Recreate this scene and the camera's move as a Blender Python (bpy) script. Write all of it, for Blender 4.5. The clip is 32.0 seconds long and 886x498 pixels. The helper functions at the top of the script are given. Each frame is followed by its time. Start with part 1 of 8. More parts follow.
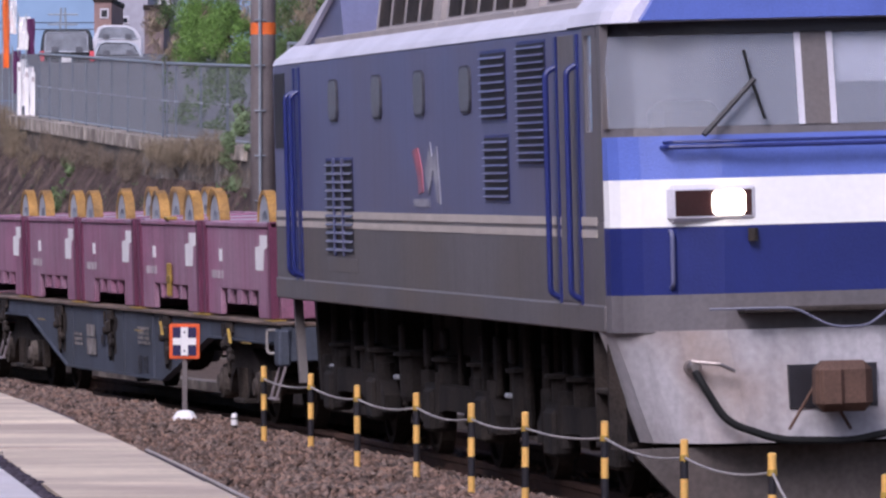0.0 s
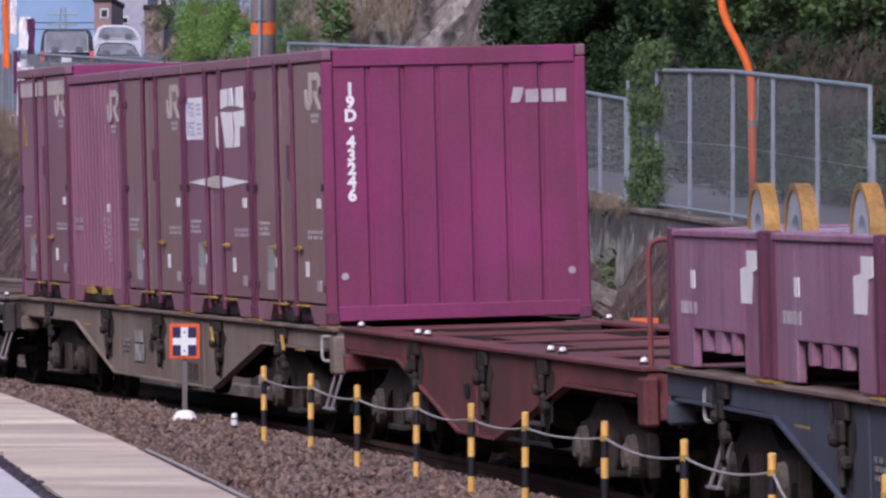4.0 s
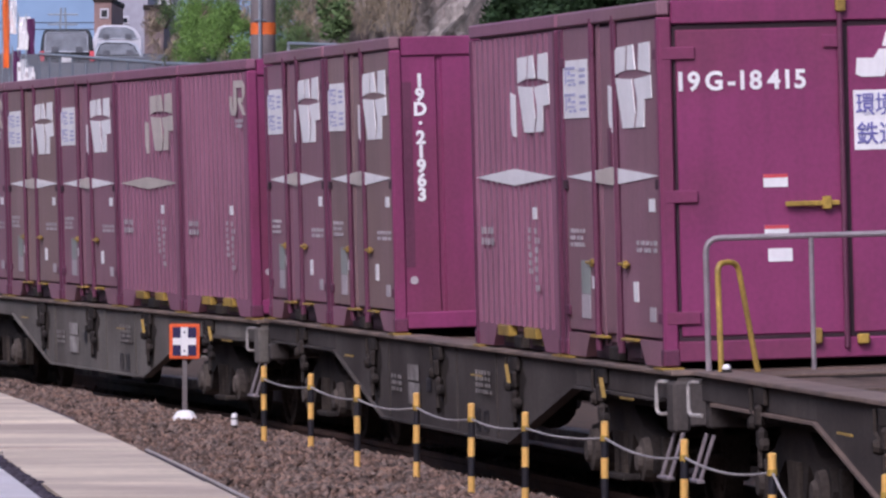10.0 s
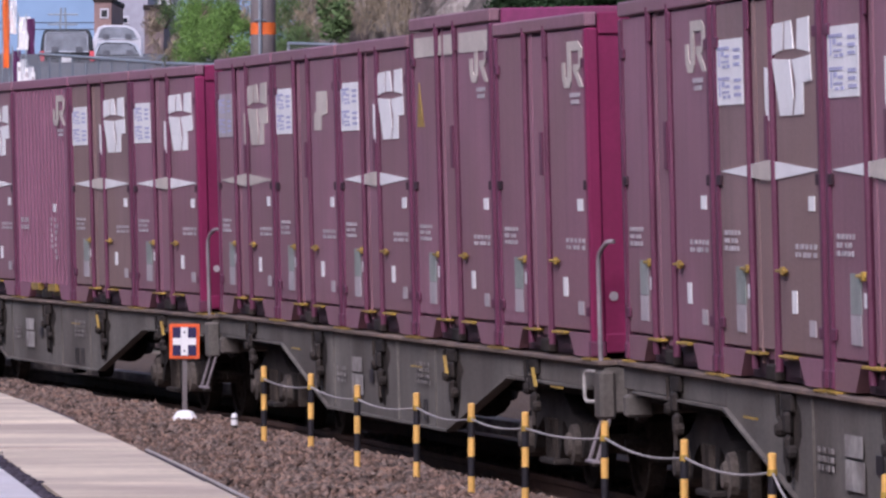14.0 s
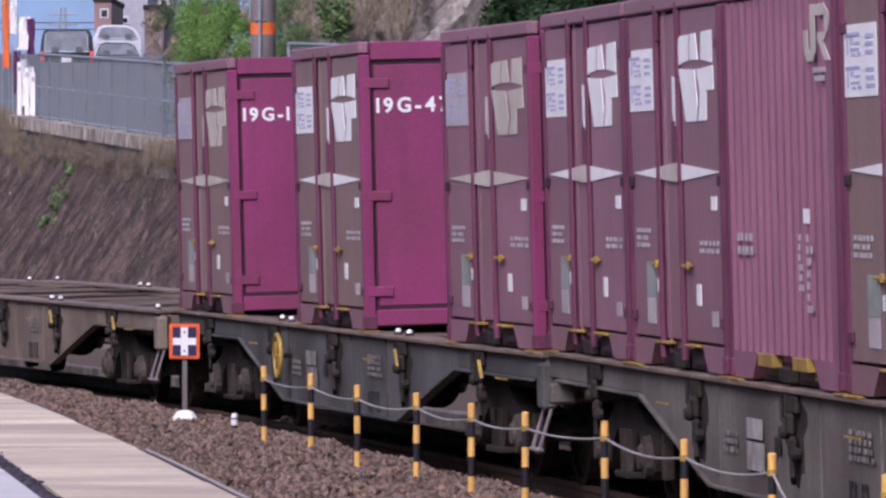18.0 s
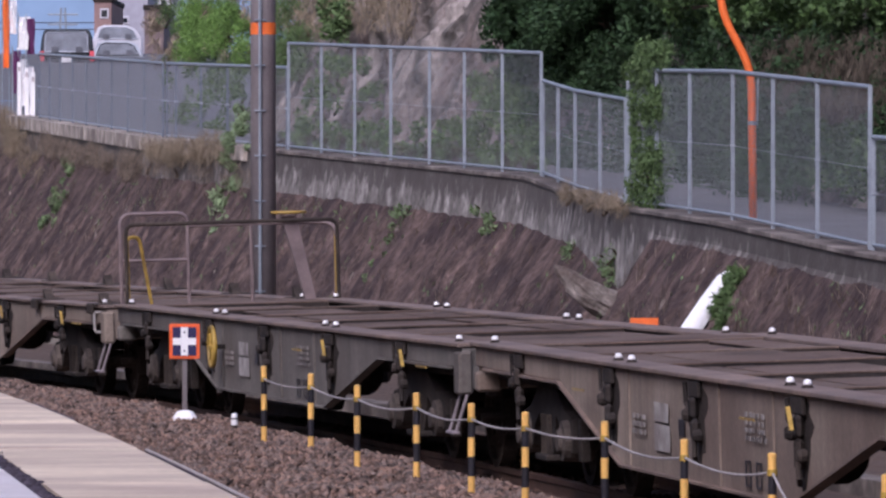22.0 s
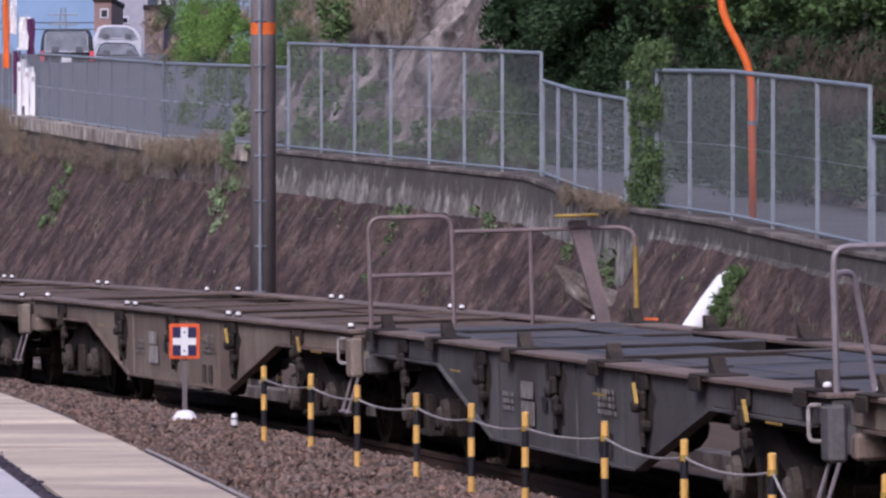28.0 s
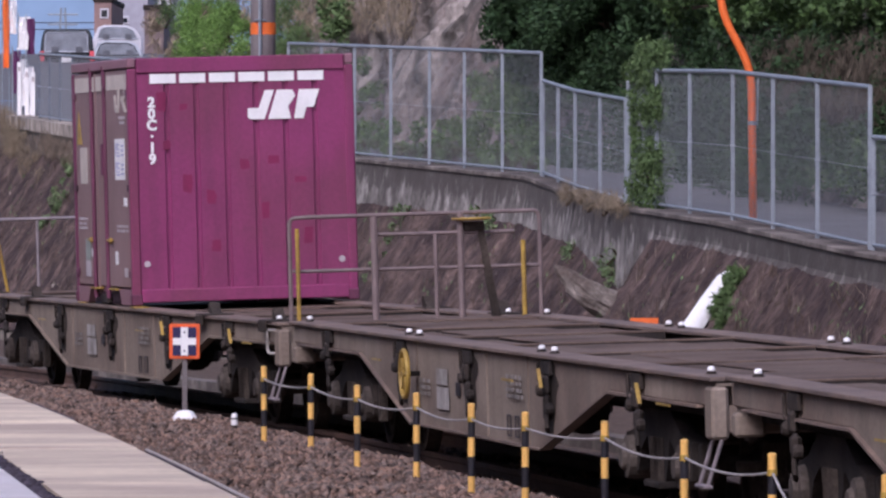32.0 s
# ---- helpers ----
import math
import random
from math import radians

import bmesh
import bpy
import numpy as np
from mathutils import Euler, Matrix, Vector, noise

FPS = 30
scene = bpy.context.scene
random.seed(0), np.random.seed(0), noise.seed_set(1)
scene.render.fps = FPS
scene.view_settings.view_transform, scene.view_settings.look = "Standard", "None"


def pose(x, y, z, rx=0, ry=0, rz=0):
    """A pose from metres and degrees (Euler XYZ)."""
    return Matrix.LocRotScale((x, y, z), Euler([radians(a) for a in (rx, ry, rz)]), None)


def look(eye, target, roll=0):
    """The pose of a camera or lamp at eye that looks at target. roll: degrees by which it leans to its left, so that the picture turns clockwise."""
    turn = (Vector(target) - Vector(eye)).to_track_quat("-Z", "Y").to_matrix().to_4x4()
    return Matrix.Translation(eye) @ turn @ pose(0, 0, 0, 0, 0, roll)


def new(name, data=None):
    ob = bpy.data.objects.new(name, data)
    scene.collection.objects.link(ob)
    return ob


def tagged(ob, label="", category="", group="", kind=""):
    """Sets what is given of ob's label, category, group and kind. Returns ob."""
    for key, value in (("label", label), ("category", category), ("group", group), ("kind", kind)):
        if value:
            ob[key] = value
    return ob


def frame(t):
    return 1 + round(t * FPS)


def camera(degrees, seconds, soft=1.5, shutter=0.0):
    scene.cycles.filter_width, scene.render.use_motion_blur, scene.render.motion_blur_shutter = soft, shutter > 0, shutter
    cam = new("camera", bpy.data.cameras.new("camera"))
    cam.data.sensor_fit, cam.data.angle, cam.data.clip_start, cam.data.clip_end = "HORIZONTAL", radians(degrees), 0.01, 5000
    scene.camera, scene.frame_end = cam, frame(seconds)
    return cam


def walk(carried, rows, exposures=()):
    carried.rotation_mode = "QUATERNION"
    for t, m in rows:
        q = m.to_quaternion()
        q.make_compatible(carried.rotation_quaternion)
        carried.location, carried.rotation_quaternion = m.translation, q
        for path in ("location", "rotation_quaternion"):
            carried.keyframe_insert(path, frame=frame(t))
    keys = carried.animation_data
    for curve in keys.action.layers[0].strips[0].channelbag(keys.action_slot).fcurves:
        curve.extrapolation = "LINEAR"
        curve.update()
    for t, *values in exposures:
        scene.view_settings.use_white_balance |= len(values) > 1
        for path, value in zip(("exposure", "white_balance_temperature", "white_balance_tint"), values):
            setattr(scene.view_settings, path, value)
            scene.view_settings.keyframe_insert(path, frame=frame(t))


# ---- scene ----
CLIP = 32.0
cam = camera(7.278, CLIP, soft=2.5)
EYE = Vector((0.0, 0.0, 2.220))
AIM = look(EYE, (0.0, 100.0, 2.220 - 0.8731), -0.032)
walk(cam, [(0.0, AIM), (CLIP, AIM)], [(0.0, 0.08, 5735, 23), (2.0, 0.16, 5735, 23), (5.0, 0.0, 5735, 23), (8.0, 0.11, 5735, 23), (10.0, 0.0, 5735, 23), (12.0, 0.10, 5735, 23), (17.0, 0.18, 5735, 23), (20.0, 0.20, 5735, 23), (22.5, 0.04, 5735, 23), (CLIP, 0.01, 5735, 23)])

# ---- light: a bright overcast day ----
world = bpy.data.worlds.new("sky")
scene.world = world
world.use_nodes = True
wn = world.node_tree.nodes
sky = wn.new("ShaderNodeTexSky")
sky.sky_type, sky.sun_disc = "NISHITA", False
sky.sun_elevation, sky.sun_rotation = radians(45), radians(205)
sky.air_density, sky.dust_density = 1.0, 4.0
wn["Background"].inputs["Strength"].default_value = 0.13
world.node_tree.links.new(sky.outputs["Color"], wn["Background"].inputs["Color"])
sun = new("sun", bpy.data.lights.new("sun", "SUN"))
sun.data.energy, sun.data.angle, sun.data.color = 2.2, radians(24), (1.0, 0.95, 0.88)
sun.matrix_world = look((-42, -50, 92), (0, 40, 0))

# ---- materials ----
MATS = {}


def mat(name, color, rough=0.6, metal=0.0, vary=0.25, scale=6.0, fine=60.0, bump=0.15, other=None, mix=0.5, each=0.0,
        stretch=(1, 1, 1), glow=0.0, turn=0.0, crack=0.0, deep=0.02, spec=0.5, drip=0.0):
    """Paint, metal, soil or stone: colour that drifts at two scales, patches of a second colour, fine relief."""
    m = bpy.data.materials.new(name)
    m.use_nodes = True
    n, l = m.node_tree.nodes, m.node_tree.links
    b = n["Principled BSDF"]
    b.inputs["Roughness"].default_value, b.inputs["Metallic"].default_value = rough, metal
    b.inputs["Specular IOR Level"].default_value = spec
    co, mp = n.new("ShaderNodeTexCoord"), n.new("ShaderNodeMapping")
    mp.inputs["Scale"].default_value = stretch
    mp.inputs["Rotation"].default_value = (0, turn, 0)
    l.new(co.outputs["Object"], mp.inputs["Vector"])
    info = n.new("ShaderNodeObjectInfo")
    add = n.new("ShaderNodeVectorMath")
    add.operation = "MULTIPLY_ADD"
    add.inputs[1].default_value = (37.0, 17.0, 29.0)
    l.new(info.outputs["Random"], add.inputs[0])
    l.new(mp.outputs["Vector"], add.inputs[2])

    def grain(s, detail):
        t = n.new("ShaderNodeTexNoise")
        t.inputs["Scale"].default_value, t.inputs["Detail"].default_value = s, detail
        l.new(add.outputs["Vector"], t.inputs["Vector"])
        return t.outputs["Fac"]

    def mixed(fac, a, c):
        x = n.new("ShaderNodeMix")
        x.data_type = "RGBA"
        for sock, v in ((x.inputs[0], fac), (x.inputs[6], a), (x.inputs[7], c)):
            if hasattr(v, "is_linked"):
                l.new(v, sock)
            else:
                sock.default_value = v
        return x.outputs[2]

    def ramp(fac, lo, hi):
        r = n.new("ShaderNodeMapRange")
        r.inputs[1].default_value, r.inputs[2].default_value = lo, hi
        l.new(fac, r.inputs[0])
        return r.outputs[0]

    big, small = grain(scale, 5), grain(fine, 3)
    lo, hi = [(*[min(1, c * (1 + s * vary)) for c in color], 1) for s in (-1, 1)]
    col = mixed(ramp(big, 0.3, 0.7), lo, hi)
    if other:
        patch = ramp(grain(scale * 0.6, 6), 0.5 - 0.12 + (0.5 - mix) * 0.3, 0.5 + 0.12 + (0.5 - mix) * 0.3)
        col = mixed(patch, col, (*other, 1))
    if drip:
        m2 = n.new("ShaderNodeMapping")
        m2.inputs["Scale"].default_value = (5.0, 5.0, 0.35)
        l.new(add.outputs["Vector"], m2.inputs["Vector"])
        dn = n.new("ShaderNodeTexNoise")
        dn.inputs["Scale"].default_value, dn.inputs["Detail"].default_value = 1.6, 6
        l.new(m2.outputs["Vector"], dn.inputs["Vector"])
        run = n.new("ShaderNodeMath")
        run.operation = "MULTIPLY"
        run.inputs[1].default_value = drip
        l.new(ramp(dn.outputs["Fac"], 0.46, 0.72), run.inputs[0])
        col = mixed(run.outputs[0], col, (*[c * 0.42 + 0.012 for c in color], 1))
    if crack:
        vo = n.new("ShaderNodeTexVoronoi")
        vo.feature = "DISTANCE_TO_EDGE"
        vo.inputs["Scale"].default_value = crack
        wv = n.new("ShaderNodeVectorMath")
        nz = n.new("ShaderNodeTexNoise")
        nz.inputs["Scale"].default_value = crack * 1.5
        l.new(add.outputs["Vector"], nz.inputs["Vector"])
        wv.operation = "MULTIPLY_ADD"
        wv.inputs[1].default_value = (0.5 / crack, 0.5 / crack, 0.5 / crack)
        l.new(nz.outputs["Color"], wv.inputs[0])
        l.new(add.outputs["Vector"], wv.inputs[2])
        l.new(wv.outputs["Vector"], vo.inputs["Vector"])
        edge = ramp(vo.outputs["Distance"], 0.0, 0.16)
        dark = (*[c * 0.26 for c in color], 1)
        col = mixed(edge, dark, col)
    speck = n.new("ShaderNodeHueSaturation")
    val = n.new("ShaderNodeMapRange")
    val.inputs[3].default_value, val.inputs[4].default_value = 1 - vary * 0.6, 1 + vary * 0.6
    val.inputs[1].default_value, val.inputs[2].default_value = 0.3, 0.7
    l.new(small, val.inputs[0])
    l.new(val.outputs[0], speck.inputs["Value"])
    l.new(col, speck.inputs["Color"])
    out = speck.outputs["Color"]
    if each:
        h2 = n.new("ShaderNodeHueSaturation")
        r2 = n.new("ShaderNodeMapRange")
        r2.inputs[3].default_value, r2.inputs[4].default_value = 1 - each, 1 + each
        isl = n.new("ShaderNodeNewGeometry")
        sm = n.new("ShaderNodeMath")
        l.new(isl.outputs["Random Per Island"], sm.inputs[0])
        l.new(info.outputs["Random"], sm.inputs[1])
        fr = n.new("ShaderNodeMath")
        fr.operation = "FRACT"
        l.new(sm.outputs[0], fr.inputs[0])
        l.new(fr.outputs[0], r2.inputs[0])
        l.new(r2.outputs[0], h2.inputs["Value"])
        l.new(out, h2.inputs["Color"])
        out = h2.outputs["Color"]
    l.new(out, b.inputs["Base Color"])
    if bump:
        bp = n.new("ShaderNodeBump")
        bp.inputs["Strength"].default_value, bp.inputs["Distance"].default_value = bump, deep
        ht = small
        if crack:
            sm2 = n.new("ShaderNodeMath")
            l.new(small, sm2.inputs[0])
            l.new(edge, sm2.inputs[1])
            ht = sm2.outputs[0]
        l.new(ht, bp.inputs["Height"])
        l.new(bp.outputs["Normal"], b.inputs["Normal"])
    if glow:
        b.inputs["Emission Color"].default_value, b.inputs["Emission Strength"].default_value = (*color, 1), glow
    MATS[name] = m
    return m


PURPLE_END = mat("end_paint", (0.238, 0.037, 0.126), 0.5, vary=0.14, scale=1.2, fine=30, bump=0.03, other=(0.190, 0.042, 0.092), mix=0.32, drip=0.25)
PURPLE_DARK = mat("crimson_paint", (0.205, 0.014, 0.074), 0.5, vary=0.12, scale=1.2, fine=30, bump=0.03, drip=0.25)
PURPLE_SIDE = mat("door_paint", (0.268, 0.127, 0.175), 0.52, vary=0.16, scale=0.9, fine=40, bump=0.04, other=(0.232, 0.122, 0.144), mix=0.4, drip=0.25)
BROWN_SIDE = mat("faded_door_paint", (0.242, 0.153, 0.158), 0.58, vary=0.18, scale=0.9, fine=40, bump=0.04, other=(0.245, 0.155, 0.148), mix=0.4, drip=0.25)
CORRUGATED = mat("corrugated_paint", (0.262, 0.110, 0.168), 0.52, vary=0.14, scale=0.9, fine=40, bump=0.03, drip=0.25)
FRAME_PAINT = mat("frame_paint", (0.125, 0.031, 0.070), 0.55, vary=0.2, scale=2, fine=40, bump=0.05, drip=0.3)
# for real door seals, and for sheets that draw shade in recesses
SEAL_SHADE = mat("dark_seal", (0.035, 0.012, 0.022), 0.7, vary=0.3, scale=4)
COIL_BOX = mat("coil_box_paint", (0.310, 0.130, 0.215), 0.55, vary=0.22, scale=1.5, fine=30, bump=0.05, other=(0.34, 0.20, 0.28), mix=0.42, drip=0.55)
COIL_YELLOW = mat("coil_yellow", (0.36, 0.19, 0.045), 0.5, vary=0.4, scale=3, fine=30, bump=0.1, other=(0.20, 0.11, 0.04), mix=0.35)
RAIL_SLATE = mat("slate_louvre", (0.125, 0.125, 0.185), 0.5, vary=0.2, scale=3)
COIL_GREY = mat("coil_grey", (0.32, 0.33, 0.37), 0.5, vary=0.2, scale=3)
WHITE = mat("white_paint", (0.84, 0.82, 0.84), 0.5, vary=0.06, scale=3, fine=30, bump=0.02)
CREAM = mat("weathered_white", (0.52, 0.46, 0.42), 0.6, vary=0.15, scale=2, fine=30, bump=0.02)
PALE = mat("label_white", (0.44, 0.39, 0.42), 0.6, vary=0.15, scale=3, fine=30, bump=0.02)
BLUE_INK = mat("blue_ink", (0.16, 0.15, 0.42), 0.6, vary=0.1)
ECO_GREEN = mat("print_green", (0.20, 0.46, 0.20), 0.6, vary=0.1)
ECO_BLUE = mat("print_blue", (0.22, 0.36, 0.60), 0.6, vary=0.1)
RED_INK = mat("print_red", (0.62, 0.08, 0.10), 0.6, vary=0.1)
YELLOW = mat("yellow_paint", (0.38, 0.245, 0.045), 0.5, vary=0.3, scale=5, fine=40, bump=0.08, other=(0.24, 0.15, 0.04), mix=0.3)
POST_YELLOW = mat("post_yellow", (0.76, 0.44, 0.12), 0.45, vary=0.12, scale=8, bump=0.04)
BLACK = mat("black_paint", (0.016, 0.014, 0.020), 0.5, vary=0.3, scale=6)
RUBBER = mat("rubber", (0.012, 0.012, 0.013), 0.7, vary=0.2, spec=0.2)
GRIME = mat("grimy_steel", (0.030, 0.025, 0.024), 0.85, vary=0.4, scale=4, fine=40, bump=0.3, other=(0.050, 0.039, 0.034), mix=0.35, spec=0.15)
STEEL = mat("worn_steel", (0.30, 0.26, 0.25), 0.4, 0.8, vary=0.25, scale=5)
RUSTY = mat("rusty_rail", (0.10, 0.055, 0.040), 0.7, 0.2, vary=0.3, scale=3, fine=50, bump=0.2)
DECK = mat("rusty_deck", (0.104, 0.069, 0.054), 0.8, vary=0.45, scale=1.6, fine=30, bump=0.15, other=(0.150, 0.108, 0.088), mix=0.4, spec=0.25)
WAGON_GREY = mat("wagon_grey", (0.172, 0.154, 0.141), 0.7, vary=0.26, scale=1.2, fine=30, bump=0.08, other=(0.100, 0.082, 0.074), mix=0.34, spec=0.3, drip=0.38)
WAGON_BLUE = mat("wagon_blue_grey", (0.075, 0.085, 0.118), 0.65, vary=0.2, scale=1.2, fine=30, bump=0.08, other=(0.06, 0.065, 0.08), mix=0.35, spec=0.3, drip=0.4)
WAGON_BEIGE = mat("wagon_beige", (0.262, 0.208, 0.172), 0.72, vary=0.22, scale=1.1, fine=30, bump=0.08, other=(0.165, 0.120, 0.098), mix=0.34, spec=0.3, drip=0.42)
WAGON_BROWN = mat("wagon_brown", (0.086, 0.072, 0.068), 0.75, vary=0.28, scale=1.3, fine=30, bump=0.08, other=(0.052, 0.041, 0.039), mix=0.4, spec=0.25, drip=0.4)
WAGON_RED = mat("wagon_red", (0.188, 0.056, 0.058), 0.65, vary=0.25, scale=1.3, fine=30, bump=0.08, other=(0.10, 0.045, 0.042), mix=0.35, spec=0.3, drip=0.4)
RAIL_PAINT = mat("railing_grey", (0.27, 0.23, 0.25), 0.55, 0.2, vary=0.2, scale=6)
RAIL_BROWN = mat("railing_brown", (0.20, 0.15, 0.15), 0.6, 0.2, vary=0.2, scale=6)
LOCO_BLUE = mat("loco_slate_blue", (0.120, 0.130, 0.250), 0.42, vary=0.10, scale=0.9, fine=30, bump=0.03, other=(0.125, 0.120, 0.20), mix=0.35, drip=0.25)
LOCO_GREY = mat("loco_grey", (0.136, 0.124, 0.136), 0.5, vary=0.16, scale=0.9, fine=30, bump=0.03, other=(0.140, 0.118, 0.112), mix=0.4, drip=0.35)
LOCO_DEEP = mat("loco_deep_blue", (0.017, 0.026, 0.150), 0.35, vary=0.1, scale=2, drip=0.15)
LOCO_BRIGHT = mat("loco_bright_blue", (0.105, 0.155, 0.50), 0.35, vary=0.10, scale=2, drip=0.15)
NOSE_WHITE = mat("nose_white", (0.90, 0.89, 0.90), 0.4, vary=0.04, scale=2, fine=20, bump=0.01)
FADED_RED = mat("faded_red", (0.40, 0.11, 0.15), 0.6, vary=0.25, scale=5, other=(0.22, 0.13, 0.20), mix=0.45)
FADED_WHITE = mat("faded_white", (0.34, 0.33, 0.38), 0.6, vary=0.2, scale=6, other=(0.20, 0.20, 0.27), mix=0.45)
LOCO_ROOF = mat("loco_roof_pale", (0.60, 0.58, 0.66), 0.45, vary=0.12, scale=1.5)
LOCO_SKIRT = mat("loco_skirt_pale", (0.42, 0.40, 0.43), 0.5, vary=0.18, scale=1.6, fine=20, bump=0.05, other=(0.26, 0.19, 0.16), mix=0.36, drip=0.35)
LOCO_CREAM = mat("loco_cream", (0.52, 0.46, 0.42), 0.5, vary=0.1, scale=3)
LAMP_ON = mat("headlamp_lit", (1.0, 0.86, 0.62), 0.3, vary=0.0, bump=0, glow=7.0)
# dark brown that draws the shaded inside of the headlamp housing
LAMP_RECESS = mat("tail_lens", (0.035, 0.012, 0.012), 0.2, vary=0.1)
BALLAST = mat("ballast_bed", (0.090, 0.066, 0.056), 0.9, vary=0.4, scale=5, fine=22, bump=0.6, other=(0.10, 0.068, 0.053), mix=0.5, spec=0.2)
STONE = mat("ballast_stone", (0.172, 0.108, 0.083), 0.85, vary=0.25, scale=9, fine=40, bump=0.2, each=0.62, other=(0.140, 0.108, 0.095), mix=0.42, spec=0.2)
PLATFORM = mat("platform_concrete", (0.65, 0.545, 0.425), 0.85, vary=0.20, scale=1.4, fine=26, bump=0.3, other=(0.43, 0.335, 0.275), mix=0.46, stretch=(0.7, 1.25, 1))
CONCRETE = mat("wall_concrete", (0.215, 0.192, 0.184), 0.85, vary=0.4, scale=1.7, fine=11, bump=0.5, other=(0.058, 0.046, 0.044), mix=0.64, stretch=(0.8, 0.8, 0.55))
COPING = mat("coping_concrete", (0.185, 0.156, 0.140), 0.85, vary=0.45, scale=2.2, fine=10, bump=0.4, other=(0.070, 0.055, 0.050), mix=0.52)
CHUTE_CONCRETE = mat("white_plastic", (0.80, 0.79, 0.82), 0.6, vary=0.1, scale=4)
SLOPE = mat("slope_soil", (0.096, 0.067, 0.060), 0.95, vary=0.6, scale=2.2, fine=10, bump=0.9, other=(0.042, 0.030, 0.031), mix=0.46, stretch=(1.15, 1.15, 0.95), turn=0.22, deep=0.05, spec=0.15)
ROCK = mat("rock_face", (0.252, 0.220, 0.208), 0.9, vary=0.42, scale=1.2, fine=12, bump=1.0, other=(0.125, 0.096, 0.090), mix=0.42, stretch=(1, 0.8, 0.42), turn=0.5, crack=0.95, deep=0.08)
ASPHALT = mat("asphalt", (0.115, 0.112, 0.122), 0.85, vary=0.15, scale=1.0, fine=40, bump=0.1)
GROUND = mat("dry_ground", (0.16, 0.13, 0.10), 0.9, vary=0.3, scale=0.5, fine=6, bump=0.3)
GALV = mat("galvanised_steel", (0.27, 0.30, 0.345), 0.5, 0.3, vary=0.15, scale=5)
GALV_DARK = mat("dull_galvanised_steel", (0.13, 0.15, 0.19), 0.6, 0.2, vary=0.15, scale=5)
POLE = mat("pole_steel", (0.180, 0.155, 0.158), 0.6, vary=0.16, scale=2.5, fine=30, bump=0.1, other=(0.14, 0.115, 0.118), mix=0.4)
ORANGE = mat("orange_plastic", (0.80, 0.16, 0.03), 0.4, vary=0.1, scale=4)
SIGN_ORANGE = mat("sign_orange", (0.80, 0.12, 0.025), 0.5, vary=0.06)
NAVY = mat("sign_navy", (0.020, 0.015, 0.075), 0.5, vary=0.1)
MOSS = mat("dark_moss", (0.060, 0.050, 0.066), 0.95, vary=0.5, scale=6, fine=30, bump=0.5, spec=0.1)
LEAF_A = mat("leaf_green", (0.082, 0.130, 0.048), 0.65, vary=0.2, scale=1.5, bump=0, each=0.4, spec=0.25)
LEAF_B = mat("leaf_bright", (0.135, 0.235, 0.058), 0.65, vary=0.35, scale=1.2, bump=0, each=0.5, spec=0.2)
# darker leaf copy: the shade under the canopy is put into its colour
LEAF_SHADE = mat("leaf_dark", (0.026, 0.052, 0.020), 0.65, vary=0.2, scale=1.5, bump=0, each=0.4, spec=0.2)
LEAF_T = mat("leaf_tree", (0.056, 0.098, 0.030), 0.6, vary=0.25, scale=1.5, bump=0, each=0.5, spec=0.25)
STRAW = mat("dry_grass", (0.235, 0.190, 0.140), 0.8, vary=0.25, scale=2, bump=0, each=0.45, spec=0.1)
BARK = mat("bark", (0.09, 0.065, 0.05), 0.9, vary=0.35, scale=4, fine=30, bump=0.6, spec=0.1)
ROPE = mat("rope", (0.33, 0.30, 0.30), 0.8, vary=0.2, scale=10)
CAR_BLACK = mat("car_black", (0.020, 0.022, 0.028), 0.25, vary=0.1)
CAR_SILVER = mat("car_silver", (0.42, 0.44, 0.50), 0.3, 0.4, vary=0.06)
FACADE_GREY = mat("facade_grey", (0.36, 0.35, 0.42), 0.8, vary=0.1, scale=0.4, fine=4, bump=0.05)
FACADE_BRICK = mat("facade_brick", (0.27, 0.17, 0.16), 0.8, vary=0.15, scale=0.6, fine=8, bump=0.1)
FACADE_BROWN = mat("facade_brown", (0.17, 0.125, 0.125), 0.85, vary=0.15, scale=0.6, fine=8, bump=0.1)
FACADE_PALE = mat("facade_pale", (0.55, 0.54, 0.60), 0.8, vary=0.08, scale=0.4, fine=4, bump=0.05)
# the blue haze of distance is put into this colour
HILLS = mat("far_hills", (0.19, 0.28, 0.42), 0.9, vary=0.1, scale=0.01, fine=0.1, bump=0)
BANNER_PURPLE = mat("banner_purple", (0.10, 0.02, 0.09), 0.7, vary=0.15)
FAINT = mat("faint_lettering", (0.27, 0.243, 0.235), 0.7, vary=0.35, scale=9, other=(0.15, 0.125, 0.120), mix=0.36)
DATA_WHITE = mat("worn_data_white", (0.40, 0.37, 0.36), 0.65, vary=0.25, scale=7, fine=30, bump=0.02, other=(0.22, 0.19, 0.18), mix=0.36)
KERB_PALE = mat("kerb_concrete", (0.40, 0.345, 0.300), 0.85, vary=0.4, scale=2.5, fine=12, bump=0.4, other=(0.16, 0.130, 0.115), mix=0.46, each=0.2)
MAROON = mat("maroon_bar", (0.045, 0.012, 0.018), 0.6, vary=0.2)
INNER_SLAB = mat("inner_concrete", (0.60, 0.56, 0.58), 0.8, vary=0.12, scale=1.2, fine=25, bump=0.15, other=(0.50, 0.44, 0.44), mix=0.35)
CAR_GLASS = mat("car_window", (0.17, 0.18, 0.21), 0.15, vary=0.25, scale=3, bump=0)
BEIGE = mat("roof_case_beige", (0.36, 0.32, 0.31), 0.6, vary=0.15, scale=2)
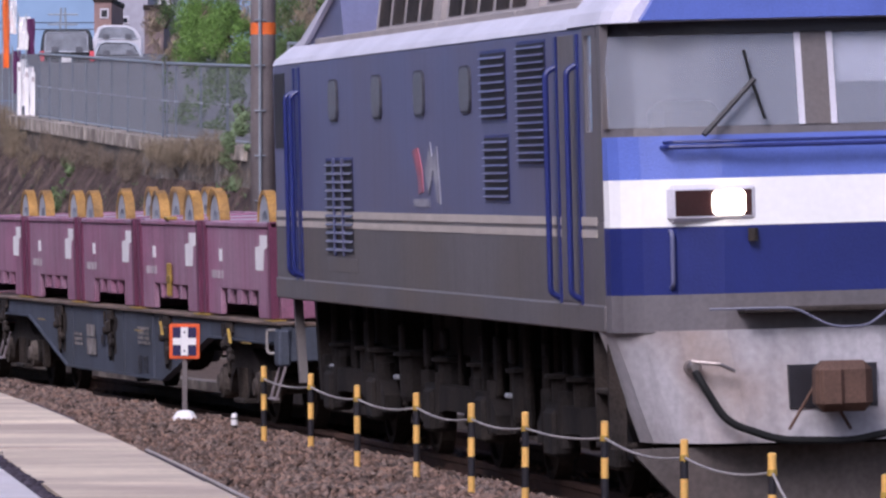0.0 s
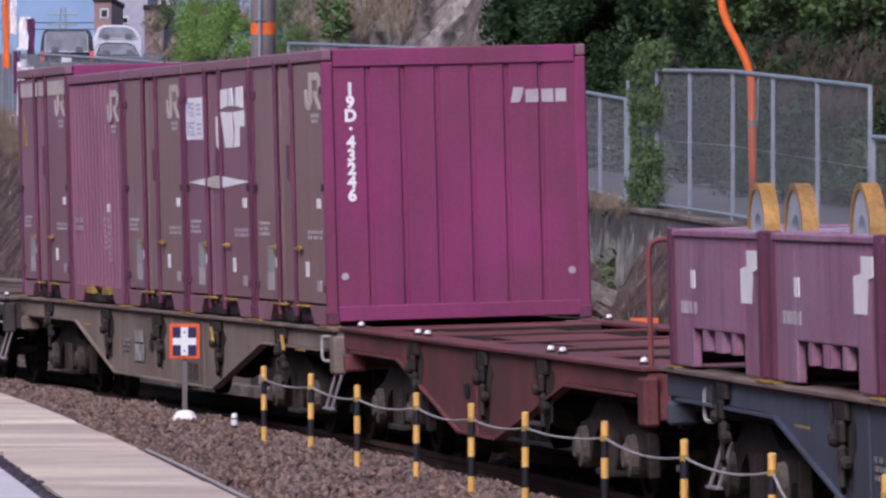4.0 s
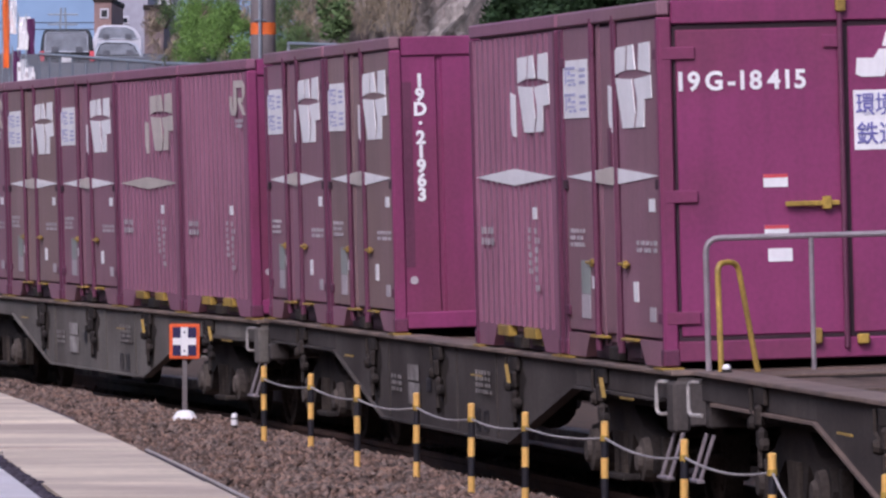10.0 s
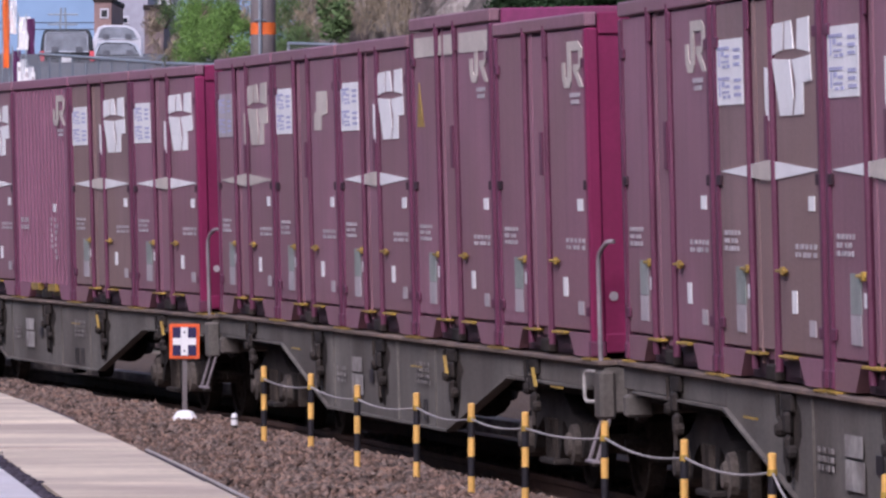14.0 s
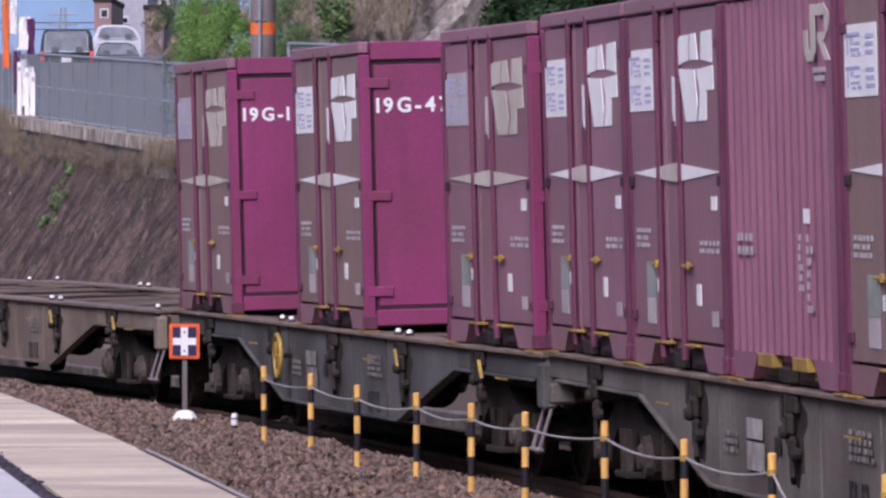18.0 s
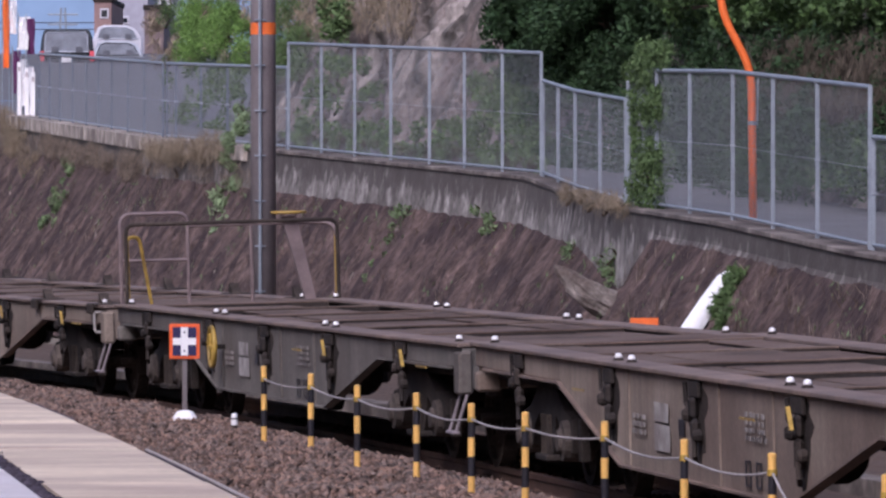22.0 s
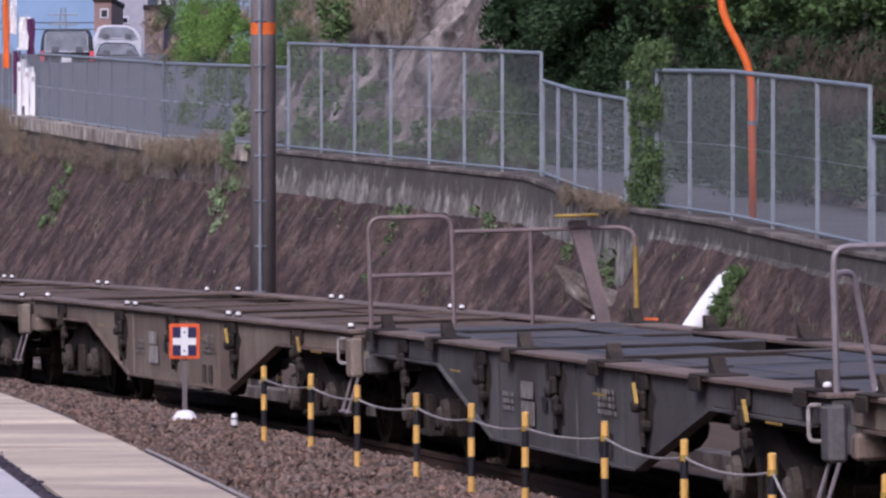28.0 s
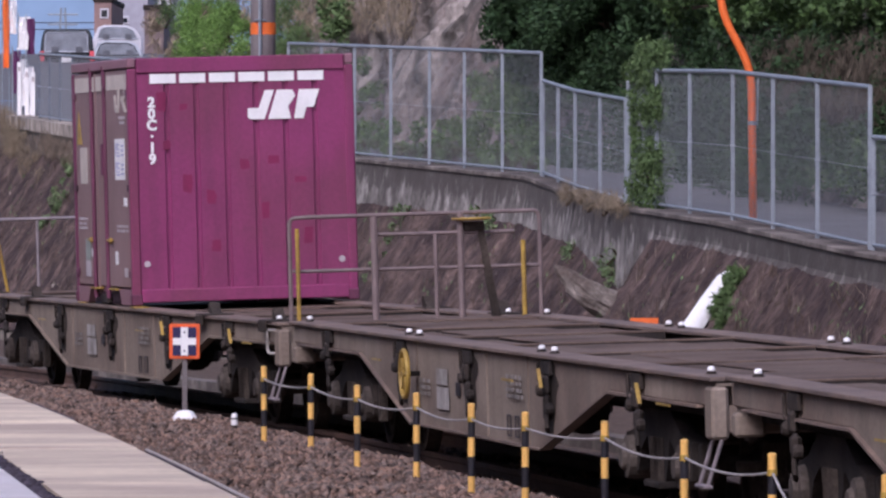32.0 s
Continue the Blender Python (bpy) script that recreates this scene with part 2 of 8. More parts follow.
FLANGE = mat("worn_flange", (0.195, 0.138, 0.112), 0.7, vary=0.3, scale=2.0, fine=30, bump=0.1, other=(0.13, 0.094, 0.082), mix=0.36)
# brown dry grass, its colour darkened for the shade under the trees
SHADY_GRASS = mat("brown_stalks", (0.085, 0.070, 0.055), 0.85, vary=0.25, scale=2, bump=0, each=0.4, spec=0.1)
DECK_BLUE = mat("slate_deck", (0.066, 0.066, 0.080), 0.75, vary=0.3, scale=1.6, fine=30, bump=0.15, other=(0.10, 0.082, 0.078), mix=0.4)
LABEL_GREEN = mat("label_grey_green", (0.26, 0.29, 0.27), 0.6, vary=0.2, scale=4, other=(0.34, 0.33, 0.34), mix=0.35)
PALE_INK = mat("pale_ink", (0.42, 0.42, 0.62), 0.6, vary=0.1)
DULL_PANE = mat("dull_pane", (0.105, 0.108, 0.130), 0.3, vary=0.15)
WIRE = mat("dull_wire", (0.20, 0.21, 0.24), 0.6, vary=0.1, bump=0)
UNDER = mat("dusty_undergear", (0.060, 0.047, 0.040), 0.85, vary=0.45, scale=3, fine=40, bump=0.3, other=(0.030, 0.024, 0.022), mix=0.5, spec=0.15)
DUSTY = mat("dusty_steel", (0.105, 0.086, 0.076), 0.85, vary=0.4, scale=3, fine=30, bump=0.2, other=(0.055, 0.044, 0.040), mix=0.45, spec=0.15)
# near-black: the shade under the locomotive body is put into this colour
LOCO_GEAR = mat("oily_gear", (0.019, 0.016, 0.016), 0.8, vary=0.4, scale=4, fine=40, bump=0.3, other=(0.034, 0.027, 0.024), mix=0.35, spec=0.2)
PLOUGH = mat("plough_grey", (0.105, 0.088, 0.084), 0.75, vary=0.3, scale=2, fine=25, bump=0.1, other=(0.08, 0.06, 0.055), mix=0.4, drip=0.4)
WAGON_SLATE = mat("wagon_slate", (0.124, 0.118, 0.122), 0.7, vary=0.24, scale=1.2, fine=30, bump=0.08, other=(0.066, 0.058, 0.057), mix=0.38, spec=0.3, drip=0.4)
SHADE_BLUE = mat("window_rubber", (0.045, 0.045, 0.062), 0.6, vary=0.2)
# the pocket yellow again, darkened for the shade inside
POCKET = mat("pocket_olive", (0.10, 0.068, 0.018), 0.6, vary=0.3, scale=5, fine=40, bump=0.08)
SLOPE_STRAW = mat("slope_straw", (0.175, 0.140, 0.115), 0.85, vary=0.25, scale=2, bump=0, each=0.5, spec=0.1)
FLAKE = mat("shale_flake", (0.255, 0.222, 0.205), 0.9, vary=0.4, scale=4, fine=22, bump=0.6, other=(0.09, 0.068, 0.06), mix=0.4, spec=0.2)
LEAF_W = mat("weed_green", (0.125, 0.180, 0.085), 0.65, vary=0.2, scale=1.5, bump=0, each=0.4, spec=0.2)
LEAF_P = mat("weed_pale", (0.205, 0.275, 0.150), 0.65, vary=0.2, scale=1.5, bump=0, each=0.35, spec=0.2)
GLASS = mat("dark_window", (0.030, 0.033, 0.042), 0.08, vary=0.1, bump=0)
# grey base and partial transmission put a pale reflection veil into the glass
CAB_GLASS = bpy.data.materials.new("cab_glass")
CAB_GLASS.use_nodes = True
_b = CAB_GLASS.node_tree.nodes["Principled BSDF"]
_b.inputs["Base Color"].default_value = (0.50, 0.52, 0.60, 1)
_b.inputs["Roughness"].default_value, _b.inputs["IOR"].default_value = 0.03, 1.45
_b.inputs["Transmission Weight"].default_value = 0.72


def stained_wall():
    """Pale concrete with dark growth running down from its top in ragged tongues."""
    m = mat("stained_wall_concrete", (0.275, 0.250, 0.235), 0.88, vary=0.55, scale=3.0, fine=13, bump=0.5, other=(0.100, 0.085, 0.078), mix=0.50, stretch=(1.0, 1.0, 0.75), drip=0.18)
    n, l = m.node_tree.nodes, m.node_tree.links
    b = n["Principled BSDF"]
    old = b.inputs["Base Color"].links[0].from_socket
    at = n.new("ShaderNodeAttribute")
    at.attribute_name = "below_top"
    co, mp = n.new("ShaderNodeTexCoord"), n.new("ShaderNodeMapping")
    mp.inputs["Scale"].default_value = (3.4, 3.4, 2.6)
    l.new(co.outputs["Object"], mp.inputs["Vector"])
    tx = n.new("ShaderNodeTexNoise")
    tx.inputs["Scale"].default_value, tx.inputs["Detail"].default_value = 1.3, 6
    l.new(mp.outputs["Vector"], tx.inputs["Vector"])
    ln = n.new("ShaderNodeMapRange")
    ln.inputs[1].default_value, ln.inputs[2].default_value, ln.inputs[3].default_value, ln.inputs[4].default_value = 0.34, 0.66, 0.18, 0.66
    l.new(tx.outputs["Fac"], ln.inputs[0])
    df = n.new("ShaderNodeMath")
    df.operation = "SUBTRACT"
    l.new(ln.outputs[0], df.inputs[0])
    l.new(at.outputs["Fac"], df.inputs[1])
    rg = n.new("ShaderNodeMapRange")
    rg.inputs[1].default_value, rg.inputs[2].default_value, rg.inputs[4].default_value = -0.05, 0.16, 0.86
    l.new(df.outputs[0], rg.inputs[0])
    x = n.new("ShaderNodeMix")
    x.data_type = "RGBA"
    x.inputs[7].default_value = (0.056, 0.045, 0.042, 1)
    l.new(rg.outputs[0], x.inputs[0])
    l.new(old, x.inputs[6])
    l.new(x.outputs[2], b.inputs["Base Color"])
    return m


WALL_CONCRETE = stained_wall()




# ---- mesh helpers ----
class Geo:
    """Vertices and faces of one mesh in the making."""

    def __init__(self):
        self.v, self.f = [], []

    def add(self, verts, faces):
        k = len(self.v)
        self.v += [tuple(p) for p in verts]
        self.f += [tuple(i + k for i in q) for q in faces]
        return self

    def box(self, x0, x1, y0, y1, z0, z1, b=0.0):
        """A box, its edges chamfered by b."""
        if b <= 0:
            return self.add([(x, y, z) for x in (x0, x1) for y in (y0, y1) for z in (z0, z1)],
                            [(0, 1, 3, 2), (4, 6, 7, 5), (0, 4, 5, 1), (2, 3, 7, 6), (0, 2, 6, 4), (1, 5, 7, 3)])
        lo, hi, vs, ix = (x0, y0, z0), (x1, y1, z1), [], {}
        for c in range(8):
            s = [(c >> a) & 1 for a in range(3)]
            for a in range(3):
                p = [(hi[k] - b if s[k] else lo[k] + b) if k != a else (hi[k] if s[k] else lo[k]) for k in range(3)]
                ix[c, a] = len(vs)
                vs.append(p)
        fs = []
        for a in range(3):
            u, w = (a + 1) % 3, (a + 2) % 3
            for s in (0, 1):
                q = [(s << a) | (i << u) | (j << w) for i, j in ((0, 0), (1, 0), (1, 1), (0, 1))]
                r = [ix[c, a] for c in q]
                fs.append(tuple(r if s else r[::-1]))
            for i in (0, 1):
                for j in (0, 1):
                    c0 = (i << u) | (j << w)
                    c1 = c0 | (1 << a)
                    fs.append((ix[c0, u], ix[c1, u], ix[c1, w], ix[c0, w]))
        fs += [(ix[c, 0], ix[c, 1], ix[c, 2]) for c in range(8)]
        return self.add(vs, fs)

    def prism(self, pts, axis, a, b):
        """The outline pts (two coordinates) pushed along an axis from a to b."""
        n = len(pts)
        put = {"x": lambda p, t: (t, p[0], p[1]), "y": lambda p, t: (p[0], t, p[1]), "z": lambda p, t: (p[0], p[1], t)}[axis]
        vs = [put(p, a) for p in pts] + [put(p, b) for p in pts]
        return self.add(vs, [tuple(range(n))[::-1], tuple(range(n, 2 * n))] + [(i, (i + 1) % n, n + (i + 1) % n, n + i) for i in range(n)])

    def tube(self, pts, r, n=8, close=True):
        """A round bar along the points; r may be one radius for each point."""
        pts = [Vector(p) for p in pts]
        rr = r if isinstance(r, (list, tuple)) else [r] * len(pts)
        vs, up = [], None
        for i, p in enumerate(pts):
            d = (pts[min(i + 1, len(pts) - 1)] - pts[max(i - 1, 0)]).normalized()
            if up is None:
                up = Vector((0, 0, 1)) if abs(d.z) < 0.9 else Vector((1, 0, 0))
            s = d.cross(up).normalized()
            up = s.cross(d).normalized()
            vs += [p + (s * math.cos(a) + up * math.sin(a)) * rr[i] for a in (2 * math.pi * k / n for k in range(n))]
        m = len(pts)
        fs = [(i * n + k, i * n + (k + 1) % n, (i + 1) * n + (k + 1) % n, (i + 1) * n + k) for i in range(m - 1) for k in range(n)]
        if close:
            fs += [tuple(range(n))[::-1], tuple(range((m - 1) * n, m * n))]
        return self.add(vs, fs)

    def lathe(self, profile, n=16, axis="y", at=(0, 0, 0)):
        """A turned body: profile of (radius, place along the axis)."""
        put = {"x": lambda c, s, t: (t, c, s), "y": lambda c, s, t: (c, t, s), "z": lambda c, s, t: (c, s, t)}[axis]
        vs = []
        for r, t in profile:
            for k in range(n):
                a = 2 * math.pi * k / n
                q = put(r * math.cos(a), r * math.sin(a), t)
                vs.append((q[0] + at[0], q[1] + at[1], q[2] + at[2]))
        m = len(profile)
        fs = [(i * n + k, i * n + (k + 1) % n, (i + 1) * n + (k + 1) % n, (i + 1) * n + k) for i in range(m - 1) for k in range(n)]
        return self.add(vs, fs + [tuple(range(n))[::-1], tuple(range((m - 1) * n, m * n))])

    def mesh(self, name):
        me = bpy.data.meshes.new(name)
        me.from_pydata(self.v, [], self.f)
        if len(self.f) < 4000:
            bm = bmesh.new()
            bm.from_mesh(me)
            bmesh.ops.recalc_face_normals(bm, faces=bm.faces)
            bm.to_mesh(me)
            bm.free()
        return me


def part(name, g, material, parent, label="", smooth=False):
    """One mesh under a thing or a part. g: a Geo, or a finished mesh that alike parts share."""
    me = g.mesh(name) if isinstance(g, Geo) else g
    if not me.materials:
        me.materials.append(material)
    if smooth:
        me.shade_smooth()
    ob = new(name, me)
    ob.parent = parent
    if label:
        ob["label"] = label
    return ob


def thing(name, label, category, group="", m=None, kind="", g=None, material=None):
    """A top-level thing: an Empty at its base, or a mesh when g is given."""
    if g is None:
        ob = new(name)
        ob.empty_display_size = 0.2
    else:
        me = g.mesh(name) if isinstance(g, Geo) else g
        if not me.materials:
            me.materials.append(material)
        ob = new(name, me)
    if m is not None:
        ob.matrix_basis = m
    return tagged(ob, label, category, group, kind)


def bent(pts, r, n=5):
    """The polyline with its inner corners rounded by r."""
    pts = [Vector(p) for p in pts]
    out = [pts[0]]
    for a, b, c in zip(pts, pts[1:], pts[2:]):
        u, w = (a - b).normalized(), (c - b).normalized()
        k = min(r, (a - b).length * 0.49, (c - b).length * 0.49)
        for i in range(n + 1):
            t = i / n
            p, q = b + u * k * (1 - t), b + w * k * t
            out.append(p.lerp(q, t))
    return out + [pts[-1]]


def letters(body, size, spacing=1.0, bold=0.028):
    """Flat letters of the built-in font as a mesh in the xy plane, centred."""
    cu = bpy.data.curves.new("letters", "FONT")
    cu.body, cu.size, cu.align_x, cu.align_y, cu.extrude = body, size, "CENTER", "CENTER", 0.003
    cu.space_character, cu.resolution_u = spacing, 3
    cu.offset = size * bold
    ob = bpy.data.objects.new("letters", cu)
    me = bpy.data.meshes.new_from_object(ob)
    bpy.data.objects.remove(ob)
    bpy.data.curves.remove(cu)
    return me


ON_END = Matrix(((0, 0, 1), (1, 0, 0), (0, 1, 0)))     # letters on a face that looks to +x


def on_face(me, face, at):
    """Turns a lettering mesh into its face and moves it to its place."""
    m = face.to_4x4()
    m.translation = at
    me.transform(m)
    return me


# ---- the line of the track ----
TX, TY, TA, TK, TK2, TK3 = 0.17876, 63.14349, 0.1808668, -0.00246702, 1.853e-5, 1.8476e-6
SLOPE_UP, CANT = 0.001376, 0.025956
RAIL_TOP = -0.10


def heading(s):
    s = min(max(s, -46.0), 30.0)
    return TA + TK * s + TK2 * s * s / 2 + TK3 * s ** 3 / 6


LINE = {}


def line_at(s):
    """Plan position of the centre of the track, s metres along it."""
    k = math.floor(s / 2.0)
    if not LINE:
        for sign in (1, -1):
            x, y = TX, TY
            LINE[0] = (x, y)
            for i in range(1, 301):
                for j in range(4):
                    a = heading(sign * ((i - 1) * 2.0 + 0.25 + 0.5 * j))
                    x, y = x + sign * 0.5 * math.sin(a), y - sign * 0.5 * math.cos(a)
                LINE[sign * i] = (x, y)
    x, y = LINE[k]
    r = s - 2.0 * k
    a = heading(2.0 * k + r / 2)
    return Vector((x + r * math.sin(a), y - r * math.cos(a)))


def grade(s):
    return SLOPE_UP * min(max(s, -70.0), 40.0)


def beside(s, off, z=0.0):
    """A point off metres from the track's centre, towards the platform."""
    c, a = line_at(s), heading(s)
    return Vector((c.x - off * math.cos(a), c.y - off * math.sin(a), z + grade(s)))


def rolling(s, half):
    """The pose of a vehicle whose bogies stand half a base either side of s: x ahead, y away from the platform."""
    a, b = line_at(s + half), line_at(s - half)
    d, c = a - b, (a + b) / 2
    m = Matrix.Rotation(math.atan2(d.y, d.x), 4, "Z") @ Matrix.Rotation(CANT, 4, "X")
    m.translation = (c.x, c.y, grade(s))
    return m


def sweep(g, profile, s0, s1, step):
    """A section (offset from the track, height) drawn along the line."""
    n, k = int(round((s1 - s0) / step)), len(profile)
    vs = [beside(s0 + step * i, o, z) for i in range(n + 1) for o, z in profile]
    return g.add(vs, [(i * k + j, i * k + j + 1, (i + 1) * k + j + 1, (i + 1) * k + j) for i in range(n) for j in range(k - 1)])


def wobble(p, scale, seed=0.0):
    return noise.noise(Vector((p[0] * scale + seed, p[1] * scale - seed, p[2] * scale + 0.5 * seed)))


def leaves(centres, count, size, seed, up=0.3, flat=1.0, slim=0.45):
    """Many small folded leaves scattered round centres of (x, y, z, radius)."""
    rng = np.random.default_rng(seed)
    cs = np.array(centres, float)
    w = cs[:, 3] ** 2
    pick = rng.choice(len(cs), count, p=w / w.sum())
    d = rng.normal(size=(count, 3))
    d /= np.linalg.norm(d, axis=1)[:, None]
    r = cs[pick, 3] * rng.uniform(0.25, 1.0, count) ** 0.5
    p = cs[pick, :3] + d * r[:, None] * np.array((1, 1, flat))
    a = rng.normal(size=(count, 3)) + np.array((0, 0, up))
    a /= np.linalg.norm(a, axis=1)[:, None]
    b = np.cross(a, rng.normal(size=(count, 3)))
    b /= np.linalg.norm(b, axis=1)[:, None]
    s = size * rng.uniform(0.5, 1.4, count)[:, None]
    v = np.stack([p - a * s, p + b * s * slim, p + a * s, p - b * s * slim], 1).reshape(-1, 3)
    me = bpy.data.meshes.new("leaves")
    me.vertices.add(count * 4)
    me.vertices.foreach_set("co", v.ravel())
    me.loops.add(count * 4)
    me.loops.foreach_set("vertex_index", np.arange(count * 4))
    me.polygons.add(count)
    me.polygons.foreach_set("loop_start", np.arange(count) * 4)
    me.update()
    me.validate()
    return me


# ---- the line of the fence on the retaining wall: x, y, height of its foot ----
WALL = [Vector(p) for p in ((-13.0, 168.0, 4.35), (-9.9, 155.0, 3.93), (-8.63, 149.0, 3.71), (-5.14, 129.0, 3.145), (-2.62, 118.0, 2.875), (1.456, 102.0, 2.397),
                            (1.88, 99.0, 2.207), (2.473, 93.5, 2.003), (3.516, 84.5, 1.832), (4.722, 77.0, 1.535), (7.6, 60.0, 1.05),
                            (10.6, 42.0, 0.55), (14.5, 12.0, 0.2), (18.0, -30.0, 0.1))]
RUN = [0.0]
for _p, _q in zip(WALL, WALL[1:]):
    RUN.append(RUN[-1] + (_q - _p).length)


def on_wall(u):
    """The point u metres along the fence line, and the way across it, away from the track."""
    i = max(k for k in range(len(RUN) - 1) if RUN[k] <= max(u, 0.0))
    t = (u - RUN[i]) / (RUN[i + 1] - RUN[i])
    p = WALL[i].lerp(WALL[i + 1], t)
    a, b = WALL[max(i - 1, 0)], WALL[min(i + 2, len(WALL) - 1)]
    d = (b - a).normalized()
    return p, Vector((-d.y, d.x, 0)).normalized()


def wall_u(y):
    """Metres along the fence line where it passes y."""
    for i in range(len(WALL) - 1):
        if WALL[i].y >= y >= WALL[i + 1].y:
            return RUN[i] + (WALL[i].y - y) / (WALL[i].y - WALL[i + 1].y) * (RUN[i + 1] - RUN[i])
    return 0.0


def ground_sheet():
    g = Geo()
    n = 24
    ring = [0, 30, 80, 200, 600, 2500]
    vs = [(0, 60, -0.55)]
    for r in ring[1:]:
        vs += [(r * math.cos(2 * math.pi * k / n), 60 + r * math.sin(2 * math.pi * k / n), -0.55) for k in range(n)]
    fs = [(0, 1 + k, 1 + (k + 1) % n) for k in range(n)]
    for j in range(len(ring) - 2):
        a, b = 1 + j * n, 1 + (j + 1) * n
        fs += [(a + k, b + k, b + (k + 1) % n, a + (k + 1) % n) for k in range(n)]
    thing("ground", "dry brown earth under and round the railway", "ground", kind="structure", g=g.add(vs, fs), material=GROUND)


def ballast_bed():
    g = Geo()
    prof = [(5.6, 0.0), (4.6, 0.06), (3.4, 0.09), (2.5, 0.10), (2.05, 0.08), (1.75, -0.16), (1.4, -0.26), (0.75, -0.26), (-0.75, -0.26), (-1.4, -0.28), (-2.0, -0.36),
            (-3.0, -0.42), (-5.5, -0.40), (-7.5, -0.42)]
    sweep(g, prof, -120, 60, 2.0)
    ob = thing("ballast_bed", "bed of brown crushed stone under the track", "ballast", kind="stuff", g=g, material=BALLAST)
    # loose stones that can be told apart
    rng = np.random.default_rng(4)
    n = 105000
    s = rng.uniform(-27, 24, n)
    o = np.where(rng.random(n) < 0.86, rng.uniform(1.7, 5.5, n), rng.uniform(-1.3, 1.7, n))
    top = np.interp(o, [-1.4, 1.4, 1.75, 2.05, 2.5, 3.4, 4.6, 5.6], [-0.26, -0.26, -0.16, 0.08, 0.10, 0.09, 0.06, 0.0])
    keys = np.arange(-30, 28, 0.5)
    xs, ys, hs = [np.array([f(k) for k in keys]) for f in (lambda k: line_at(k).x, lambda k: line_at(k).y, heading)]
    x, y, h = np.interp(s, keys, xs), np.interp(s, keys, ys), np.interp(s, keys, hs)
    r = rng.uniform(0.012, 0.036, n)
    lump = 0.03 * np.sin(s * 2.1 + o * 1.7) * np.sin(o * 3.1 - s * 0.8)
    c = np.stack([x - o * np.cos(h), y - o * np.sin(h), top + SLOPE_UP * s + r * 0.45 + lump], 1)
    base = np.array([(1, 0, 0), (-1, 0, 0), (0, 1, 0), (0, -1, 0), (0, 0, 1), (0, 0, -1)], float)
    tri = np.array([(0, 2, 4), (2, 1, 4), (1, 3, 4), (3, 0, 4), (2, 0, 5), (1, 2, 5), (3, 1, 5), (0, 3, 5)])
    a = rng.uniform(0, 6.28, n)
    v = base[None] * rng.uniform(0.6, 1.25, (n, 6, 1)) + rng.normal(0, 0.22, (n, 6, 3))
    v *= r[:, None, None] * np.array((1.15, 1.0, 0.85))
    ca, sa = np.cos(a)[:, None], np.sin(a)[:, None]
    v = np.stack([v[..., 0] * ca - v[..., 1] * sa, v[..., 0] * sa + v[..., 1] * ca, v[..., 2]], -1) + c[:, None]
    f = (tri[None] + 6 * np.arange(n)[:, None, None]).reshape(-1)
    me = bpy.data.meshes.new("stones")
    me.vertices.add(n * 6)
    me.vertices.foreach_set("co", v.ravel())
    me.loops.add(n * 24)
    me.loops.foreach_set("vertex_index", f)
    me.polygons.add(n * 8)
    me.polygons.foreach_set("loop_start", np.arange(n * 8) * 3)
    me.update()
    me.validate()
    me.materials.append(STONE)
    st = new("loose_stones", me)
    st.parent = ob
    tagged(st, kind="stuff")


def cable_trough():
    """A pale concrete trough along the far side of the track."""
    ct = thing("cable_trough", "pale concrete cable trough beside the track", "cable trough", kind="structure")
    for i in range(-24, 14):
        s = 2.0 * i
        g = sweep(Geo(), [(-2.55, -0.40), (-2.55, -0.24), (-2.56, -0.235), (-2.80, -0.235), (-2.81, -0.24), (-2.81, -0.40)], s + 0.01, s + 1.99, 1.98)
        part("trough_lid", g, COPING, ct)


def light_block_wall():
    """An unseen plain wall behind the platform, added to block low sky light from the left."""
    thing("wall_station", "plain pale wall along the back of the platform", "wall", kind="structure",
          g=sweep(Geo(), [(12.0, -0.5), (12.0, 6.5), (12.3, 6.5), (12.3, -0.5)], -30, 90, 2.0), material=CONCRETE)


def track():
    tr = thing("railway_track", "rusty rails on dark sleepers in brown ballast", "railway track", kind="structure")
    for off in (0.5335, -0.5335):
        z = RAIL_TOP - CANT * off
        prof = [(off + dx, z + dz) for dx, dz in ((0.033, 0.0), (0.033, -0.04), (0.009, -0.055), (0.009, -0.135), (0.06, -0.15), (0.06, -0.155), (-0.06, -0.155),
                                                  (-0.06, -0.15), (-0.009, -0.135), (-0.009, -0.055), (-0.033, -0.04), (-0.033, 0.0), (0.033, 0.0))]
        part("rail", sweep(Geo(), prof, -560, 560, 4.0), RUSTY, tr)
    sl = Geo().box(-0.12, 0.12, -1.0, 1.0, -0.16, 0.0, 0.015).mesh("sleeper")
    sl.materials.append(DUSTY)
    for i in range(-52, 36):
        s = i * 0.62
        ob = part("sleeper", sl, DUSTY, tr)
        m = rolling(s, 0.3)
        ob.matrix_basis = m @ Matrix.Translation((0, 0, RAIL_TOP - 0.158))


edge_side = beside


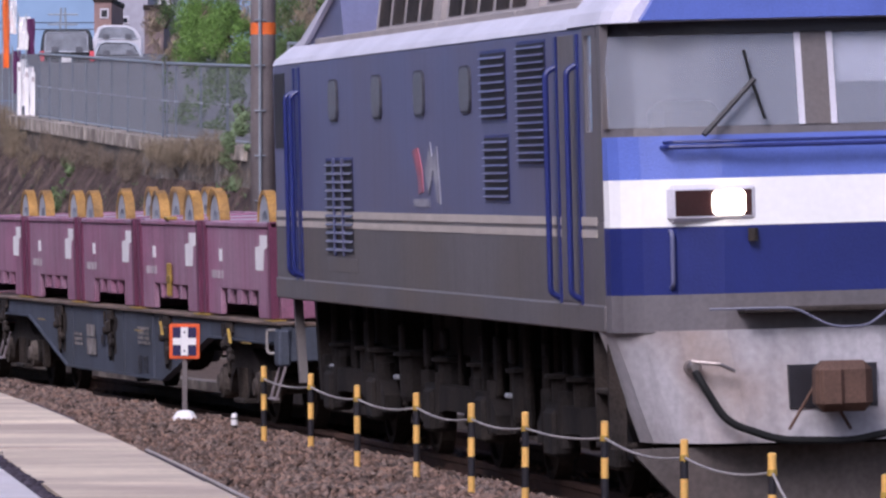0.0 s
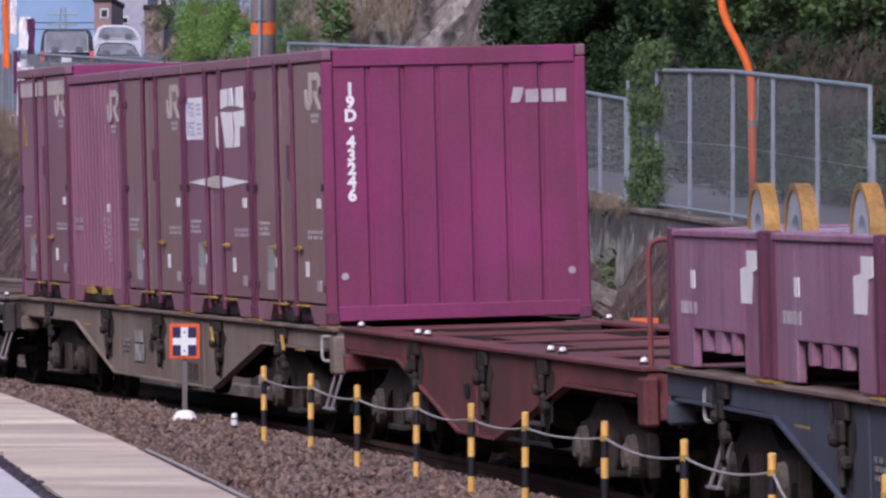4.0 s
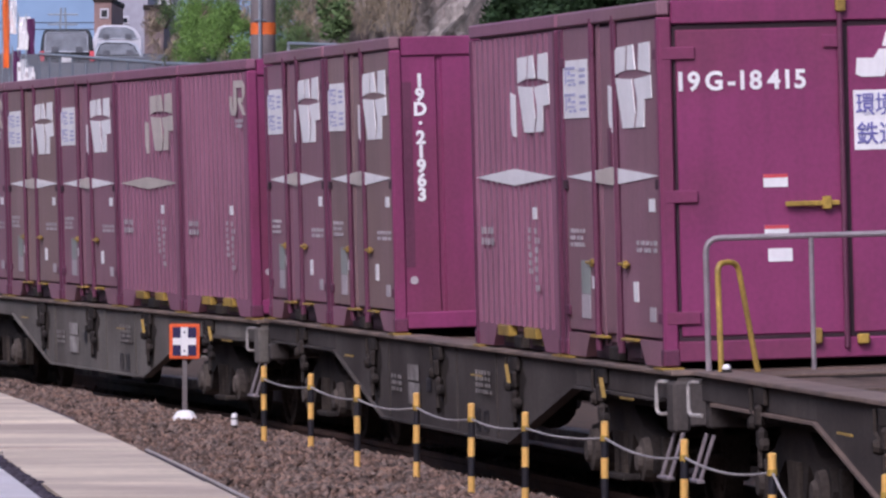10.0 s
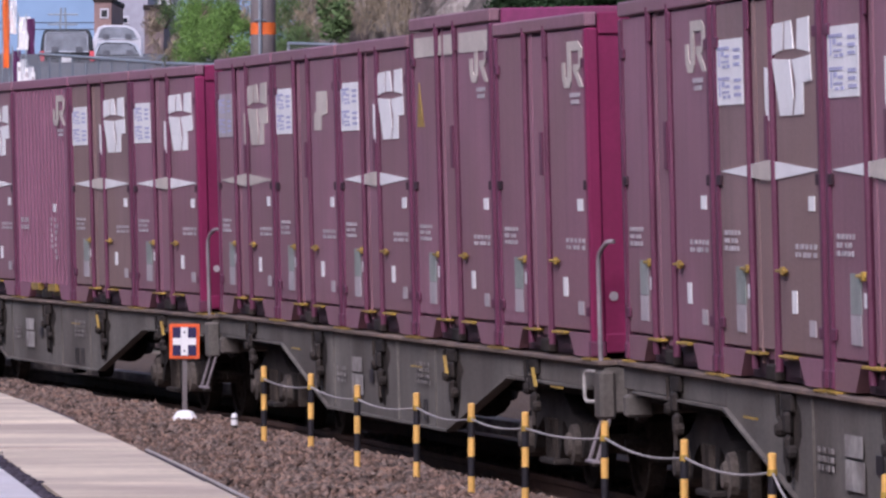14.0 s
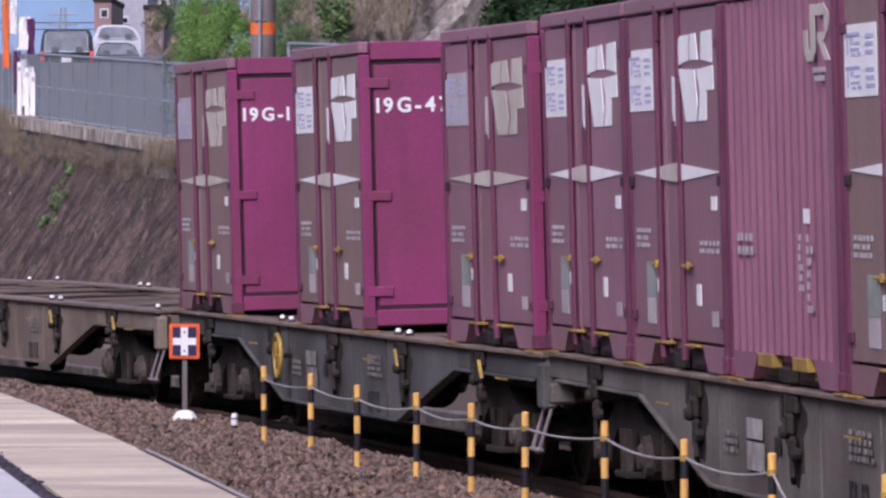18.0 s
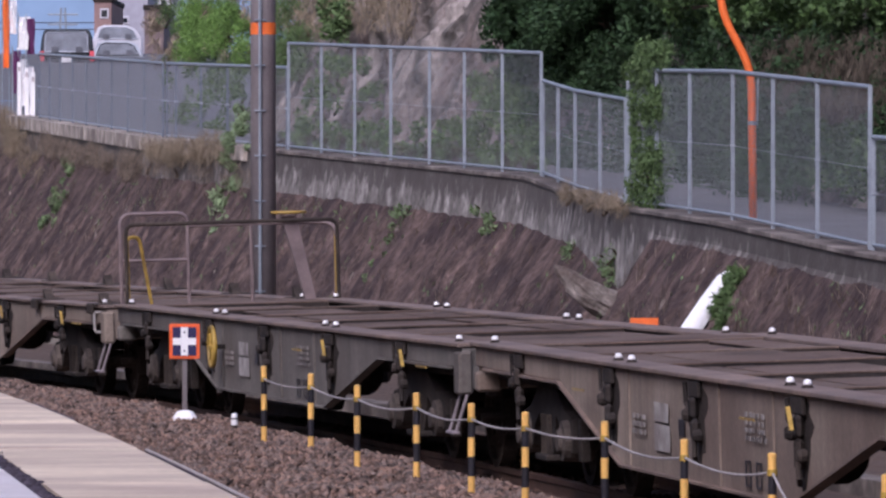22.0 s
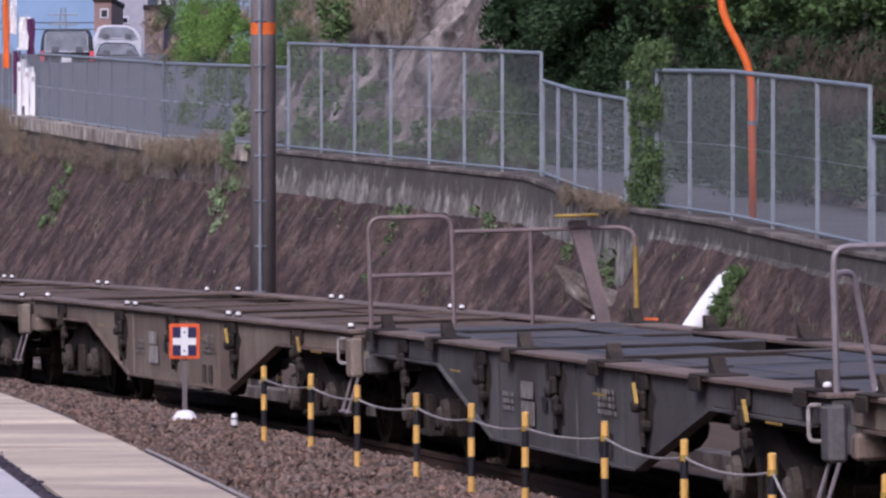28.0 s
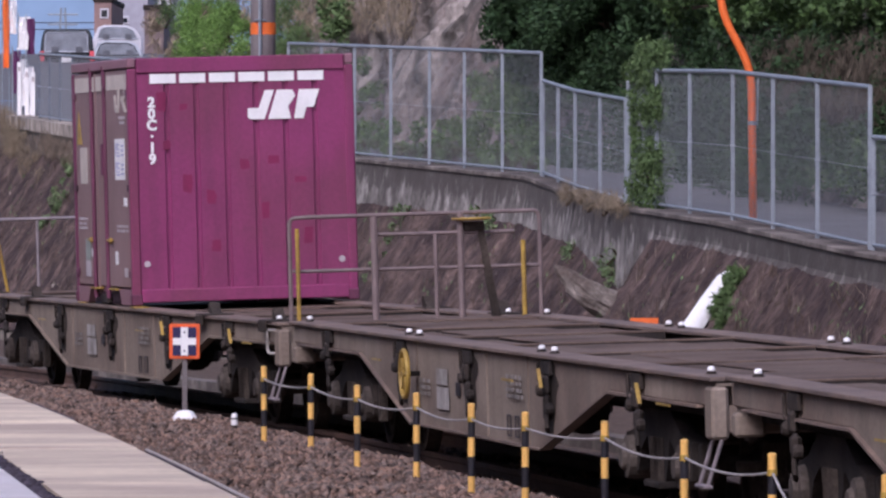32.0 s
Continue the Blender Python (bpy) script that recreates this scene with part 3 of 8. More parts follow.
def platform():
    """The platform's end strip: concrete slabs along a coping, 5.5 m from the track."""
    pf = thing("platform", "pale worn concrete station platform with a mossy joint", "platform", kind="structure")
    z = 0.745
    beside = lambda s, off, zz=0.0: edge_side(s, off + 0.011 * (s - 13.0), zz)
    part("retaining_face", sweep(Geo(), [(5.95, z - 0.10), (5.95, -0.5)], -10, 60, 1.0), CONCRETE, pf)
    part("fill", sweep(Geo(), [(5.95, z - 0.12), (12.0, z - 0.12), (12.0, -0.5)], -10, 60, 1.0), GROUND, pf)
    for i in range(-4, 24):
        s = i * 2.4
        for o0, o1, dz in ((5.50, 6.30, 0.0), (6.40, 8.2, -0.004), (8.21, 10.0, -0.006)):
            g = Geo()
            lift = 0.004 * math.sin(i * 2.3 + o0)
            e = 0.003
            tops = [beside(s + ds, o, z + dz + lift) for ds, o in ((e, o0), (2.4 - e, o0), (2.4 - e, o1), (e, o1))]
            rim = [beside(s + ds, o, z + dz + lift - 0.004) for ds, o in ((0, o0 - 0.01), (2.4, o0 - 0.01), (2.4, o1), (0, o1))]
            low = [p - Vector((0, 0, 0.10)) for p in rim]
            g.add(tops + rim + low, [(0, 1, 2, 3)] + [(k, (k + 1) % 4, 4 + (k + 1) % 4, 4 + k) for k in range(4)]
                  + [(4 + k, 4 + (k + 1) % 4, 8 + (k + 1) % 4, 8 + k) for k in range(4)])
            part("slab", g, PLATFORM if o0 < 6 else INNER_SLAB, pf)
    g = Geo()
    rng = random.Random(3)
    for i in range(1500):
        s, o = rng.uniform(0, 45), 6.345 + rng.gauss(0, 0.018)
        r = rng.uniform(0.010, 0.034)
        p = beside(s, o, z - 0.02)
        g.lathe([(r * 1.2, 0), (r, 0.012), (r * 0.4, 0.020 + rng.random() * 0.010)], 6, "z", p)
    tagged(part("moss", g, MOSS, pf, "dark moss and dirt in the joint"), kind="stuff")
    part("edge_pipe", Geo().tube([beside(15.4 + 0.5 * i, 5.47, 0.725) for i in range(8)], 0.020, 8), MAROON, pf, "rusty steel edge bar")
    part("edge_pipe", Geo().tube([beside(24.6 + 0.5 * i, 5.475, 0.715) for i in range(40)], 0.024, 8), MAROON, pf, "rusty steel edge bar")
    part("edge_cable", Geo().tube([beside(23.5 + 0.5 * i, 5.40, 0.715) for i in range(42)], 0.010, 6), BEIGE, pf, "pale cable along the edge")


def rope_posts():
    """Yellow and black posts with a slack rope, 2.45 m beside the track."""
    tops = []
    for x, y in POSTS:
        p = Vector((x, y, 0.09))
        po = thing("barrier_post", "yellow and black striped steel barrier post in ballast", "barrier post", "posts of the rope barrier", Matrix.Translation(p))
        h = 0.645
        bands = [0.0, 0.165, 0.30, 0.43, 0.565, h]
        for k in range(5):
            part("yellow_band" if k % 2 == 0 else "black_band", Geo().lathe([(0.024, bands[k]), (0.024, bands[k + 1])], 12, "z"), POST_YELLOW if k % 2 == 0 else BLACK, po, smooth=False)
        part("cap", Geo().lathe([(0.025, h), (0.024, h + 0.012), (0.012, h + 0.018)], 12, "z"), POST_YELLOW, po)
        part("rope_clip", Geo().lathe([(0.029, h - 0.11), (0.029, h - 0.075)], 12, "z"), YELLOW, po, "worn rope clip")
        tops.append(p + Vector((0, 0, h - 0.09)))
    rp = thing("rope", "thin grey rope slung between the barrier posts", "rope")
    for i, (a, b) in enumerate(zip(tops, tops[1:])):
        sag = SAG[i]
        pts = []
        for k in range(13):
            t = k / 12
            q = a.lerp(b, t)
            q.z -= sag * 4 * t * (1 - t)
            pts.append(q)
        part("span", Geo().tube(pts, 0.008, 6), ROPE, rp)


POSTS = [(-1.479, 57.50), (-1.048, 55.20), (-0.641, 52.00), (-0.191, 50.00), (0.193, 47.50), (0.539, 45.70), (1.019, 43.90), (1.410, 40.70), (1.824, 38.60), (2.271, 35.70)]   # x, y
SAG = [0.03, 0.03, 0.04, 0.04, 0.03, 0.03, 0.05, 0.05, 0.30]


def stop_sign():
    p = beside(-0.65, 2.45, 0.09)
    sg = thing("track_sign", "square navy track sign with white cross and orange border", "sign", "", Matrix.Translation(p) @ Matrix.Rotation(radians(-2), 4, "Z"))
    part("post", Geo().box(-0.022, 0.022, -0.02, 0.02, 0.0, 0.63, 0.004), POLE, sg)
    part("border", Geo().box(-0.138, 0.138, -0.045, -0.022, 0.58, 0.90, 0.006), SIGN_ORANGE, sg, "orange border")
    part("panel", Geo().box(-0.108, 0.108, -0.052, -0.046, 0.61, 0.87, 0.002), NAVY, sg, "dark navy panel")
    g = Geo().box(-0.033, 0.033, -0.058, -0.053, 0.612, 0.868).box(-0.106, -0.034, -0.058, -0.053, 0.708, 0.772).box(0.034, 0.106, -0.058, -0.053, 0.708, 0.772)
    part("cross", g, WHITE, sg, "white cross")
    for z in (0.655, 0.825):
        part("bolt", Geo().lathe([(0.009, -0.064), (0.009, -0.058)], 8, "y", (0, 0, z)), NAVY, sg)
    part("base_cover", Geo().lathe([(0.115, 0.0), (0.11, 0.05), (0.075, 0.10), (0.03, 0.115)], 14, "z"), WHITE, sg, "white domed base cover")
    q = beside(1.65, 2.34, 0.08)
    mk = thing("boundary_marker", "small white stake with dark band beside the track", "marker stake", "", Matrix.Translation(q))
    part("stake", Geo().lathe([(0.026, 0.0), (0.026, 0.06)], 10, "z"), GRIME, mk)
    part("head", Geo().lathe([(0.03, 0.06), (0.03, 0.11)], 10, "z"), WHITE, mk)
    part("ring", Geo().lathe([(0.031, 0.11), (0.031, 0.123)], 10, "z"), BLACK, mk)
    part("tip", Geo().lathe([(0.03, 0.123), (0.028, 0.150), (0.014, 0.165)], 10, "z"), WHITE, mk)


def catenary_pole():
    x, y = (466 - 784) / 12327 * 88.0, 88.0
    po = thing("catenary_pole", "dark brown round steel pole with an orange band", "pole", "", Matrix.Translation((x, y, -0.55)))
    part("shaft", Geo().lathe([(0.165, 0.0), (0.152, 9.0)], 24, "z"), POLE, po, smooth=True)
    zb = 2.22 + (333.4 - 51) / 12327 * 88 + 0.55
    part("band", Geo().lathe([(0.160, zb - 0.075), (0.160, zb + 0.075)], 24, "z"), ORANGE, po, "orange painted band")
    part("conduit", Geo().tube([(-0.035, -0.19, 0.3), (-0.035, -0.19, 8.5)], 0.020, 8), GALV, po, "pale conduit")
    for i in range(12):
        z = 0.9 + 0.57 * i
        part("clamp", Geo().tube([(-0.10, -0.15, z), (-0.035, -0.215, z), (0.03, -0.17, z)], 0.012, 6), GALV, po)
    g = Geo()
    gd = thing("guy_guard", "yellow and black striped guy wire guard by the pole", "wire guard", "", Matrix.Translation((x + 0.20, y + 0.3, -0.55)))
    for k in range(16):
        part("stripe", Geo().lathe([(0.03, 0.2 + 0.065 * k), (0.03, 0.265 + 0.065 * k)], 8, "z"), BLACK if k % 2 else YELLOW, gd)


def wall_depth(y):
    """How far the concrete shows below the fence's foot."""
    if y < 89.7:
        return 0.40 if y < 89.3 else 0.40 + 2.4 * (y - 89.3)
    return 0.75 + 0.62 * max(0.0, 1 - (y - 89.7) / 6.5)


def retaining_wall():
    """Concrete wall under the fence, with coping, and the bare soil slope below it."""
    u0, u1 = 0.0, RUN[-1]
    deep = wall_depth
    below = []
    wl = thing("wall_road", "stained grey concrete retaining wall with coping", "retaining wall", kind="structure")
    g, gc = Geo(), Geo()
    n = 330
    rows, crow = [], []
    for i in range(n + 1):
        u = u0 + (u1 - u0) * i / n * 0.9999
        p, w = on_wall(u)
        h = deep(p.y)
        jag = 0.02 * wobble(p, 3.0)
        fall = 1.0 - 0.5 * min(1.0, max(0.0, (p.y - 118.0) / 5.0))
        below += [0.0, 0.0, 0.25 * fall, (h - 0.05) * fall, h + 1.15]
        rows.append([p + w * 0.30 + Vector((0, 0, -0.05)), p - w * 0.22 + Vector((0, 0, -0.05)), p - w * (0.24 + jag) + Vector((0, 0, -0.30)), p - w * (0.30 + jag) + Vector((0, 0, -h)), p - w * 0.30 + Vector((0, 0, -h - 1.2))])
        crow.append([p + w * 0.30 + Vector((0, 0, 0.0)), p - w * 0.245, p - w * 0.255 + Vector((0, 0, -0.010)), p - w * 0.255 + Vector((0, 0, -0.055)), p - w * 0.22 + Vector((0, 0, -0.055))])
    for gg, rr in ((g, rows), (gc, crow)):
        k = len(rr[0])
        gg.add([q for r in rr for q in r], [(i * k + j, i * k + j + 1, (i + 1) * k + j + 1, (i + 1) * k + j) for i in range(n) for j in range(k - 1)])
    me = g.mesh("wall_face")
    me.attributes.new("below_top", "FLOAT", "POINT").data.foreach_set("value", below)
    me.materials.append(WALL_CONCRETE)
    part("wall_face", me, WALL_CONCRETE, wl)
    part("coping", gc, COPING, wl, "paler concrete coping")
    u = wall_u(152.0)
    while u < wall_u(121.0):
        p, w = on_wall(u)
        q, v = on_wall(u + 0.93)
        z0, z1 = Vector((0, 0, -0.24)), Vector((0, 0, 0.012))
        vs = [p - w * 0.30 + z0, q - v * 0.30 + z0, q + v * 0.2 + z0, p + w * 0.2 + z0, p - w * 0.30 + z1, q - v * 0.30 + z1, q + v * 0.2 + z1, p + w * 0.2 + z1]
        part("coping_slab", Geo().add(vs, [(0, 1, 5, 4), (4, 5, 6, 7), (1, 2, 6, 5), (3, 0, 4, 7), (2, 3, 7, 6), (3, 2, 1, 0)]), KERB_PALE, wl, "pale concrete coping slab")
        u += 0.95
    part("open_joint", Geo().tube([Vector((2.60, 89.6, 0.62)), Vector((2.72, 89.7, 0.85)), Vector((2.86, 89.8, 1.16))], 0.022, 6), BLACK, wl, "dark open joint")
    # slope
    g = Geo()
    us = [wall_u(166.0) + 0.11 * i for i in range(int((wall_u(66.0) - wall_u(166.0)) / 0.11))]
    us = us + [us[-1] + 1.0 * i for i in range(1, int(RUN[-1] - us[-1]))]
    n, k = len(us) - 1, 42
    vs = []
    for i in range(n + 1):
        u = us[i]
        p, w = on_wall(u)
        z0 = p.z - deep(p.y) + 0.05 + 0.05 * noise.noise((u * 0.9, 0, 0)) + 0.03 * noise.noise((u * 3.1, 5, 0)) + 0.02 * noise.noise((u * 9.0, 2, 0))
        for j in range(k + 1):
            t = j / k
            z = z0 + (-0.5 - z0) * t
            out = 0.32 + (z0 - z) * 0.62
            lean = u + 0.34 * (z - 1.0)
            d1 = noise.voronoi((lean * 1.4, z * 1.1, 3.0))[0]
            d2 = noise.voronoi((lean * 3.4, z * 3.0, 8.0))[0]
            rib = 0.12 * noise.noise((lean * 0.7, z * 0.5, 3.0)) + 0.12 * (d1[1] - d1[0]) + 0.05 * (d2[1] - d2[0]) + 0.05 * noise.noise((lean * 7.0, z * 5.0, 4.0))
            q = p - w * (out + rib * min(1, t * 3))
            vs.append((q.x, q.y, z))
    m = k + 1
    g.add(vs, [(i * m + j, i * m + j + 1, (i + 1) * m + j + 1, (i + 1) * m + j) for i in range(n) for j in range(k)])
    thing("embankment", "steep bare brown soil and rock slope below the wall", "embankment", kind="structure", g=g, material=SLOPE)


def fence():
    """Mesh fence in panels of three heights along the coping."""
    fe = thing("fence", "grey galvanised mesh fence on a concrete wall", "fence", kind="structure")
    runs = [((149.0, 147.16, 145.26, 143.13, 140.87, 138.86, 136.82, 134.33, 131.93, 129.3), 1.39),
            ((128.83, 127.95, 125.6, 123.18, 121.05, 118.11), 1.39),
            ((117.97, 115.63, 113.35, 110.97, 108.54, 106.43, 104.23, 102.06), 1.80),
            ((101.94, 100.53, 99.0, 96.29, 93.62), 1.40),
            ((93.4, 90.76, 87.94, 84.5, 82.16, 79.71, 77.0), 1.80),
            ((76.84, 74.38, 71.94, 69.43), 1.25)]
    for ys, h in runs:
        pts = [on_wall(wall_u(y))[0] for y in ys]
        post, r = (GALV_DARK, 0.021) if ys[0] > 126 else (GALV, 0.025)
        for i, p in enumerate(pts):
            part("post", Geo().box(p.x - r, p.x + r, p.y - r, p.y + r, p.z - 0.05, p.z + h, 0.006), post, fe)
            part("collar", Geo().box(p.x - 0.034, p.x + 0.034, p.y - 0.034, p.y + 0.034, p.z + h * 0.5 - 0.02, p.z + h * 0.5 + 0.02, 0.006), GALV, fe)
        up = Vector((0, 0, 1))
        part("top_rail", Geo().tube([p + up * h for p in pts], 0.028, 8), GALV, fe)
        part("bottom_rail", Geo().tube([p + up * 0.06 for p in pts], 0.022, 6), GALV, fe)
        part("middle_wire", Geo().tube([p + up * h * 0.5 for p in pts], 0.003, 5), GALV, fe)
        # diamond wire mesh
        g = Geo()
        for a, b in zip(pts, pts[1:]):
            L = (b - a).length
            hh = h - 0.08
            cell = 0.11
            m = int((L + hh) / cell)
            for sgn in (1, -1):
                for q in range(m):
                    c0 = q * cell - hh
                    t0, t1 = max(c0, 0.0), min(c0 + hh, L)
                    if t1 <= t0:
                        continue
                    z0, z1 = (t0 - c0), (t1 - c0)
                    if sgn < 0:
                        z0, z1 = hh - z0, hh - z1
                    A, B = a.lerp(b, t0 / L) + up * (0.06 + z0), a.lerp(b, t1 / L) + up * (0.06 + z1)
                    d = (B - A).normalized()
                    s = d.cross(Vector((0, 1, 0))).normalized() * 0.0017
                    y = Vector((0, 0.0017, 0))
                    g.add([A - s, A + y, A + s, B - s, B + y, B + s], [(0, 1, 4, 3), (1, 2, 5, 4), (2, 0, 3, 5)])
        part("wire_mesh", g, WIRE, fe, "fine diamond wire mesh")


def road_and_hill():
    g = Geo()
    n = 200
    rows = []
    for i in range(n + 1):
        p, w = on_wall(RUN[-1] * i / n * 0.9999)
        rows.append([p + w * 0.28 + Vector((0, 0, -0.03)), p + w * 2.6 + Vector((0, 0, -0.02)), p + w * 4.2 + Vector((0, 0, 0.0)), p + w * 9.0 + Vector((0, 0, 0.0)), p + w * 9.0 + Vector((0, 0, -8))])
    k = 5
    g.add([q for r in rows for q in r], [(i * k + j, i * k + j + 1, (i + 1) * k + j + 1, (i + 1) * k + j) for i in range(n) for j in range(k - 1)])
    # the road goes on uphill to where the cars stand
    a, w = on_wall(0.0)
    b, c = a + w * 0.28, a + w * 9.0
    far = [Vector((-21.0, 205.0, 6.2)), Vector((-4.0, 215.0, 6.2)), Vector((-24, 330, 8.5)), Vector((20, 330, 8.5))]
    g.add([b + Vector((-3.5, 0, 0)), c, far[0], far[1], far[2], far[3], far[2] + Vector((0, 0, -12)), far[0] + Vector((0, 0, -9)), b + Vector((-3.5, 0, -8))], [(0, 1, 3, 2), (2, 3, 5, 4), (4, 6, 7, 2), (2, 7, 8, 0)])
    thing("road", "grey asphalt road climbing behind the fence", "road", kind="structure", g=g, material=ASPHALT)
    # rock face and bank behind the road
    g = Geo()
    n, k = 900, 60
    cleft = hill_point(858, 172)
    uc = wall_u(cleft.y)
    zc = cleft.z - on_wall(uc)[0].z + 0.1
    ua, ub = wall_u(139.0), wall_u(40.0)
    vs = []
    for i in range(n + 1):
        u = ua + (ub - ua) * i / n
        p, w = on_wall(u)
        back = 2.75
        for j in range(k + 1):
            t = j / k
            z = t * 9.0
            out = back + z * 0.42 + 0.5 * noise.noise((u * 0.35, z * 0.4, 0.0)) * min(1, t * 5)
            lean = u - 0.5 * z
            out += 0.35 * abs(noise.noise((lean * 0.8, z * 0.3, 5.0))) + 0.20 * abs(noise.noise((lean * 1.9, z * 0.9, 2.0))) + 0.10 * noise.noise((lean * 4, z * 2.5, 9.0)) + 0.05 * noise.noise((lean * 9, z * 7, 3.0))
            lay = (lean * 0.9 + 0.8 * noise.noise((u * 0.5, z * 0.5, 8.0))) % 1.0
            lay2 = (lean * 2.3 + 0.9 * noise.noise((u * 0.8, z * 0.8, 4.0))) % 1.0
            out += 0.34 * lay * min(1, t * 6) + 0.13 * lay2 * min(1, t * 6)
            out += 1.1 * math.exp(-((u - uc + 0.9 * (z - zc)) / 0.8) ** 2 - ((z - zc - 0.35 * (u - uc)) / 0.28) ** 2)
            q = p + w * out
            vs.append((q.x, q.y, p.z - 0.1 + z))
    m = k + 1
    fs = [(i * m + j, i * m + j + 1, (i + 1) * m + j + 1, (i + 1) * m + j) for i in range(n) for j in range(k)]
    # back of the hill
    base = len(vs)
    for i in range(n + 1):
        x, y, z = vs[i * m + k]
        vs.append((x + 60, y + 25, z + 8))
        vs.append((x + 60, y + 25, -1))
    fs += [(i * m + k, base + 2 * i, base + 2 * i + 2, (i + 1) * m + k) for i in range(n)]
    thing("hillside", "steep grey-brown rock cutting with dry growth behind the road", "hillside", kind="structure", g=g.add(vs, fs), material=ROCK)


def hill_point(px, py, back=2.6):
    """Where the sight line at that bearing and height meets the face of the hill."""
    bx, bz = (px - 784) / 12327, (333.4 - py) / 12327
    for i in range(400):
        d = 60 + i * 0.4
        x, z = bx * d, 2.22 + bz * d
        u = wall_u(d)
        p, w = on_wall(u)
        q = Vector((x, d, 0)) - Vector((p.x, p.y, 0))
        across = q.dot(w)
        if across > back + max(0, z - p.z) * 0.42:
            return Vector((x, d, z))
    return Vector((bx * 130, 130, 2.22 + bz * 130))


def planting():
    """Ivy and bushes on the hill, trees over the road, weeds on the slope."""
    rng = random.Random(11)

    def bush(name, label, spots, count, size, material, seed, cat="bush", flat=1.0, grp="", slim=0.45, up=0.3):
        b = thing(name, label, cat, grp)
        me = leaves(spots, count, size, seed, up, flat, slim)
        me.materials.append(material)
        part("foliage", me, material, b)
        g = Geo()
        for i in range(min(7, len(spots))):
            c = spots[i * len(spots) // min(7, len(spots))]
            foot = Vector((c[0], c[1] + 0.25, c[2] - c[3] * 1.0))
            g.tube([foot, Vector((c[0] + 0.1, c[1], c[2] - 0.2 * c[3])), Vector((c[0] + 0.25 * c[3], c[1] - 0.1, c[2] + 0.5 * c[3]))], [0.03, 0.02, 0.008], 6)
        tagged(part("stem", g, BARK, b), kind="stuff")

    def area(x0, x1, y0, y1, n, r0, r1, back=2.3):
        out = []
        for _ in range(n):
            p = hill_point(rng.uniform(x0, x1), rng.uniform(y0, y1), back)
            out.append((p.x, p.y, p.z, rng.uniform(r0, r1)))
        return out

    bush("bush", "bright green bush on the rocky bank", area(325, 435, 12, 95, 46, 0.12, 0.36), 36000, 0.022, LEAF_B, 1)
    bush("bush", "dull green undergrowth on the rocky bank", area(290, 440, 0, 120, 40, 0.12, 0.32, 2.5), 18000, 0.022, LEAF_A, 2)
    bush("undergrowth", "dull green growth on the rocky bank by the pole", area(436, 540, -5, 125, 46, 0.15, 0.4, 2.4), 14000, 0.026, LEAF_A, 16, "weeds")
    bush("ivy", "green ivy hanging down the rock face", area(575, 612, 0, 75, 16, 0.10, 0.22), 1500, 0.06, LEAF_A, 3, "ivy")
    bush("ivy", "dark ivy over the foot of the rock face", area(840, 960, 130, 290, 60, 0.12, 0.3), 11000, 0.034, LEAF_A, 4, "ivy")
    bush("undergrowth", "low green weeds at the foot of the rock", area(510, 840, 215, 275, 70, 0.08, 0.2), 6000, 0.04, LEAF_A, 5, "weeds")
    bush("undergrowth", "green weeds growing up the rock face", area(510, 670, 95, 210, 40, 0.08, 0.2), 2600, 0.04, LEAF_A, 6, "weeds")
    bush("undergrowth", "grey-green weeds behind the fence", area(285, 450, 120, 240, 60, 0.10, 0.25), 5200, 0.04, LEAF_A, 7, "weeds")
    bush("grass_bank", "green grass bank beside the road", area(1440, 1620, 180, 320, 60, 0.15, 0.35), 9000, 0.045, LEAF_A, 8, "grass")
    # deep shade under the trees comes from the darker leaf colour
    bush("grass_bank", "shaded green growth beside the road", area(1120, 1450, 150, 315, 110, 0.15, 0.35), 12000, 0.045, LEAF_SHADE, 9, "grass")
    bush("grass_bank", "dark shaded thicket on the bank", area(930, 1600, 60, 330, 150, 0.2, 0.5, 2.0), 42000, 0.042, LEAF_SHADE, 10, "thicket")
    bush("dry_grass", "dry hanging grass on the rock face", area(480, 720, -10, 50, 60, 0.12, 0.3, 2.5), 5200, 0.10, STRAW, 12, "grass", 1.0, "", 0.05, -2.2)
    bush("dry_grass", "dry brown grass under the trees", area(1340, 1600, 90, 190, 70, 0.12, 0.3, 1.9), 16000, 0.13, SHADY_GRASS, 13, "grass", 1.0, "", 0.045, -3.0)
    bush("dry_grass", "dry grass among the bushes", area(265, 460, 0, 110, 40, 0.12, 0.3, 2.5), 3000, 0.10, STRAW, 14, "grass", 1.0, "", 0.12, -1.0)
    # trees over the right half
    for k, (px, py, r, dd) in enumerate(((955, 70, 0.75, 0.4), (1010, 20, 0.9, 0.9), (1090, 45, 0.9, 0.5), (1180, 10, 1.0, 0.2), (1290, 0, 1.0, 0.2), (1390, 15, 0.9, 0.0), (1480, 20, 0.9, 0.3), (1560, 20, 0.9, 0.2), (1040, 110, 0.6, 0.1), (985, 120, 0.45, 0.2))):
        c = hill_point(px, py, 2.2)
        tr = thing("tree", "dense dark green broadleaf tree overhanging the road", "tree", "trees on the bank")
        foot = Vector((c.x + 0.5, c.y + 2.5, c.z - 1.6))
        top = Vector((c.x, c.y - 0.1, c.z + 0.3))
        part("trunk", Geo().tube([foot, foot.lerp(top, 0.5) + Vector((0.1, 0.1, 0.3)), top], [0.13, 0.09, 0.04], 8), BARK, tr)
        g = Geo()
        spots = []
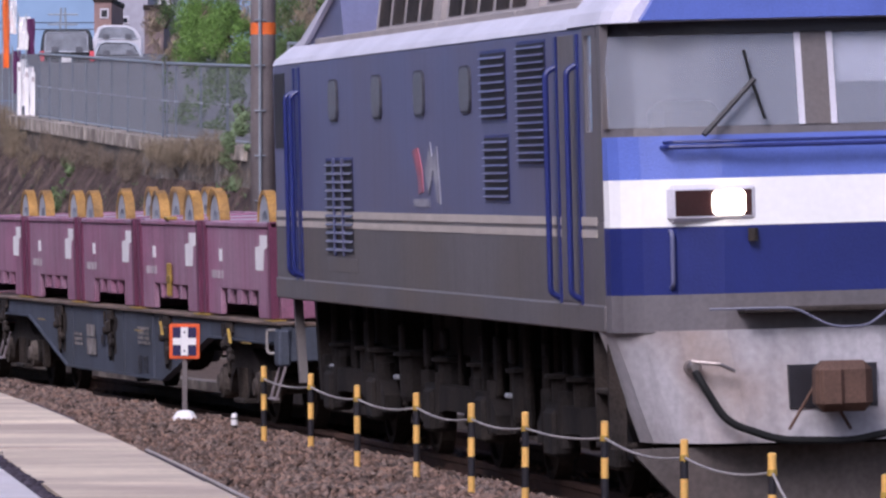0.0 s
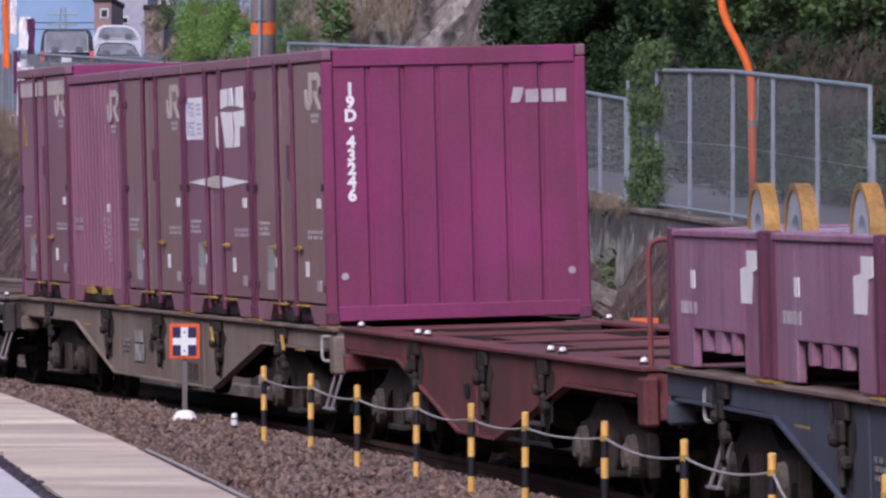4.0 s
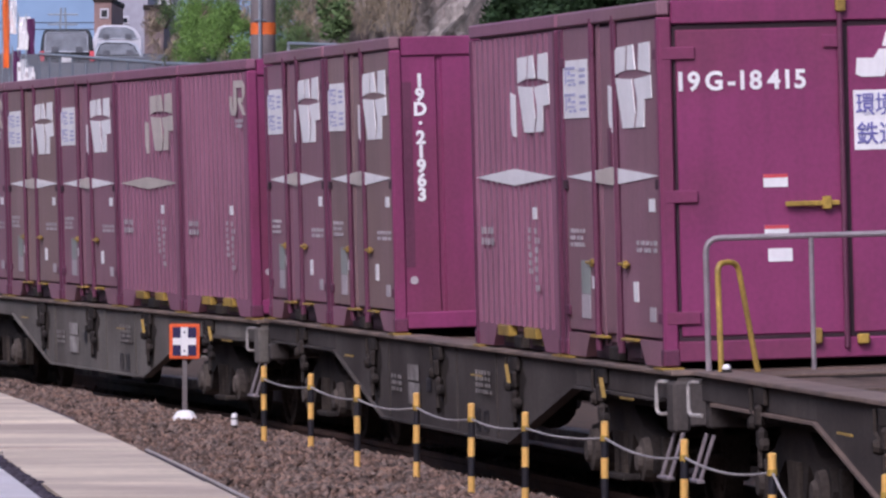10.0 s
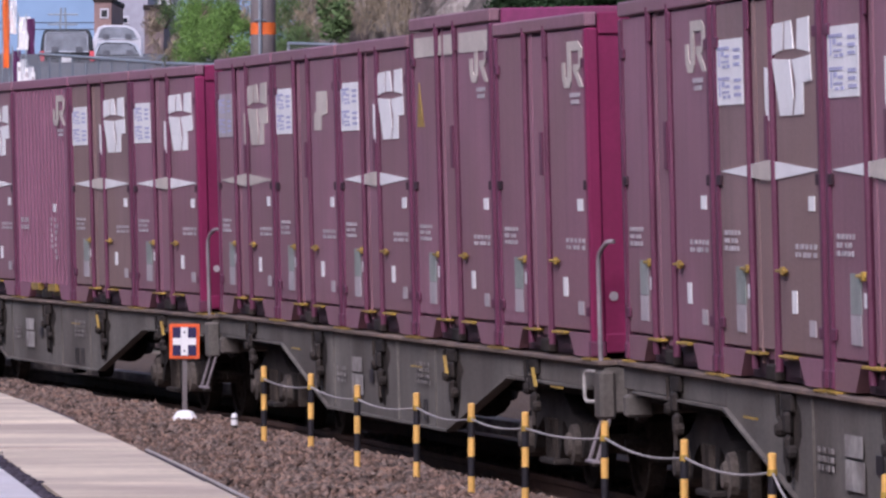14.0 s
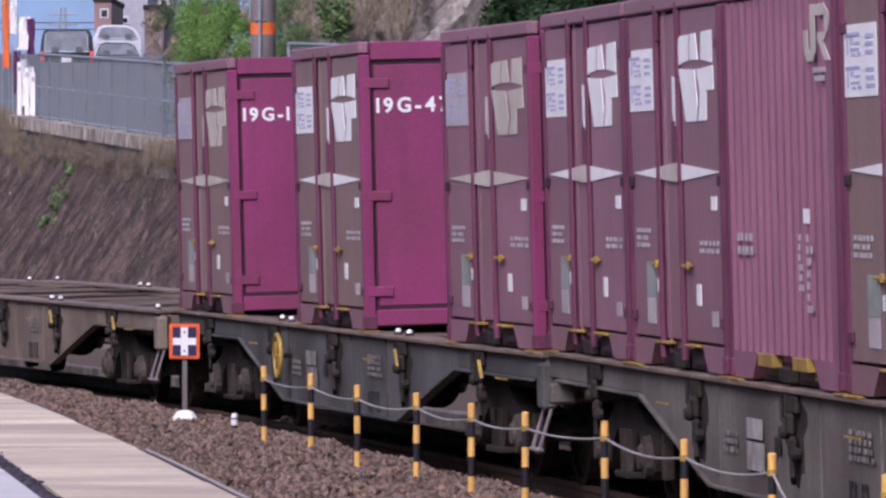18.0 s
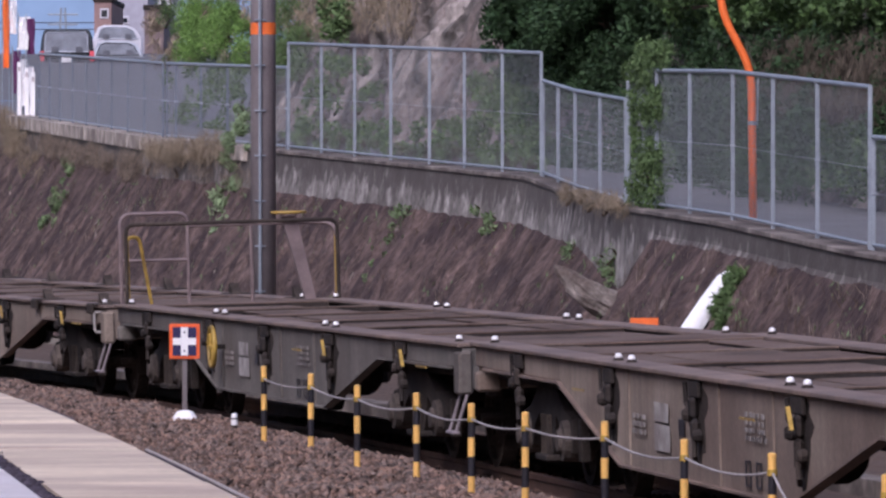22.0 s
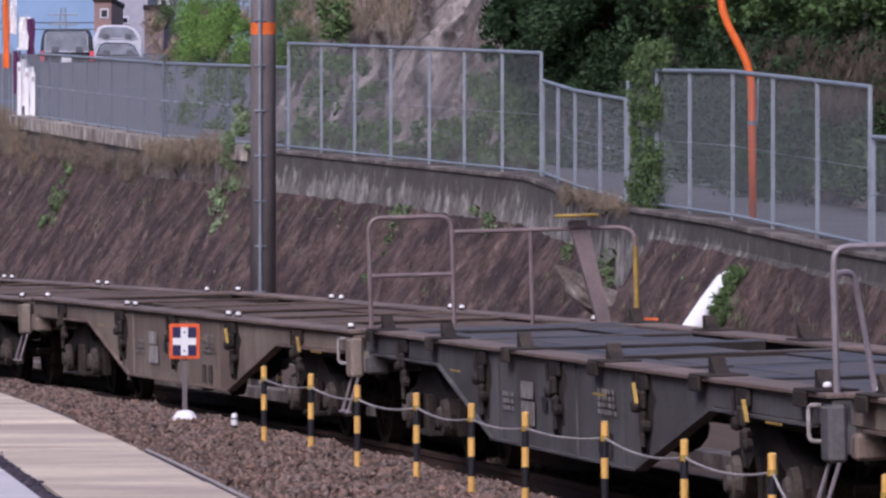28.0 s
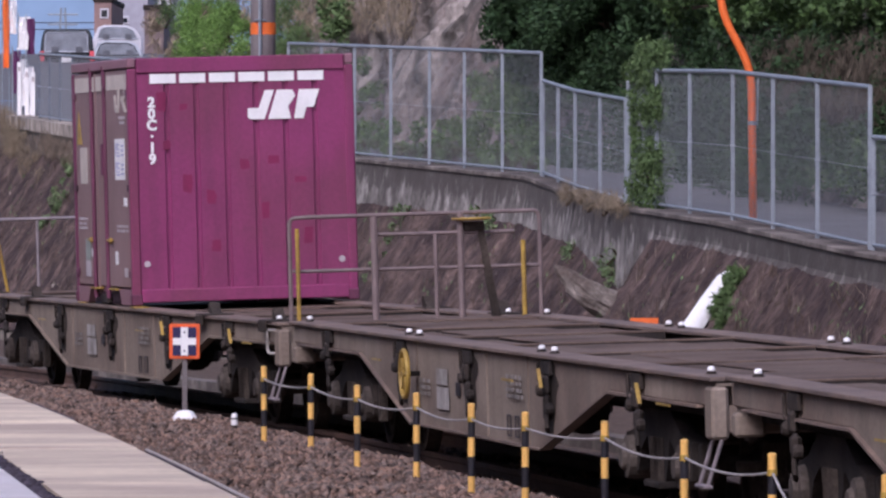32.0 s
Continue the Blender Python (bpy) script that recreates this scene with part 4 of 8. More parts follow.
        for j in range(26):
            d = Vector((rng.gauss(0, 1), rng.gauss(0, 0.8), rng.gauss(0, 0.6)))
            q = Vector((c.x, c.y, c.z)) + d * r * 0.62
            spots.append((q.x, q.y, q.z + 0.25, rng.uniform(0.16, 0.38)))
            if j < 9:
                part("limb", Geo().tube([foot.lerp(top, 0.55), foot.lerp(top, 0.8).lerp(q, 0.5), q], [0.04, 0.025, 0.008], 5), BARK, tr)
        me = leaves(spots, 12000, 0.05, 40 + k)
        # shaded trees get the darkened leaves, the lit ones the lighter copy
        mt = LEAF_SHADE if k in (0, 1, 2, 3, 8, 9) else LEAF_T
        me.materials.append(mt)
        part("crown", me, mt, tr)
    # climber on the fence
    u0 = wall_u(92.5)
    spots = []
    for _ in range(80):
        p, w = on_wall(u0 + rng.uniform(-0.6, 2.3))
        spots.append((p.x + rng.gauss(0, 0.04), p.y - 0.05, p.z + rng.uniform(0.0, 2.12), rng.uniform(0.08, 0.2)))
    bush("climbing_plant", "yellowing climbing plant grown through the fence", spots, 12000, 0.030, LEAF_A, 21, "climber")
    # weeds on slope and wall
    def slope_point(px, py):
        bx, bz = (px - 784) / 12327, (333.4 - py) / 12327
        for i in range(600):
            d = 60 + 0.2 * i
            x, z = bx * d, 2.22 + bz * d
            p, w = on_wall(wall_u(d))
            across = (Vector((x, d, 0)) - Vector((p.x, p.y, 0))).dot(w)
            if across > -0.35 - max(0, p.z - wall_depth(p.y) + 0.05 - z) * 0.62:
                return Vector((x, d, z))
        return Vector((bx * 110, 110, 2.22 + bz * 110))

    def weed(label, x0, x1, y0, y1, n, count, material, seed, size=0.045, r=0.14, slim=0.35):
        sp = []
        for i in range(n):
            t = i / max(1, n - 1)
            p = slope_point(x0 + (x1 - x0) * t + rng.gauss(0, 8), y0 + (y1 - y0) * t + rng.gauss(0, 6))
            sp.append((p.x, p.y - 0.12, p.z, rng.uniform(0.5, 1.2) * r))
        bush("weed", label, sp, count, size, material, seed, "weed", 1.0, "", slim, 1.5 if slim < 0.05 else 0.6)

    # dry blades and litter all over the slope
    for label, count, size, material, seed, slim in (("thin dry roots and grass hanging over the soil slope", 2000, 0.11, SLOPE_STRAW, 61, 0.035), ("dark dead stalks over the soil slope", 2200, 0.09, BARK, 62, 0.06), ("sparse green shoots over the soil slope", 1800, 0.045, LEAF_W, 63, 0.16)):
        sp = []
        for _ in range(1300):
            px, py = rng.uniform(-30, 1600), rng.uniform(215, 600)
            if rng.random() < 0.4:
                py = rng.uniform(215, 420)
            if material is SLOPE_STRAW and rng.random() < 0.45:
                px, py = (rng.uniform(1080, 1600), rng.uniform(400, 620)) if rng.random() < 0.5 else (rng.uniform(-20, 460), rng.uniform(215, 350))
            p = slope_point(px, py)
            if p.z > on_wall(wall_u(p.y))[0].z - wall_depth(p.y):
                continue
            sp.append((p.x, p.y - 0.03, p.z, rng.uniform(0.04, 0.16)))
        me = leaves(sp, count, size, seed, -2.2, 1.0, slim)
        me.materials.append(material)
        ob = new("slope_litter", me)
        tagged(ob, label, "litter", kind="stuff")

    weed("trailing green weed on the soil slope", 128, 90, 280, 400, 16, 1300, LEAF_W, 31)
    weed("tall green weed growing on the wall", 428, 408, 195, 330, 16, 2000, LEAF_P, 32, 0.06, 0.13, 0.16)
    weed("broad-leaved green weed on the slope", 405, 380, 320, 410, 10, 220, LEAF_P, 33, 0.10, 0.14, 0.28)
    weed("dry brown grass tuft on the wall", 262, 390, 270, 262, 26, 4200, STRAW, 34, 0.15, 0.22, 0.022)
    weed("dry brown growth on the slope", 5, 60, 205, 300, 20, 3600, STRAW, 35, 0.14, 0.24, 0.024)
    # pale straw here also stands for the stronger light on the upper slope
    weed("dry brown growth hanging along the wall", 70, 250, 255, 300, 30, 5200, SLOPE_STRAW, 43, 0.14, 0.22, 0.026)
    weed("dry brown growth at the top of the slope", 0, 440, 250, 320, 34, 3600, SLOPE_STRAW, 44, 0.13, 0.24, 0.024)
    weed("small green weed under the wall", 700, 730, 375, 370, 6, 200, LEAF_W, 36, 0.04, 0.10)
    weed("small green weed under the wall", 850, 855, 375, 420, 7, 300, LEAF_W, 37, 0.04, 0.10)
    weed("small green weed by the concrete", 1008, 1010, 440, 455, 5, 220, LEAF_W, 38, 0.05, 0.11, 0.14)
    weed("green weed by the concrete", 1065, 1075, 450, 500, 8, 340, LEAF_W, 39, 0.04, 0.11, 0.2)
    weed("leafy green weed in the drain", 1300, 1280, 480, 580, 22, 2600, LEAF_A, 40, 0.05, 0.13, 0.2)
    weed("thin trailing weed on the slope", 690, 650, 400, 530, 14, 300, LEAF_W, 41, 0.04, 0.08)
    weed("dry grass along the wall", 990, 1110, 335, 370, 16, 1200, STRAW, 42, 0.11, 0.12, 0.025)
    # thin stony flakes that stick out of the soil
    g = Geo()
    for _ in range(70):
        p = slope_point(rng.uniform(0, 1560), rng.uniform(300, 560))
        if p.z > on_wall(wall_u(p.y))[0].z - wall_depth(p.y) - 0.1:
            continue
        a, b, c = rng.uniform(0.02, 0.05), rng.uniform(0.05, 0.15), rng.uniform(0.02, 0.05)
        g.add([(p.x - a, p.y - 0.02, p.z), (p.x + c * 0.4, p.y - 0.06, p.z + b), (p.x + a, p.y - 0.03, p.z + b * 0.2), (p.x - c * 0.2, p.y - 0.05, p.z - b * 0.7), (p.x, p.y + 0.05, p.z)],
              [(0, 3, 2), (0, 2, 1), (0, 1, 4), (1, 2, 4), (2, 3, 4), (3, 0, 4)])
    ob = new("shale_flakes", g.mesh("shale_flakes"))
    ob.data.materials.append(FLAKE)
    tagged(ob, "small pale flakes of shale in the soil slope", "stones", kind="stuff")
    verge = []
    for _ in range(130):
        px = rng.uniform(505, 970)
        p = hill_point(px, 250 + (px - 510) * 0.095 + rng.uniform(-8, 7), 2.0)
        verge.append((p.x, p.y, p.z, rng.uniform(0.05, 0.15)))
    near = []
    for _ in range(170):
        px = rng.uniform(498, 960)
        p = hill_point(px, 262 + (px - 510) * 0.098 - rng.uniform(0, 24), 0.55)
        near.append((p.x, p.y, p.z, rng.uniform(0.05, 0.13)))
    bush("roadside_grass", "dull grass and weeds behind the fence foot", near[::2], 4200, 0.05, LEAF_W, 16, "grass", 1.0, "", 0.16, 1.0)
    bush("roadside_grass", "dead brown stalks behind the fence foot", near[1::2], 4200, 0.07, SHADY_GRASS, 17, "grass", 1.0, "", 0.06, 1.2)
    bush("undergrowth", "dull green verge along the far side of the road", verge, 6500, 0.045, LEAF_W, 15, "weeds", 1.0, "", 0.2, 0.8)


def drain():
    """A white half-pipe down the slope, and the orange pole by the fence."""
    dr = thing("drain_chute", "white plastic drain chute lying down the slope", "drain")
    pts = [Vector((3.52, 82.6, 1.22)), Vector((3.36, 82.3, 1.14)), Vector((3.15, 82.0, 0.88)), Vector((2.90, 81.6, 0.54)), Vector((2.6, 81.3, 0.1))]
    g = Geo()
    vs = []
    for p in pts:
        for k in range(9):
            a = math.pi * k / 8
            vs.append(p + Vector((0.125 * math.cos(a), -0.02, 0)) + Vector((-0.5, -0.6, 0.62)).normalized() * 0.10 * math.sin(a))
    g.add(vs, [(i * 9 + j, i * 9 + j + 1, (i + 1) * 9 + j + 1, (i + 1) * 9 + j) for i in range(len(pts) - 1) for j in range(8)])
    part("chute", g, CHUTE_CONCRETE, dr, smooth=True)
    part("mouth", Geo().tube([pts[0] + Vector((0.08, 0.1, 0.02)), pts[0] + Vector((0.0, -0.02, 0.1))], 0.11, 12), COPING, dr, "grey concrete pipe mouth")
    d = 84.4
    at = lambda px, py: Vector(((px - 784) / 12327 * d, d, 2.22 + (333.4 - py) / 12327 * d))
    op = thing("orange_pole", "bent bright orange cable pipe beside the fence", "cable pipe")
    part("pipe", Geo().tube(bent([at(1273, -120), at(1276, 20), at(1330, 125), at(1333, 392)], 0.25, 6), 0.048, 12), ORANGE, op, smooth=True)
    part("clamp", Geo().lathe([(0.062, 0), (0.062, 0.05)], 12, "z", at(1332, 222)), GALV, op)
    part("bracket", Geo().tube([at(1337, 222) + Vector((0.02, 0, 0)), at(1339, 130) + Vector((0.02, 0, 0))], 0.012, 6), GALV, op)
    mk = thing("orange_board", "small orange board at the foot of the slope", "board")
    q = Vector(((1140 - 784) / 12327 * 84, 84.0, 2.22 + (333.4 - 578) / 12327 * 84))
    part("panel", Geo().box(q.x - 0.17, q.x + 0.17, q.y - 0.01, q.y + 0.01, q.z, q.z + 0.10, 0.004), ORANGE, mk)
    for sx in (-0.12, 0.12):
        part("leg", Geo().box(q.x + sx - 0.012, q.x + sx + 0.012, q.y + 0.011, q.y + 0.03, -0.45, q.z + 0.05), GALV, mk)


def far_things():
    """Cars, banners and houses up the road, hills behind."""
    def car(name, label, x, y, z, l, h, paint, outline, glass, rim, lit=True):
        """A car from behind: its cross outline drawn along its length, tapered to the nose, with window and lamps."""
        c = thing(name, label, "car", "", Matrix.Translation((x, y, z)) @ Matrix.Rotation(radians(3), 4, "Z"))
        g, n = Geo(), len(outline)
        stations = ((0.0, 0.96, 0.0), (0.05, 1.0, 0.0), (l * 0.55, 1.0, 0.0), (l * 0.62, 0.98, 0.25), (l * 0.80, 0.96, 0.62), (l * 0.97, 0.92, 0.68), (l, 0.86, 0.72))
        vs = []
        for yy, sx, drop in stations:
            for px, pz in outline:
                vs.append((px * sx, yy + (0.16 * max(0.0, pz - 0.95) if yy < 0.2 else 0.0), pz if pz < 0.9 else 0.9 + (pz - 0.9) * (1 - drop)))
        g.add(vs, [(i * n + j, i * n + (j + 1) % n, (i + 1) * n + (j + 1) % n, (i + 1) * n + j) for i in range(len(stations) - 1) for j in range(n)] + [tuple(range(n)), tuple(range((len(stations) - 1) * n, len(stations) * n))])
        part("body", g, paint, c)
        back = lambda q, d: (q[0], 0.16 * max(0.0, q[1] - 0.95) - d, q[1])
        m = len(glass)
        part("rear_window", Geo().add([back(q, 0.012) for q in glass] + [back(q, 0.004) for q in glass], [tuple(range(m)), tuple(range(m, 2 * m))] + [(i, (i + 1) % m, m + (i + 1) % m, m + i) for i in range(m)]), CAR_GLASS, c)
        part("window_rim", Geo().tube([back(q, 0.015) for q in glass + glass[:1]], 0.018, 6), rim, c)
        for sx in (-1, 1):
            part("headrest", Geo().box(sx * 0.36 - 0.10, sx * 0.36 + 0.10, -0.030, -0.018, 0.98, 1.16, 0.004), DULL_PANE, c)
            w = max(q[0] for q in outline)
            if lit:
                part("tail_light", Geo().box(sx * w * 0.92 - 0.07, sx * w * 0.92 + 0.07, -0.04, 0.02, 0.72, 1.02, 0.012), RED_INK, c)
            for yy in (0.7, l - 0.8):
                part("wheel", Geo().lathe([(0.31, -0.1), (0.31, 0.1)], 16, "x", (sx * (w - 0.12), yy, 0.31)), RUBBER, c)
        part("bumper", Geo().box(-w * 0.96, w * 0.96, -0.07, -0.005, 0.35, 0.6, 0.03), paint, c)
        part("number_plate", Geo().box(-0.16, 0.16, -0.045, -0.012, 0.70, 0.86), WHITE, c)

    k = 12327.0
    van_shape = [(-0.78, 0.25), (0.78, 0.25), (0.80, 0.95), (0.74, 1.45), (0.68, 1.62), (0.55, 1.68), (-0.55, 1.68), (-0.68, 1.62), (-0.74, 1.45), (-0.80, 0.95)]
    van_glass = [(-0.66, 1.00), (0.62, 1.00), (0.60, 1.50), (0.54, 1.58), (-0.56, 1.58), (-0.63, 1.50)]
    low_shape = [(-0.78, 0.3), (0.78, 0.3), (0.80, 0.92), (0.76, 1.06), (0.58, 1.32), (0.32, 1.43), (-0.40, 1.45), (-0.62, 1.38), (-0.76, 1.06), (-0.80, 0.92)]
    low_glass = [(-0.66, 1.00), (0.66, 1.00), (0.50, 1.28), (0.30, 1.37), (-0.38, 1.38), (-0.54, 1.32)]
    d = 205.0
    car("black_van", "black boxy hatchback seen from behind on the road", (119 - 784) / k * d, d, 2.22 + (333.4 - 51) / k * d - 1.68, 3.4, 1.68, CAR_BLACK, van_shape, van_glass, CAR_SILVER)
    d = 215.0
    car("silver_car", "silver saloon car on the road", (209 - 784) / k * d, d, 2.22 + (333.4 - 72) / k * d - 1.45, 4.2, 1.45, CAR_SILVER, low_shape, low_glass, CAR_BLACK, False)
    d = 225.0
    car("white_van", "white van on the road behind a car", (208 - 784) / k * d, d, 2.22 + (333.4 - 44) / k * d - 1.45, 4.0, 1.45, FACADE_PALE, low_shape, low_glass, CAR_SILVER, False)

    def house(name, label, px0, px1, ytop, d, paint, roof, wins):
        x0, x1, zt = (px0 - 784) / k * d, (px1 - 784) / k * d, 2.22 + (333.4 - ytop) / k * d
        h = thing(name, label, "building", "")
        part("wall", Geo().box(x0, x1, d, d + 12, -2, zt, 0.02), paint, h)
        part("roof", Geo().box(x0 - 0.06, x1 + 0.06, d - 0.06, d + 12.06, zt, zt + 0.25, 0.03), roof, h)
        for a, b, c, e in wins:
            X0, X1, Z0, Z1 = (a - 784) / k * d, (b - 784) / k * d, 2.22 + (333.4 - e) / k * d, 2.22 + (333.4 - c) / k * d
            wdw = part("window", Geo().box(X0 - 0.08, X1 + 0.08, d - 0.05, d - 0.005, Z0 - 0.08, Z1 + 0.08, 0.01), FACADE_PALE, h)
            part("pane", Geo().box(X0, X1, d - 0.07, d - 0.052, Z0, Z1), GLASS, wdw)

    house("building", "red-brown brick building with a dark roof", 167, 198, 4, 330, FACADE_BRICK, GRIME, [(180, 190, 18, 30)])
    house("building", "grey apartment block behind the road", 196, 262, -60, 345, FACADE_GREY, FACADE_GREY, [(206, 226, 32, 40), (206, 226, 72, 80)])
    house("building", "brown low house with tiled roof", 256, 290, 18, 320, FACADE_BROWN, GRIME, [])
    house("building", "pale building with a tall white corner", 270, 305, -50, 380, FACADE_PALE, FACADE_PALE, [(285, 295, 0, 14)])
    # hills and a pylon in the haze
    g = Geo()
    vs = []
    for i in range(81):
        x = -900 + 22.5 * i
        z = 95 + 25 * noise.noise((i * 0.13, 0, 0)) + 8 * noise.noise((i * 0.5, 3, 0))
        vs += [(x, 2300, -20), (x, 2300 + 60, z)]
    g.add(vs, [(2 * i, 2 * i + 2, 2 * i + 3, 2 * i + 1) for i in range(80)])
    thing("backdrop", "hazy blue wooded hills far away", "hills", kind="structure", g=g, material=HILLS)
    py = thing("pylon", "thin lattice mast in the haze", "pylon")
    d = 420.0
    x = (112 - 784) / k * d
    z0, z1 = -0.6, 2.22 + (333.4 - 14) / k * d
    for sx in (-1, 1):
        part("leg", Geo().tube([(x + sx * 0.7, d, z0), (x + sx * 0.12, d, z1)], 0.07, 6), GALV, py)
    for zc in (z1 - 1.0, z1 - 0.4):
        part("arm", Geo().tube([(x - 0.9, d, zc), (x + 0.9, d, zc)], 0.06, 6), GALV, py)
    for zc in (z1 - 0.9, z1 - 1.3):
        part("wire", Geo().tube([(-38 + 3 * i, d, zc + 0.012 * (i - 5) ** 2) for i in range(12)], 0.03, 5), GRIME, py)
    # banners and white posts at the bend of the wall
    d = 153.0
    P = lambda px, py: ((px - 784) / k * d, 2.22 + (333.4 - py) / k * d)

    def banner(label, x0, x1, y0, y1, paint, tilt=0.0):
        (X0, Z1), (X1, Z0) = P(x0, y0), P(x1, y1)
        b = thing("banner", label, "banner", "banners at the roadside")
        g = Geo()
        vs = []
        for i in range(9):
            t = i / 8
            z = Z0 + (Z1 - Z0) * t
            for j in range(4):
                s = j / 3
                vs.append((X0 + (X1 - X0) * s + tilt * t + 0.006 * math.sin(7 * t + 3 * s), d + 0.05 * math.sin(5 * t + 4 * s), z))
        g.add(vs, [(i * 4 + j, i * 4 + j + 1, i * 4 + 5 + j, i * 4 + 4 + j) for i in range(8) for j in range(3)])
        part("cloth", g, paint, b)
        part("pole", Geo().tube([(X0 - 0.02, d + 0.03, 2.5), (X0 - 0.02 + tilt, d + 0.03, Z1 + 0.1)], 0.015, 6), GALV, b)

    banner("white banner with purple edge on a pole", 30, 50, 30, 88, WHITE, 0.06)
    banner("dark purple banner on a pole", 48, 62, 33, 96, BANNER_PURPLE)
    banner("purple banner on a pole", 24, 37, 90, 165, BANNER_PURPLE)
    banner("white banner on a pole", 38, 48, 105, 188, WHITE)
    banner("white banner on a pole", 52, 60, 118, 205, WHITE)
    banner("orange banner on a tall pole", 6, 17, -30, 120, ORANGE)
    banner("white banner on a tall pole", 18, 30, 0, 60, WHITE)
    for px, y0, y1 in ((42, 112, 190), (55, 122, 205), (66, 130, 210)):
        X, Z1 = P(px, y0)
        _, Z0 = P(px, y1)
        w = thing("roadside_post", "white painted roadside post", "post", "white posts at the bend")
        part("shaft", Geo().box(X - 0.045, X + 0.045, d - 1.5, d - 1.42, Z0 - 0.5, Z1, 0.01), WHITE, w)
        part("reflector", Geo().box(X - 0.03, X + 0.03, d - 1.515, d - 1.502, Z1 - 0.2, Z1 - 0.1, 0.003), PALE, w)


def outcrop():
    """A pale lump of rock at the foot of the deep wall."""
    g, n, m = Geo(), 26, 9
    vs = []
    for j in range(m + 1):
        b = j / m * math.pi / 2
        for i in range(n):
            a = 2 * math.pi * i / n
            d = Vector((math.cos(a) * math.cos(b), -math.sin(b), math.sin(a) * math.cos(b)))
            r = 1 + 0.35 * noise.noise(d * 1.6 + Vector((4, 1, 2))) + 0.16 * noise.noise(d * 4.5) + 0.06 * noise.noise(d * 11)
            v = Matrix.Rotation(radians(33), 3, "Y") @ Vector((d.x * 0.72 * r, d.y * 0.20 * r, d.z * 0.22 * r))
            vs.append((2.10 + v.x, 89.80 + v.y, 0.72 + v.z))
    g.add(vs, [(j * n + i, j * n + (i + 1) % n, (j + 1) * n + (i + 1) % n, (j + 1) * n + i) for j in range(m) for i in range(n)])
    thing("rock_outcrop", "pale rough rock lump below the concrete wall", "rock", g=g, material=FLAKE)


ground_sheet()
ballast_bed()
light_block_wall()
cable_trough()
track()
platform()
rope_posts()
stop_sign()
catenary_pole()
retaining_wall()
fence()
road_and_hill()
outcrop()
planting()
drain()
far_things()


# ---- the train: x ahead, near side at -y, heights from the fit of the rails ----
CONTAINER_L, CONTAINER_W = 3.715, 2.45
PITCH, DECK_Z, SEAT_Z = 3.8446, 1.0, 1.02
SHARED = {}


def shared(key, make, material):
    """One mesh for all alike parts."""
    if key not in SHARED:
        g = make()
        me = g.mesh(key) if isinstance(g, Geo) else g
        me.materials.append(material)
        SHARED[key] = me
    return SHARED[key]


def bar(x0, x1, z0, z1, y, t=0.006):
    return Geo().box(x0, x1, y - t, y, z0, z1)


def logo_side(y, x, z):
    """A block mark of slanting strokes in two halves with a lens-shaped gap, and a hook beside it."""
    g = Geo()
    for pts in ([(0.0, 0.375), (0.20, 0.395), (0.36, 0.403), (0.41, 0.575), (0.0, 0.57)], [(0.43, 0.405), (0.74, 0.405), (0.66, 0.58), (0.47, 0.577)],
                [(0.84, 0.403), (1.02, 0.392), (1.26, 0.375), (1.26, 0.59), (0.88, 0.583)],
                [(0.24, 0.0), (0.64, 0.0), (0.70, 0.10), (0.60, 0.342), (0.24, 0.348), (0.0, 0.358)],
                [(0.70, 0.0), (1.01, 0.005), (1.03, 0.195), (1.30, 0.203), (1.28, 0.36), (1.02, 0.35), (0.68, 0.340), (0.79, 0.20), (0.78, 0.10)]):
        g.prism([(x + a, z + b) for a, b in pts], "y", y - 0.006, y)
    return g


def logo_hook(y, x, z):
    return Geo().prism([(x - 0.33, z + 0.06), (x - 0.26, z - 0.02), (x - 0.12, z - 0.03), (x - 0.13, z + 0.29), (x - 0.33, z + 0.31)], "y", y - 0.006, y)


def small_mark(y, x, z):
    """The tall two-stroke mark: a hook with a looped stroke beside it."""
    g = Geo()
    for pts in ([(-0.02, 0.05), (0.12, 0.05), (0.12, 0.34), (-0.02, 0.34)], [(-0.24, 0.19), (-0.12, 0.19), (-0.10, 0.09), (-0.02, 0.05), (0.12, 0.05), (0.06, 0.0), (-0.14, 0.0), (-0.22, 0.06)],
                [(0.12, 0.27), (0.44, 0.27), (0.40, 0.34), (0.12, 0.34)], [(0.42, 0.15), (0.52, 0.17), (0.55, 0.22), (0.55, 0.29), (0.40, 0.34), (0.42, 0.28)], [(0.20, 0.12), (0.42, 0.12), (0.50, 0.17), (0.20, 0.17)],
                [(0.22, 0.12), (0.36, 0.12), (0.57, 0.0), (0.42, 0.0)]):
        g.prism([(x + a, z + b) for a, b in pts], "y", y - 0.006, y)
    return g


def sticker_print(y, x, z, w, h):
    """Two unreadable printed panels, one over the other, with short lines beside them."""
    g, rng = Geo(), random.Random(5)
    for k in (0, 1):
        zb = z + h * (0.54 - 0.46 * k)
        for a, b, c, d in ((0.06, 0.50, 0.30, 0.345), (0.10, 0.14, 0.05, 0.28), (0.20, 0.30, 0.20, 0.28), (0.20, 0.48, 0.10, 0.13), (0.34, 0.50, 0.18, 0.22), (0.42, 0.52, 0.02, 0.07), (0.24, 0.36, 0.02, 0.06)):
            g.box(x + w * a, x + w * b, y - 0.003, y, zb + h * c, zb + h * d)
        for q in range(3):
            g.box(x + w * 0.68, x + w * rng.uniform(0.84, 0.94), y - 0.003, y, zb + h * (0.04 + 0.11 * q), zb + h * (0.09 + 0.11 * q))
    return g


